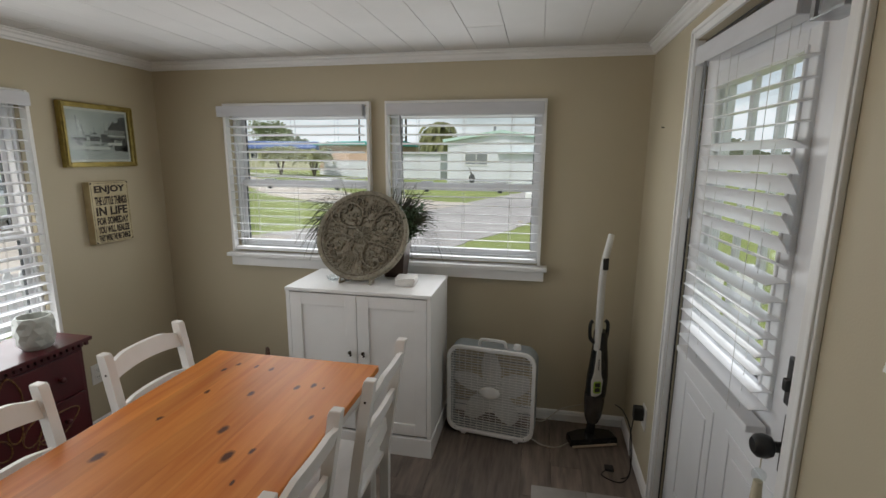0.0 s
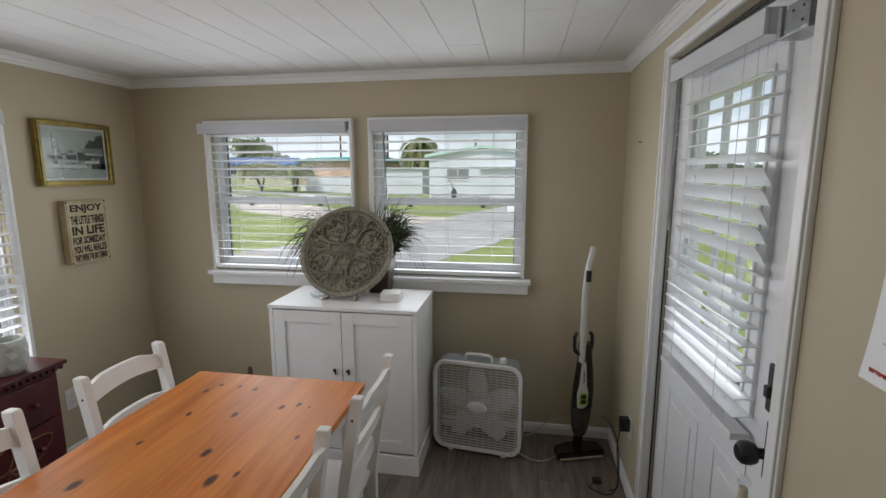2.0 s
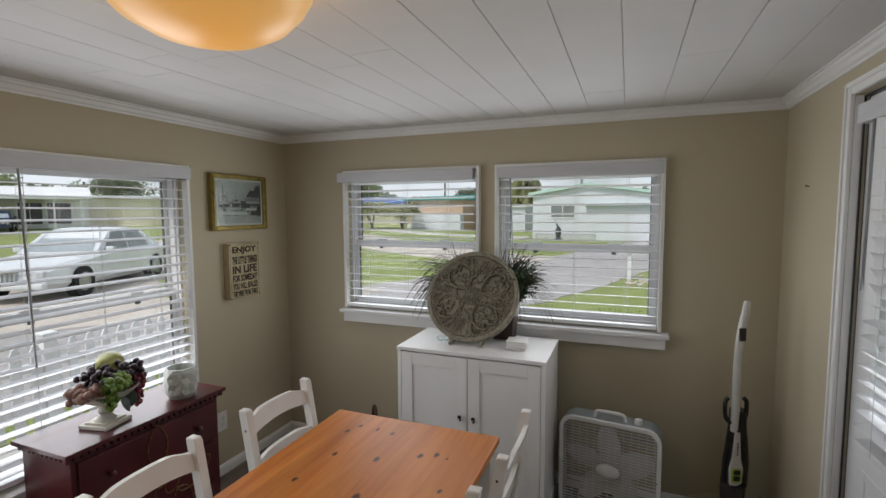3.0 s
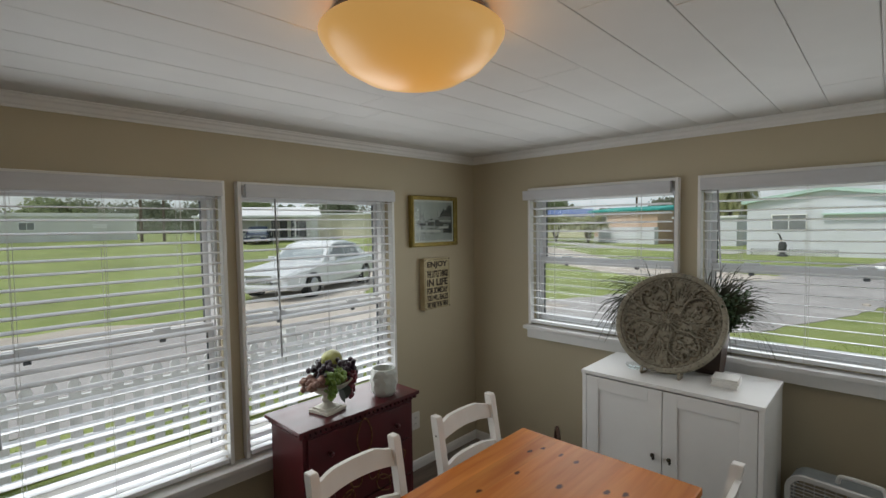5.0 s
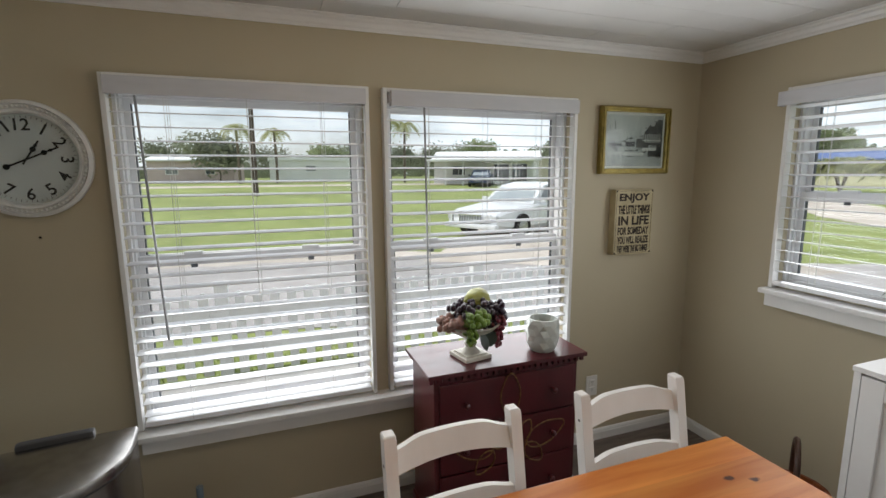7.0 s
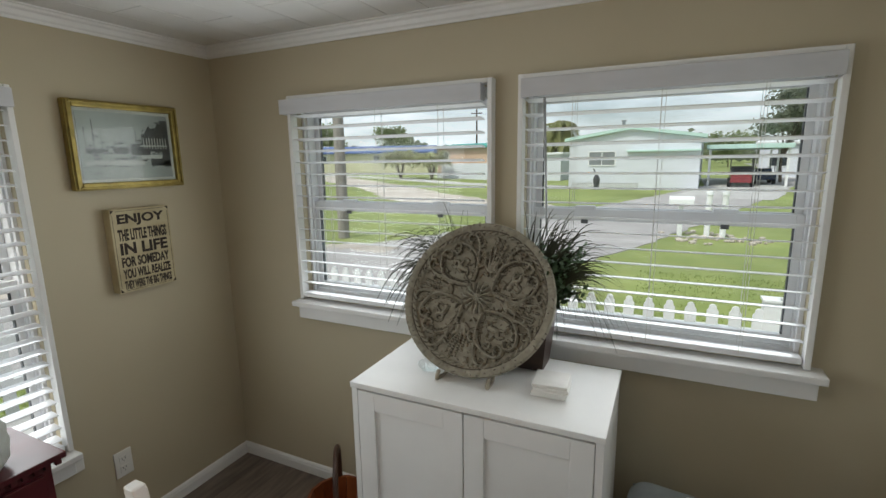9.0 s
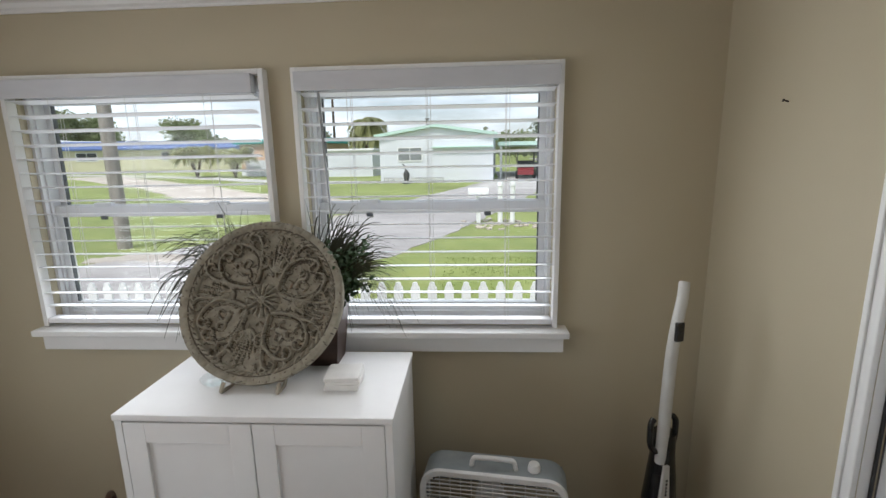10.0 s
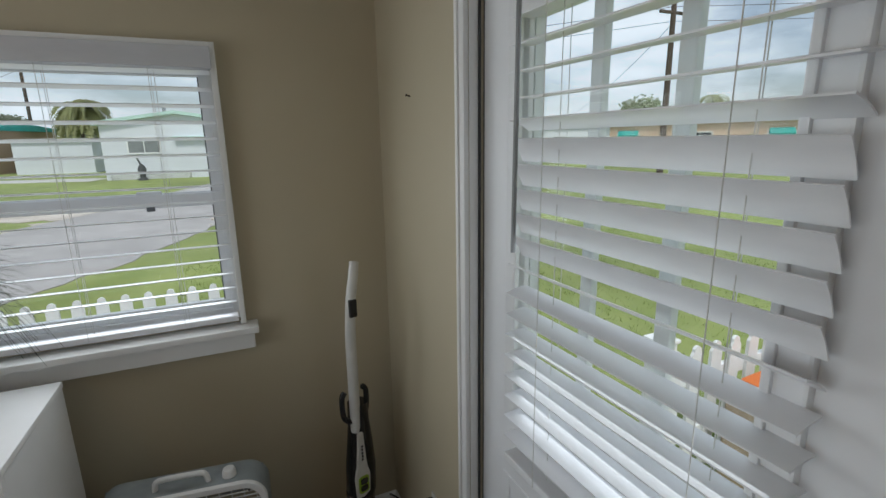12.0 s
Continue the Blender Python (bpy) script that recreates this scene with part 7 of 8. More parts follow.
for k in range(70):
    x, z = rnd.uniform(-.17, .17), rnd.gauss(-0.03, .03)
    box(bm, (x, -0.0167, z), (x + rnd.uniform(.004, .03), -0.0161, z + rnd.uniform(.002, .008)))
for k in range(240):
    x, z = 0.178 - abs(rnd.gauss(0, .055)), rnd.gauss(0.005, .045)
    if -0.085 < z < 0.105 - 0.6 * abs(x - 0.13):
        box(bm, (x - rnd.uniform(.002, .012), -0.01675, z), (x, -0.0161, z + rnd.uniform(.001, .009)))
for x0, x1, zt in ((0.07, 0.12, 0.085), (0.112, 0.165, 0.105)):
    prism(bm, [(x0, 0.05), (x1, 0.05), ((x0 + x1) / 2, zt)], 0.0006, Matrix(((1, 0, 0, 0), (0, 0, 1, -0.0167), (0, 1, 0, 0), (0, 0, 0, 1))))
for x0, zt in ((-0.10, 0.06), (-0.03, 0.045), (0.035, 0.07)):
    box(bm, (x0, -0.0166, -0.02), (x0 + 0.0018, -0.0161, zt))
tagged(part("ink", bm, M_PHOTO_D, ph), kind="stuff")
bm = start()
for k in range(9):
    box(bm, (0.065 + k * .012, -0.0172, -0.01), (0.069 + k * .012, -0.0168, 0.035))
box(bm, (0.05, -0.0172, 0.0), (0.17, -0.0168, 0.006)), box(bm, (0.05, -0.0172, -0.05), (0.14, -0.0168, -0.035)), box(bm, (-.17, -0.0172, -.075), (0.06, -0.0168, -.06))
tagged(part("light_ink", bm, M_PHOTO_L, ph), kind="stuff")
bm = start()
box(bm, (-W + 0.027, -0.022, -Hh + 0.027), (W - 0.027, -0.020, Hh - 0.027))
part("glass", bm, M_GLASS, pf).visible_shadow = False

M_CREAM = mat("distressed_cream_wood", (0.53, 0.46, 0.29), (0.40, 0.33, 0.19), 0.6, 14, bump=0.2, bscale=60, cloud=0.12)
M_INK = mat("dark_brown_lettering", (0.016, 0.010, 0.007), (0.035, 0.023, 0.015), 0.8, 60)
sg = hung("wooden_sign", 2.352, 1.238, "cream wooden block sign with dark brown lettering", "sign", 0.002)
bm = start()
box(bm, (-0.124, -0.045, -0.172), (0.124, 0.0, 0.172), 0.004)
part("block", bm, M_CREAM, sg)
for body, z, h, w in (("ENJOY", 0.126, 0.050, 0.196), ("THE LITTLE THINGS", 0.066, 0.048, 0.204), ("IN LIFE", 0.009, 0.048, 0.200), ("FOR SOMEDAY", -0.046, 0.042, 0.202), ("YOU WILL REALIZE", -0.095, 0.040, 0.204), ("THEY WERE THE BIG THINGS", -0.141, 0.036, 0.204)):
    lettering("lettering", body, h, M_INK, sg, pose(0, -0.0458, z, 90, 0, 0), w, bold=0.035)
for sx in (-1, 1):
    for sz in (-1, 1):
        bm = start()
        prism(bm, [(0, 0), (0.014, 0), (0, 0.014)], 0.0008, pose(sx * 0.120, -0.0452, sz * 0.168, 90, 0, 0) @ Matrix.Diagonal((-sx, -sz, 1, 1)))
        part("worn_corner", bm, M_INK, sg)
for x0, z0, x1, z1 in ((-0.116, -0.15, -0.1145, 0.15), (0.1145, -0.15, 0.116, 0.15), (-0.10, 0.163, 0.10, 0.1645), (-0.10, -0.1645, 0.10, -0.163)):
    bm = start()
    box(bm, (x0, -0.0457, z0), (x1, -0.0451, z1))
    part("border_line", bm, M_INK, sg)

M_CLOCK = mat("white_clock_case", (0.72, 0.72, 0.70), (0.62, 0.62, 0.60), 0.5, 20, bump=0.15, bscale=80, cloud=0.06)
M_FACE = mat("pale_clock_face", (0.60, 0.63, 0.63), (0.54, 0.57, 0.57), 0.5, 6, cloud=0.05)
ck = hung("wall_clock", -0.222, 1.555, "round white wall clock with black numerals", "clock", 0.002)


def facing(bm):
    """Turns what was lathed about the upright axis to face the room."""
    bmesh.ops.transform(bm, matrix=Matrix.Rotation(radians(90), 4, "X"), verts=bm.verts[:])
    return bm


bm = start()
lathe(bm, [(0.192, 0.0), (0.198, 0.012), (0.196, 0.026), (0.185, 0.034), (0.181, 0.024), (0.169, 0.024), (0.166, 0.033), (0.158, 0.030), (0.152, 0.014), (0.150, 0.0)], 64)
part("case", facing(bm), M_CLOCK, ck, smooth=40)
bm = start()
for k in range(80):
    a = 2 * math.pi * k / 80
    ball(bm, (0.175 * math.cos(a), -0.028, 0.175 * math.sin(a)), 0.0055, 1)
tagged(part("beading", bm, M_CLOCK, ck, smooth=80), kind="stuff")
bm = start()
lathe(bm, [(0.0, 0.010), (0.152, 0.010), (0.152, 0.004), (0.0, 0.004)], 48)
part("dial", facing(bm), M_FACE, ck)
for k in range(12):
    a = radians(90 - 30 * (k + 1))
    lettering("numeral", str(k + 1), 0.040, M_BLACK, ck, pose(0.117 * math.cos(a), -0.0112, 0.117 * math.sin(a), 90, 0, 0) @ pose(0, 0, 0, 0, 0, -30 * (k + 1) if k + 1 not in (4, 5, 6, 7, 8) else -30 * (k + 1) + 180), bold=0.012)
bm = start()
for k in range(60):
    a = 2 * math.pi * k / 60
    box(bm, (0.138, -0.0114, -0.0006), (0.146, -0.0104, 0.0006), m=Matrix.Rotation(a, 4, "Y"))
tagged(part("minute_marks", bm, M_BLACK, ck), kind="stuff")
for ang, ln, tail in ((33, 0.075, 0.02), (66, 0.105, 0.062)):
    bm = start()
    box(bm, (-0.003, -0.0145, -tail), (0.003, -0.013, ln), 0.0005)
    rod(bm, (0, -0.0145, ln * 0.55), (0, -0.013, ln * 0.55), 0.009, n=14)
    rod(bm, (0, -0.0145, ln * 0.75), (0, -0.013, ln * 0.75), 0.0055, n=12)
    if tail > 0.03:
        rod(bm, (0, -0.0145, -tail), (0, -0.013, -tail), 0.010, n=14)
    bmesh.ops.transform(bm, matrix=Matrix.Rotation(radians(ang), 4, "Y"), verts=bm.verts[:])
    part("hand_piece", bm, M_BLACK, ck, "black clock pointer")
bm = start()
lathe(bm, [(0.0, 0.022), (0.153, 0.022), (0.153, 0.0205), (0.0, 0.0205)], 48)
part("glass", facing(bm), M_GLASS, ck).visible_shadow = False

# ---- sockets, nails ----
M_PLASTIC = mat("white_socket_plastic", (0.72, 0.71, 0.68), (0.66, 0.65, 0.62), 0.4, 12, cloud=0.05)
M_CORDB = mat("black_rubber_cord", (0.012, 0.012, 0.012), None, 0.5, 30)
M_CORDW = mat("ivory_cord", (0.50, 0.47, 0.40), None, 0.5, 30)


def socket(at, turn, label):
    s = thing("wall_socket", at, turn, label, "socket")
    bm = start()
    box(bm, (-0.036, -0.006, -0.058), (0.036, 0.0, 0.058), 0.003)
    part("plate", bm, M_PLASTIC, s)
    for z in (-0.021, 0.021):
        bm = start()
        box(bm, (-0.017, -0.008, z - 0.014), (0.017, -0.0055, z + 0.014), 0.005)
        o = part("outlet", bm, M_PLASTIC, s)
        bm = start()
        for x in (-0.006, 0.006):
            box(bm, (x - 0.001, -0.0084, z - 0.002), (x + 0.001, -0.0078, z + 0.007))
        rod(bm, (0, -0.0084, z - 0.008), (0, -0.0078, z - 0.008), 0.002, n=8)
        part("slots", bm, M_BLACK, o)
    return s


socket((WX, -0.43, 1.128), 90, "white double wall socket above the counter")
socket((WX, 2.165, 0.33), 90, "white double wall socket low on the wall")
socket((EX, 2.33, 0.33), -90, "white double wall socket beside the door")
bm = start()
box(bm, (-0.022, -0.035, -0.03), (0.022, 0.0, 0.03), 0.006)
single("plug_adapter", bm, M_PLASTIC, "white plug-in air freshener beside the chest", "plug", (WX, 1.99, 0.44), 90)
for at, turn in (((EX, 2.47, 1.695), -90), ((WX, -0.215, 1.283), 90)):
    bm = start()
    rod(bm, (0, 0, 0), (0, -0.012, 0.003), 0.002, n=8)
    rod(bm, (0, -0.012, 0.003), (0, -0.014, 0.0035), 0.004, n=8)
    single("nail", bm, M_KNOB, "small dark nail in the wall", "nail", at, turn)
cc = thing("appliance_lead", (WX, -0.43, 1.15), 90, "black appliance lead plugged into the wall socket", "lead")
bm = start()
box(bm, (-0.014, -0.034, -0.012), (0.014, -0.008, 0.012), 0.005)
part("plug", bm, M_CORDB, cc)
bm = start()
tube(bm, curve_points([(0.0, -0.03, 0.0), (-0.004, -0.055, -0.04), (0.02, -0.07, -0.14), (0.03, -0.08, -0.21), (0.0, -0.10, -0.27), (0.012, -0.13, -0.33), (0.075, -0.16, -0.40), (0.02, -0.22, -0.40), (-0.03, -0.30, -0.33), (-0.10, -0.40, -0.258), (-0.3, -0.45, -0.256)], 6), 0.0038, 6)
part("cable", bm, M_CORDB, cc, smooth=60)

# ---- kitchen end: counter, wall cabinet, bin ----
M_GRANITE = mat("speckled_brown_granite", (0.42, 0.36, 0.30), (0.10, 0.075, 0.06), 0.25, 60, cloud=0.15, detail=9)
M_PANEL = mat("white_counter_panel", (0.74, 0.76, 0.73), (0.70, 0.72, 0.69), 0.4, 5, cloud=0.04)
kc = thing("base_cabinet", (-1.99, -1.25, 0), 0, "white kitchen base cabinet with a plain end panel", "cabinet")
bm = start()
box(bm, (-0.32, -0.80, 0.09), (0.28, 0.80, 0.855), 0.003)
part("body", bm, M_PANEL, kc)
bm = start()
box(bm, (-0.32, -0.78, 0.0), (0.22, 0.78, 0.09))
part("plinth", bm, M_PANEL, kc)
for k in range(3):
    bm = start()
    box(bm, (0.28, -0.78 + 0.53 * k, 0.11), (0.30, -0.27 + 0.53 * k, 0.84), 0.004)
    part("door", bm, M_PANEL, kc)
wt = thing("worktop", (-1.99, -1.25, 0.8555), 0, "speckled brown granite worktop with a low upstand", "worktop")
bm = start()
box(bm, (-0.32, -0.82, 0.0), (0.32, 0.82, 0.034), 0.005)
part("slab", bm, M_GRANITE, wt)
bm = start()
box(bm, (-0.32, -0.82, 0.0345), (-0.298, 0.82, 0.118), 0.003)
part("upstand", bm, M_GRANITE, wt)
uc = thing("wall_cabinet", (-2.15, -1.27, 1.30), 0, "white kitchen wall cabinet over the worktop", "cabinet")
bm = start()
box(bm, (-0.16, -0.80, 0.0), (0.14, 0.80, 0.70), 0.003)
part("body", bm, M_PANEL, uc)
for k in range(3):
    bm = start()
    box(bm, (0.14, -0.79 + 0.53 * k, 0.004), (0.158, -0.27 + 0.53 * k, 0.696), 0.004)
    part("door", bm, M_PANEL, uc)

M_INOX = mat("brushed_stainless", (0.42, 0.41, 0.40), (0.33, 0.32, 0.31), 0.26, 30, stretch=(1, 1, 0.08), metal=1.0, cloud=0.08)
M_DKPL = mat("dark_grey_plastic", (0.05, 0.05, 0.052), None, 0.5, 20)


def half_oval(hx, dy, n=28, flat=0.10):
    pts = [(hx * math.cos(math.pi * i / n), -dy * math.sin(math.pi * i / n) ** 0.9) for i in range(n + 1)]
    return pts + [(-hx, flat), (hx, flat)]


bn = thing("trash_bin", (-1.885, -0.115, 0), 97, "half-round stainless steel trash bin with a domed lid", "bin")
bm = start()
prism(bm, half_oval(0.21, 0.235), 0.60, Matrix.Translation((0, 0, 0.03)))
part("body", bm, M_INOX, bn, "brushed stainless body", smooth=30)
bm = start()
prism(bm, half_oval(0.206, 0.23), 0.03, Matrix.Identity(4))
part("base", bm, M_DKPL, bn, smooth=30)
bm = start()
prism(bm, half_oval(0.207, 0.232), 0.008, Matrix.Translation((0, 0, 0.6302)))
part("gap_ring", bm, M_DKPL, bn, smooth=30)
bm = start()
rings = []
for k, z in ((1.0, 0.6385), (1.01, 0.655), (0.985, 0.668), (0.80, 0.677), (0.4, 0.683)):
    rings.append([bm.verts.new((x * k, (y + 0.06) * k - 0.06, z)) for x, y in half_oval(0.214, 0.24)])
for a, b in zip(rings, rings[1:]):
    for i in range(len(a)):
        bm.faces.new((a[i], a[(i + 1) % len(a)], b[(i + 1) % len(b)], b[i]))
bm.faces.new(rings[0][::-1]), bm.faces.new(rings[-1])
part("lid", bm, M_INOX, bn, "domed stainless lid", smooth=40)
bm = start()
box(bm, (-0.10, 0.075, 0.655), (0.10, 0.11, 0.692), 0.010)
part("hinge", bm, M_DKPL, bn)
bm = start()
box(bm, (-0.07, -0.28, 0.008), (0.07, -0.22, 0.028), 0.006)
part("pedal", bm, M_DKPL, bn)

M_BRUSHB = mat("grey_blue_handle", (0.22, 0.30, 0.36), (0.16, 0.22, 0.28), 0.4, 12)
br = thing("hand_brush", (-2.24, 0.21, 0), 0, "grey blue hand brush standing against the wall", "brush")
bm = start()
box(bm, (-0.02, -0.05, 0.0), (0.02, 0.05, 0.07), 0.006)
part("bristles", bm, M_DKPL, br)
bm = start()
tube(bm, curve_points([(0, 0, 0.07), (0, 0, 0.12), (-0.01, 0, 0.18), (-0.014, 0, 0.245)], 4), 0.012, 10, 0.014)
part("handle", bm, M_BRUSHB, br, smooth=60)
dp = thing("dustpan", (-2.20, 0.60, 0), 20, "white dustpan lying on the floor", "dustpan")
bm = start()
box(bm, (-0.08, -0.10, 0.0), (0.06, 0.10, 0.006), 0.002), box(bm, (-0.08, -0.10, 0.006), (-0.074, 0.10, 0.05), 0.002), box(bm, (-0.074, -0.10, 0.006), (0.05, -0.094, 0.035), 0.002), box(bm, (-0.074, 0.094, 0.006), (0.05, 0.10, 0.035), 0.002)
part("pan", bm, M_PLASTIC, dp)

# ---- wooden bucket by the north wall ----
M_CEDAR = mat("orange_stained_wood", (0.28, 0.075, 0.018), (0.15, 0.035, 0.010), 0.45, 8, stretch=(3, 3, 0.6), bump=0.2, bscale=30, cloud=0.15)
M_CEDARD = mat("dark_stained_handle", (0.07, 0.028, 0.015), (0.04, 0.015, 0.009), 0.45, 12)
bk = thing("wooden_bucket", (-1.435, 2.50, 0), 35, "orange stained wooden bucket with an upright arched handle", "bucket")
for i in range(14):
    a, b = 2 * math.pi * i / 14, 2 * math.pi * (i + 1) / 14 - 0.02
    bm = start()
    v = []
    for r, z in ((0.095, 0.0), (0.130, 0.215), (0.118, 0.215), (0.083, 0.0)):
        v.append([bm.verts.new((r * math.cos(t), r * math.sin(t), z)) for t in (a, b)])
    for k in range(4):
        p, q = v[k], v[(k + 1) % 4]
        bm.faces.new((p[0], p[1], q[1], q[0]))
    bm.faces.new([x[0] for x in v][::-1]), bm.faces.new([x[1] for x in v])
    part("stave", bm, M_CEDAR, bk)
bm = start()
lathe(bm, [(0.0, 0.012), (0.088, 0.012), (0.088, 0.024), (0.0, 0.024)], 28)
part("bottom", bm, M_CEDAR, bk)
for z, r in ((0.05, 0.1045), (0.165, 0.1235)):
    bm = start()
    lathe(bm, [(r, z - .008), (r + .003, z - .008), (r + .0055, z + .008), (r + .0025, z + .008)], 32)
    part("hoop", bm, M_CEDARD, bk, smooth=40)
bm = start()
tube(bm, curve_points([(0, -0.125, 0.17), (0, -0.128, 0.28), (0, -0.10, 0.37), (0, 0, 0.415), (0, 0.10, 0.37), (0, 0.128, 0.28), (0, 0.125, 0.17)], 6), 0.011, 8)
part("handle", bm, M_CEDARD, bk, smooth=60)

# ---- stick vacuum ----
M_VACW = mat("pearl_white_plastic", (0.62, 0.61, 0.58), (0.56, 0.55, 0.52), 0.3, 20, cloud=0.04, coat=0.2)
M_VACB = mat("glossy_black_plastic", (0.012, 0.012, 0.013), (0.02, 0.02, 0.02), 0.22, 20)
M_SMOKE = mat("smoky_bin_plastic", (0.055, 0.047, 0.042), (0.035, 0.03, 0.027), 0.18, 20)
M_LIMEL = mat("lime_green_trim", (0.30, 0.45, 0.03), None, 0.4, 20)
vc = thing("stick_vacuum", (0.460, 2.60, 0), 18, "white and black cordless stick vacuum standing in the corner", "vacuum cleaner")
bm = start()
prism(bm, [(-0.135, -0.055), (0.135, -0.055), (0.128, 0.035), (0.05, 0.06), (-0.05, 0.06), (-0.128, 0.035)], 0.042, Matrix.Translation((0, 0, 0.006)))
bmesh.ops.bevel(bm, geom=bm.edges[:], offset=0.007, segments=2, affect="EDGES")
hd = part("floor_head", bm, M_VACB, vc)
bm = start()
box(bm, (-0.125, -0.064, 0.008), (0.125, -0.052, 0.018), 0.003)
part("bumper_strip", bm, M_STRAWC, hd, "pale bumper strip")
bm = start()
tube(bm, curve_points([(0, 0.02, 0.04), (0, 0.005, 0.09), (0, -0.005, 0.15)], 4), 0.024, 12)
part("neck", bm, M_VACB, vc, smooth=50)


def loft(bm, secs, n=16):
    """Oval sections (x, y, z, half width, half depth) joined upwards."""
    rings = [[bm.verts.new((x + a * math.cos(2 * math.pi * i / n), y + b * math.sin(2 * math.pi * i / n), z)) for i in range(n)] for x, y, z, a, b in secs]
    for p, q in zip(rings, rings[1:]):
        for i in range(n):
            bm.faces.new((p[i], p[(i + 1) % n], q[(i + 1) % n], q[i]))
    bm.faces.new(rings[0][::-1]), bm.faces.new(rings[-1])
    return bm


part("dust_bin", loft(start(), [(0, -0.005, 0.13, 0.032, 0.034), (0, -0.01, 0.17, 0.046, 0.045), (0, -0.014, 0.25, 0.053, 0.052), (0, -0.016, 0.30, 0.054, 0.054)]), M_SMOKE, vc, "smoky translucent dust bin", smooth=50)
part("motor_body", loft(start(), [(0.006, -0.012, 0.30, 0.055, 0.055), (0.010, -0.012, 0.40, 0.055, 0.055), (0.012, -0.012, 0.50, 0.046, 0.048), (0.010, -0.014, 0.58, 0.038, 0.040), (0.008, -0.018, 0.66, 0.036, 0.036)]), M_VACB, vc, "glossy black motor body", smooth=50)
bm = start()
prism(bm, [(-0.044, 0.315), (-0.016, 0.310), (0.010, 0.325), (0.014, 0.40), (-0.002, 0.44), (-0.006, 0.57), (-0.028, 0.57), (-0.032, 0.44), (-0.048, 0.40)], 0.012, Matrix(((1, 0, 0, 0), (0, 0, -1, -0.060), (0, 1, 0, 0), (0, 0, 0, 1))))
bmesh.ops.bevel(bm, geom=bm.edges[:], offset=0.003, segments=2, affect="EDGES")
fp = part("front_panel", bm, M_VACW, vc, "white front panel")
bm = start()
prism(bm, rounded(0.021, 0.034, 0.012), 0.003, Matrix(((1, 0, 0, -0.017), (0, 0, -1, -0.0722), (0, 1, 0, 0.365), (0, 0, 0, 1))))
part("switch_ring", bm, M_LIMEL, fp, "lime green ring")
for z in (0.352, 0.380):
    bm = start()
    prism(bm, rounded(0.014, 0.011, 0.005), 0.004, Matrix(((1, 0, 0, -0.017), (0, 0, -1, -0.0745), (0, 1, 0, z), (0, 0, 0, 1))))
    part("switch", bm, M_VACB, fp)
bm = start()
for k in range(5):
    box(bm, (-0.0195, -0.0735, 0.462 + 0.013 * k), (-0.0125, -0.0722, 0.470 + 0.013 * k))
part("lettering_bar", bm, M_VACB, fp, "dark illegible lettering")
bm = start()
tube(bm, curve_points([(-0.01, -0.03, 0.56), (-0.018, -0.045, 0.80), (-0.022, -0.055, 0.95), (-0.016, -0.060, 1.06), (0.0, -0.055, 1.13), (0.016, -0.040, 1.178)], 6), 0.0195, 12, 0.016)
hb = part("handle", bm, M_VACW, vc, "pearl white curved handle", smooth=60)
bm = start()
box(bm, (-0.033, -0.083, 1.005), (-0.007, -0.070, 1.065), 0.003)
part("screen", bm, M_VACB, hb, "small black screen")
for s in (-1, 1):
    bm = start()
    tube(bm, curve_points([(s * 0.02 - 0.01, -0.03, 0.60), (s * 0.045 - 0.01, -0.03, 0.63), (s * 0.048 - 0.01, -0.03, 0.70), (s * 0.035 - 0.01, -0.028, 0.72)], 4), 0.010, 8)
    part("grip", bm, M_VACB, vc, smooth=60)

ca = thing("charger_cord", (EX, 2.33, 0.33), -90, "black charger plugged into the socket with its cord", "cord")
bm = start()
box(bm, (-0.022, -0.055, -0.012), (0.022, -0.009, 0.052), 0.007)
part("charger", bm, M_CORDB, ca, "black charger block")
bm = start()
tube(bm, curve_points([(0.0, -0.05, -0.01), (0.01, -0.06, -0.10), (-0.01, -0.05, -0.20), (0.02, -0.05, -0.30), (0.06, -0.10, -0.326), (0.02, -0.18, -0.325), (-0.04, -0.14, -0.325)], 6), 0.003, 6)
part("cable", bm, M_CORDB, ca, smooth=60)
bm = start()
box(bm, (-0.06, -0.16, -0.33), (-0.02, -0.115, -0.315), 0.005)
part("plug_end", bm, M_CORDB, ca)
bm = start()
tube(bm, curve_points([(0.57, 2.56, 0.26), (0.60, 2.50, 0.26), (0.63, 2.44, 0.20), (0.635, 2.38, 0.10), (0.62, 2.33, 0.012), (0.58, 2.30, 0.006)], 6), 0.003, 6)
single("vacuum_cord", bm, M_CORDB, "thin black cord hanging behind the vacuum", "cord", smooth=60)
bm = start()
tube(bm, curve_points([(0.12, 2.57, 0.12), (0.20, 2.66, 0.06), (0.30, 2.74, 0.10), (0.40, 2.72, 0.15), (0.46, 2.69, 0.18)], 6), 0.0035, 6)
single("fan_cord", bm, M_CORDW, "ivory fan cord running to the wall", "cord", group="fan cords", smooth=60)
bm = start()
tube(bm, curve_points([(0.13, 2.52, 0.03), (0.20, 2.50, 0.006), (0.28, 2.50, 0.005), (0.36, 2.58, 0.005)], 6), 0.0035, 6)
single("fan_cord", bm, M_CORDW, "ivory fan cord lying on the floor", "cord", group="fan cords", smooth=60)

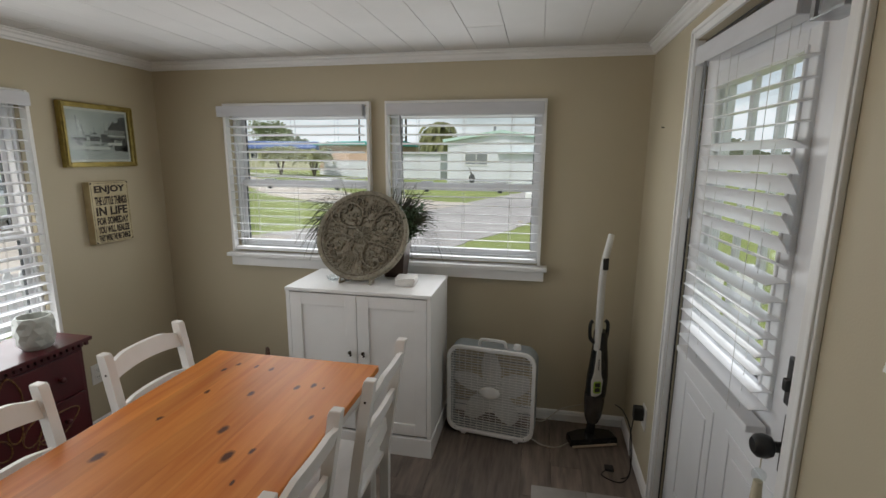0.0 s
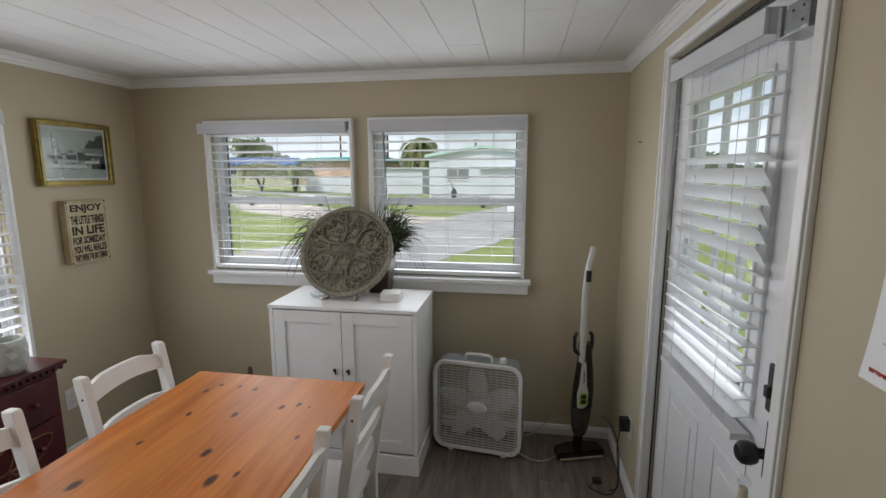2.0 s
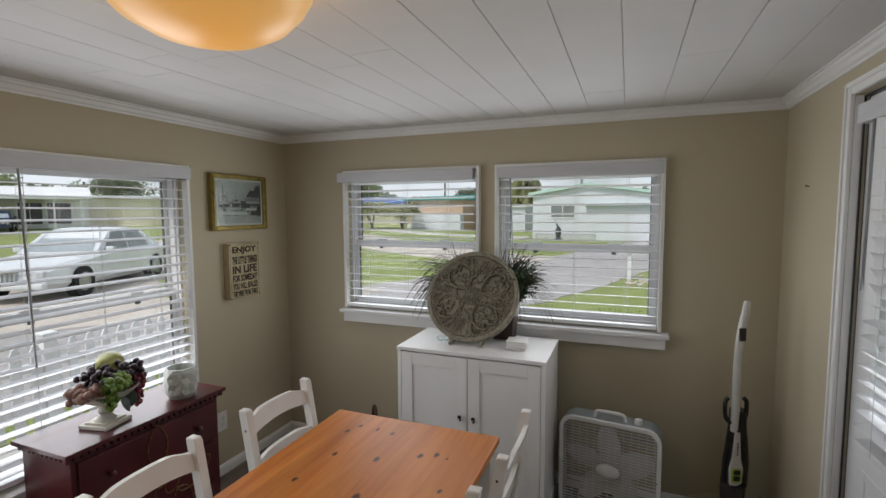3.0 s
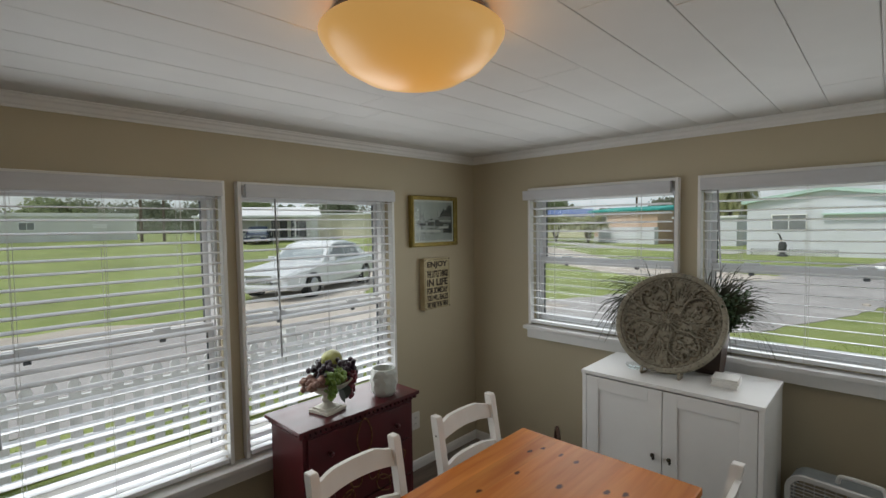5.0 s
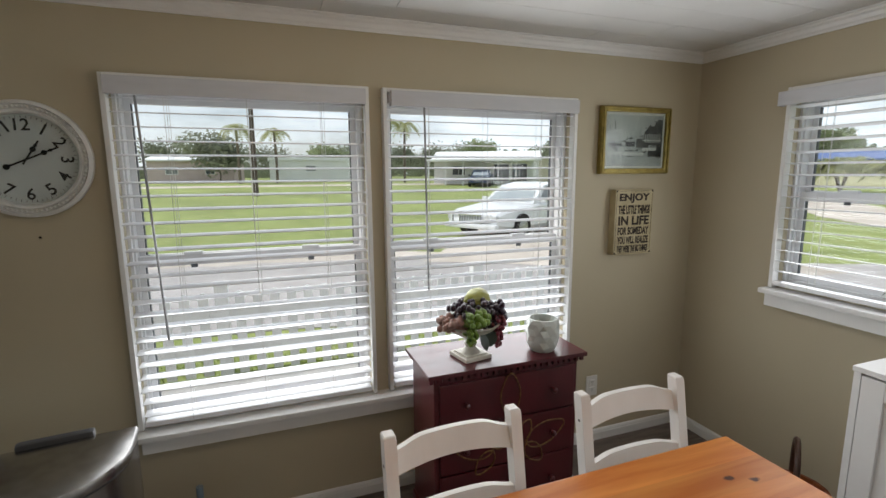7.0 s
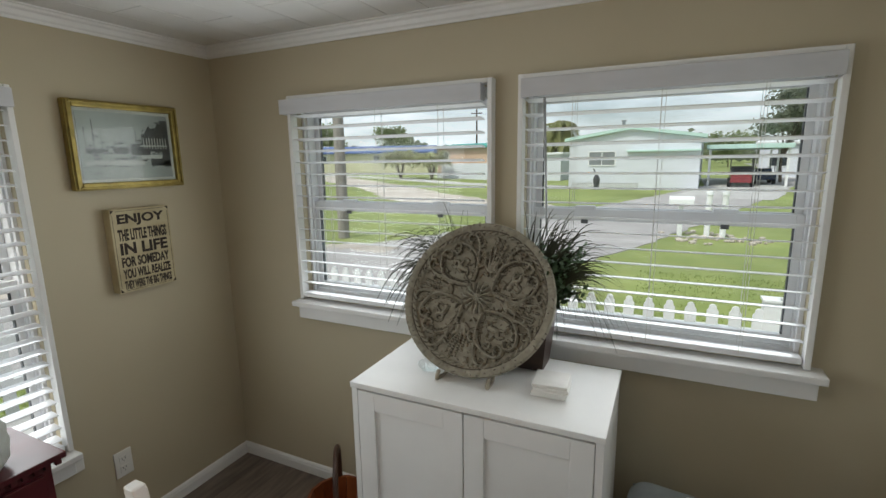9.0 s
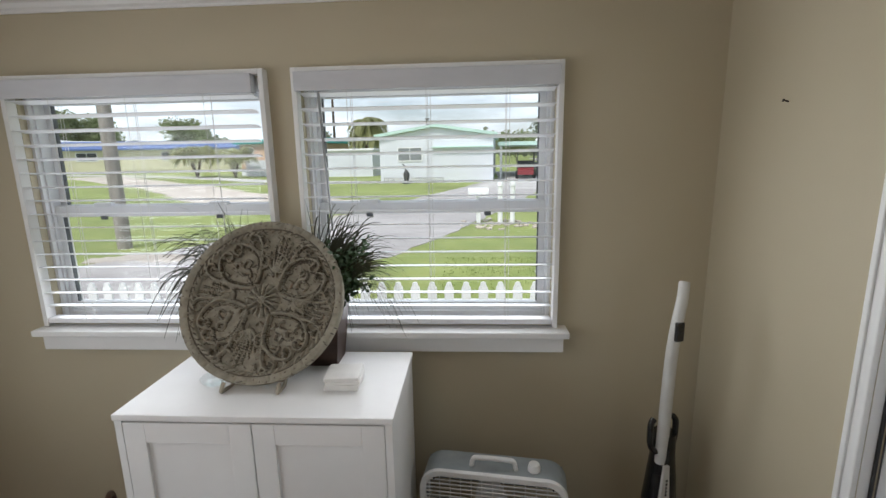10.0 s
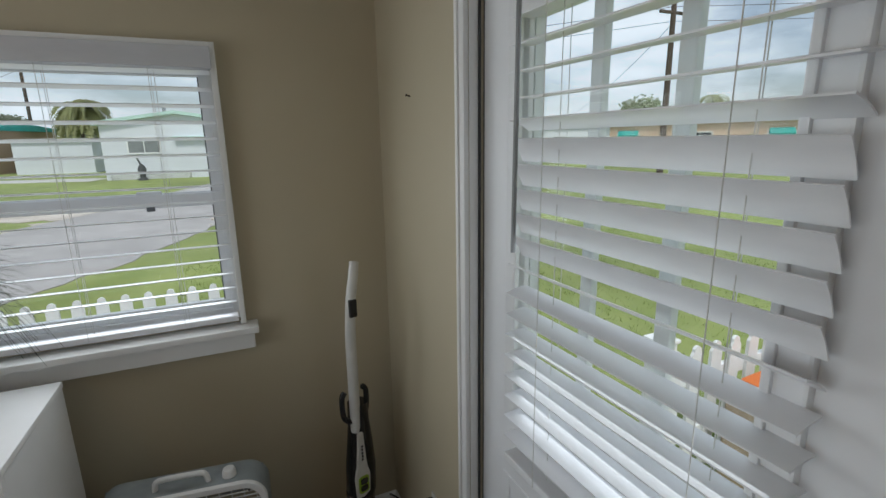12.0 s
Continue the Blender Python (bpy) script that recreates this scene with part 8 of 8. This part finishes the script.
# ---- entry tiles by the door ----
M_TILE = mat("grey_veined_marble_tile", (0.46, 0.44, 0.42), (0.25, 0.235, 0.22), 0.3, 5, bump=0.05, bscale=40, cloud=0.12, piece=0.06, detail=10)
et = thing("door_mat", (0.145, 1.25, 0.0), 0, "grey marble tiles laid on the floor inside the door", "tiles")
for i in range(2):
    for k in range(4):
        bm = start()
        box(bm, (0.255 * i, 0.229 * k, 0.0), (0.255 * i + 0.252, 0.229 * k + 0.226, 0.006), 0.0015)
        part("tile", bm, M_TILE, et)

# ---- calendar and hook board on the east wall ----
M_PAPER = mat("white_calendar_paper", (0.84, 0.85, 0.86), (0.81, 0.82, 0.83), 0.5, 8, cloud=0.03)
M_MINTP = mat("pale_mint_print", (0.64, 0.73, 0.68), (0.56, 0.66, 0.61), 0.4, 5, stretch=(1, 1, 5), cloud=0.08)
M_PLATEP = mat("white_plate_print", (0.72, 0.75, 0.76), None, 0.4, 5)
M_REDB = mat("red_print", (0.55, 0.035, 0.025), None, 0.45, 20)
M_CUKE = mat("cucumber_skin_print", (0.08, 0.17, 0.035), (0.05, 0.11, 0.02), 0.4, 14)
M_SLICE = mat("cucumber_slice_print", (0.42, 0.50, 0.15), (0.34, 0.43, 0.11), 0.4, 40)
M_CORE = mat("pale_cucumber_core_print", (0.56, 0.62, 0.30), (0.46, 0.53, 0.20), 0.4, 90)
M_BREAD = mat("pink_bread_print", (0.55, 0.36, 0.26), (0.45, 0.27, 0.19), 0.5, 60)
M_HERB = mat("herb_print", (0.05, 0.13, 0.02), (0.03, 0.08, 0.012), 0.5, 60)
M_GREYP = mat("grey_print", (0.45, 0.46, 0.49), None, 0.6, 20)
M_FLOWER = mat("yellow_green_print", (0.45, 0.50, 0.08), None, 0.5, 20)
cal = thing("wall_calendar", (EX, 0.724, 1.444), -90, "hanging wall calendar open at september with a vegetable picture", "calendar")


def flat(bm, outline, y):
    prism(bm, outline, 0.0004, Matrix(((1, 0, 0, 0), (0, 0, -1, y), (0, 1, 0, 0), (0, 0, 0, 1))))
    return bm


def ellipse(cx, cz, a, b, turn=0.0, n=28):
    k = radians(turn)
    return [(cx + a * math.cos(t) * math.cos(k) - b * math.sin(t) * math.sin(k), cz + a * math.cos(t) * math.sin(k) + b * math.sin(t) * math.cos(k)) for t in (2 * math.pi * i / n for i in range(n))]


bm = start()
box(bm, (-0.16, -0.004, 0.0), (0.16, -0.001, 0.212), 0.0005)
up = part("picture_page", bm, M_MINTP, cal, "pale mint printed page")
bm = start()
rows = []
for i in range(13):
    s = i / 12
    y = -0.005 - 0.012 * s ** 2
    rows.append([bm.verts.new((x * (1 + 0.02 * s) - 0.006 * s, y, -0.208 * s)) for x in (-0.16, -0.08, 0.0, 0.08, 0.16)])
for a, b in zip(rows, rows[1:]):
    for k in range(4):
        bm.faces.new((a[k], a[k + 1], b[k + 1], b[k]))
bm.normal_update()
bmesh.ops.solidify(bm, geom=bm.faces[:], thickness=0.002)
lowp = part("date_page", bm, M_PAPER, cal, "white date page curling at the bottom", smooth=40)
bm = start()
rows = []
for i in range(7):
    s = i / 6
    rows.append([bm.verts.new((x, -0.003 - 0.006 * s ** 2, -0.200 * s)) for x in (-0.158, 0.158)])
for a, b in zip(rows, rows[1:]):
    bm.faces.new((a[0], a[1], b[1], b[0]))
bm.normal_update()
bmesh.ops.solidify(bm, geom=bm.faces[:], thickness=0.0015)
part("under_pages", bm, M_PAPER, cal)
for nm, pts, y, mtl in (("printed_plate", ellipse(0.01, 0.102, 0.112, 0.100), -0.0042, M_PLATEP), ("printed_line", [(-0.158, 0.1235), (-0.115, 0.1235), (-0.115, 0.1255), (-0.158, 0.1255)], -0.0042, M_HERB),
                        ("printed_line", [(-0.158, 0.043), (-0.09, 0.036), (-0.09, 0.038), (-0.158, 0.045)], -0.0042, M_HERB),
                        ("printed_banner", [(-0.156, 0.176), (-0.046, 0.176), (-0.044, 0.196), (-0.155, 0.196)], -0.0046, M_REDB), ("printed_bread", ellipse(0.004, 0.098, 0.048, 0.050), -0.0046, M_BREAD),
                        ("printed_cucumber", ellipse(-0.055, 0.083, 0.020, 0.045, 18), -0.0050, M_CUKE), ("printed_cucumber", ellipse(0.066, 0.083, 0.022, 0.052, -38), -0.0050, M_CUKE),
                        ("printed_slice", ellipse(-0.028, 0.134, 0.025, 0.029, -10), -0.0050, M_SLICE), ("printed_slice", ellipse(0.032, 0.134, 0.026, 0.029, 10), -0.0050, M_SLICE),
                        ("printed_slice", ellipse(-0.030, 0.052, 0.022, 0.026, 12), -0.0054, M_SLICE), ("printed_slice", ellipse(0.024, 0.050, 0.026, 0.026), -0.0054, M_SLICE),
                        ("printed_olive", ellipse(-0.025, 0.129, 0.011, 0.012), -0.0062, M_BLACK), ("printed_olive", ellipse(0.022, 0.129, 0.012, 0.013), -0.0062, M_BLACK),
                        ("printed_rind", ellipse(-0.028, 0.134, 0.0275, 0.0315, -10), -0.0048, M_CUKE), ("printed_rind", ellipse(0.032, 0.134, 0.0285, 0.0315, 10), -0.0048, M_CUKE),
                        ("printed_rind", ellipse(-0.030, 0.052, 0.0243, 0.0283, 12), -0.0052, M_CUKE), ("printed_rind", ellipse(0.024, 0.050, 0.0283, 0.0283), -0.0052, M_CUKE),
                        ("printed_core", ellipse(-0.028, 0.134, 0.017, 0.020, -10), -0.0056, M_CORE), ("printed_core", ellipse(0.032, 0.134, 0.018, 0.020, 10), -0.0056, M_CORE),
                        ("printed_core", ellipse(-0.030, 0.052, 0.015, 0.018, 12), -0.0060, M_CORE), ("printed_core", ellipse(0.024, 0.050, 0.018, 0.018), -0.0060, M_CORE),
                        ("printed_pepper", [(0.038 * math.sin(t / 5), 0.106 - 0.022 * math.cos(t / 5)) for t in range(-5, 6)] + [(0.034 * math.sin(t / 5), 0.113 - 0.022 * math.cos(t / 5)) for t in range(5, -6, -1)], -0.0054, M_REDB),
                        ("printed_bean", ellipse(-0.083, 0.150, 0.003, 0.010, 25, 14), -0.0048, M_BLACK), ("printed_bean", ellipse(-0.071, 0.148, 0.003, 0.010, -30, 14), -0.0048, M_BLACK),
                        ("printed_bean", ellipse(0.094, 0.158, 0.003, 0.010, 60, 14), -0.0048, M_BLACK), ("printed_bean", ellipse(0.104, 0.172, 0.003, 0.009, 20, 14), -0.0048, M_BLACK),
                        ("printed_flower", [(0.0, 0.158), (0.012, 0.166), (0.022, 0.192), (0.010, 0.178), (0.006, 0.188), (0.0, 0.174), (-0.012, 0.196), (-0.010, 0.170)], -0.0050, M_FLOWER),
                        ("printed_knife", [(-0.155, 0.024), (-0.142, 0.020), (-0.140, 0.06), (-0.149, 0.105), (-0.155, 0.06)], -0.0046, M_HERB)):
    part(nm, flat(start(), pts, y), mtl, up)
rnd = random.Random(12)
bm = start()
for k in range(90):
    t = rnd.uniform(-1, 1)
    cx, cz = 0.01 + 0.078 * t, 0.026 + 0.020 * t * t + rnd.gauss(0, .006)
    flat(bm, ellipse(cx, cz, rnd.uniform(.002, .005), rnd.uniform(.001, .0025), rnd.uniform(0, 180), 6), -0.0058 - 0.00001 * k)
tagged(part("printed_herb_bed", bm, M_HERB, up), kind="stuff")
lettering("lettering", "SEPTEMBER", 0.0105, M_PAPER, up, pose(-0.100, -0.0054, 0.186, 90, 0, -1) , 0.088)
bm = start()
for r in range(5):
    for k in range(7):
        s = 0.14 + 0.135 * r
        y = -0.0066 - 0.012 * s ** 2
        x = -0.138 + 0.045 * k
        box(bm, (x, y - 0.0010, -0.208 * s - 0.0022), (x + 0.005, y, -0.208 * s))
tagged(part("printed_dates", bm, M_GREYP, lowp), kind="stuff")
bm = start()
for r in range(4):
    s = 0.80 + 0.022 * r
    y = -0.0066 - 0.012 * s ** 2
    box(bm, (-0.085, y - 0.001, -0.208 * s - 0.0012), (-0.005 - 0.012 * r, y, -0.208 * s))
tagged(part("printed_notes", bm, M_GREYP, lowp), kind="stuff")
lettering("lettering", "SEPTEMBER", 0.0065, M_REDB, lowp, pose(-0.128, -0.0178, -0.188, 96, 0, 0), 0.046)
bm = start()
box(bm, (0.075, -0.0184, -0.206), (0.082, -0.0155, -0.188)), box(bm, (0.088, -0.0184, -0.196), (0.118, -0.0155, -0.190)), box(bm, (0.088, -0.0184, -0.206), (0.112, -0.0155, -0.200))
part("logo_bars", bm, M_REDB, lowp, "plain red logo shape")
bm = start()
tube(bm, curve_points([(0.0, 0.0, 0.203), (0.0, -0.010, 0.203), (0.002, -0.014, 0.206), (0.006, -0.014, 0.207)], 3), 0.0016, 6)
part("hook", bm, M_BLACK, cal, smooth=60)

hbd = thing("hook_board", (EX, 0.53, 1.10), -90, "white key board with small metal hooks", "key board")
bm = start()
box(bm, (-0.148, -0.012, -0.14), (0.16, 0.0, 0.128), 0.004)
part("board", bm, M_PAPER, hbd)
for x, z in ((-0.115, 0.055), (-0.055, 0.045), (0.01, 0.04), (0.075, 0.04)):
    bm = start()
    box(bm, (x - 0.008, -0.016, z - 0.004), (x + 0.008, -0.012, z + 0.010), 0.001)
    tube(bm, curve_points([(x, -0.016, z), (x, -0.024, z - 0.012), (x, -0.022, z - 0.026), (x, -0.032, z - 0.030), (x, -0.036, z - 0.018)], 4), 0.0022, 6)
    part("hook", bm, M_STEEL, hbd, smooth=50)

# ---- tassel hanging from the door knob ----
M_TASSEL = mat("cream_tassel", (0.62, 0.56, 0.42), (0.50, 0.44, 0.31), 0.9, 60, stretch=(1, 1, .05), bump=0.3, bscale=120)
tl = thing("tassel", (0.668, 1.239, 0.672), 0, "cream tassel with a glass bead hanging from the door knob", "tassel")
bm = start()
rod(bm, (0, 0, 0.155), (0.0, 0.0, 0.212), 0.0012, n=6)
part("loop", bm, M_TASSEL, tl)
bm = start()
ball(bm, (0, 0, 0.138), 0.016, 3)
part("bead", bm, M_CLEAR, tl, "clear glass bead", smooth=80)
bm = start()
lathe(bm, [(0.0, 0.124), (0.010, 0.122), (0.011, 0.10), (0.014, 0.05), (0.016, 0.0), (0.0, 0.0)], 18)
part("fringe", bm, M_TASSEL, tl, smooth=50)
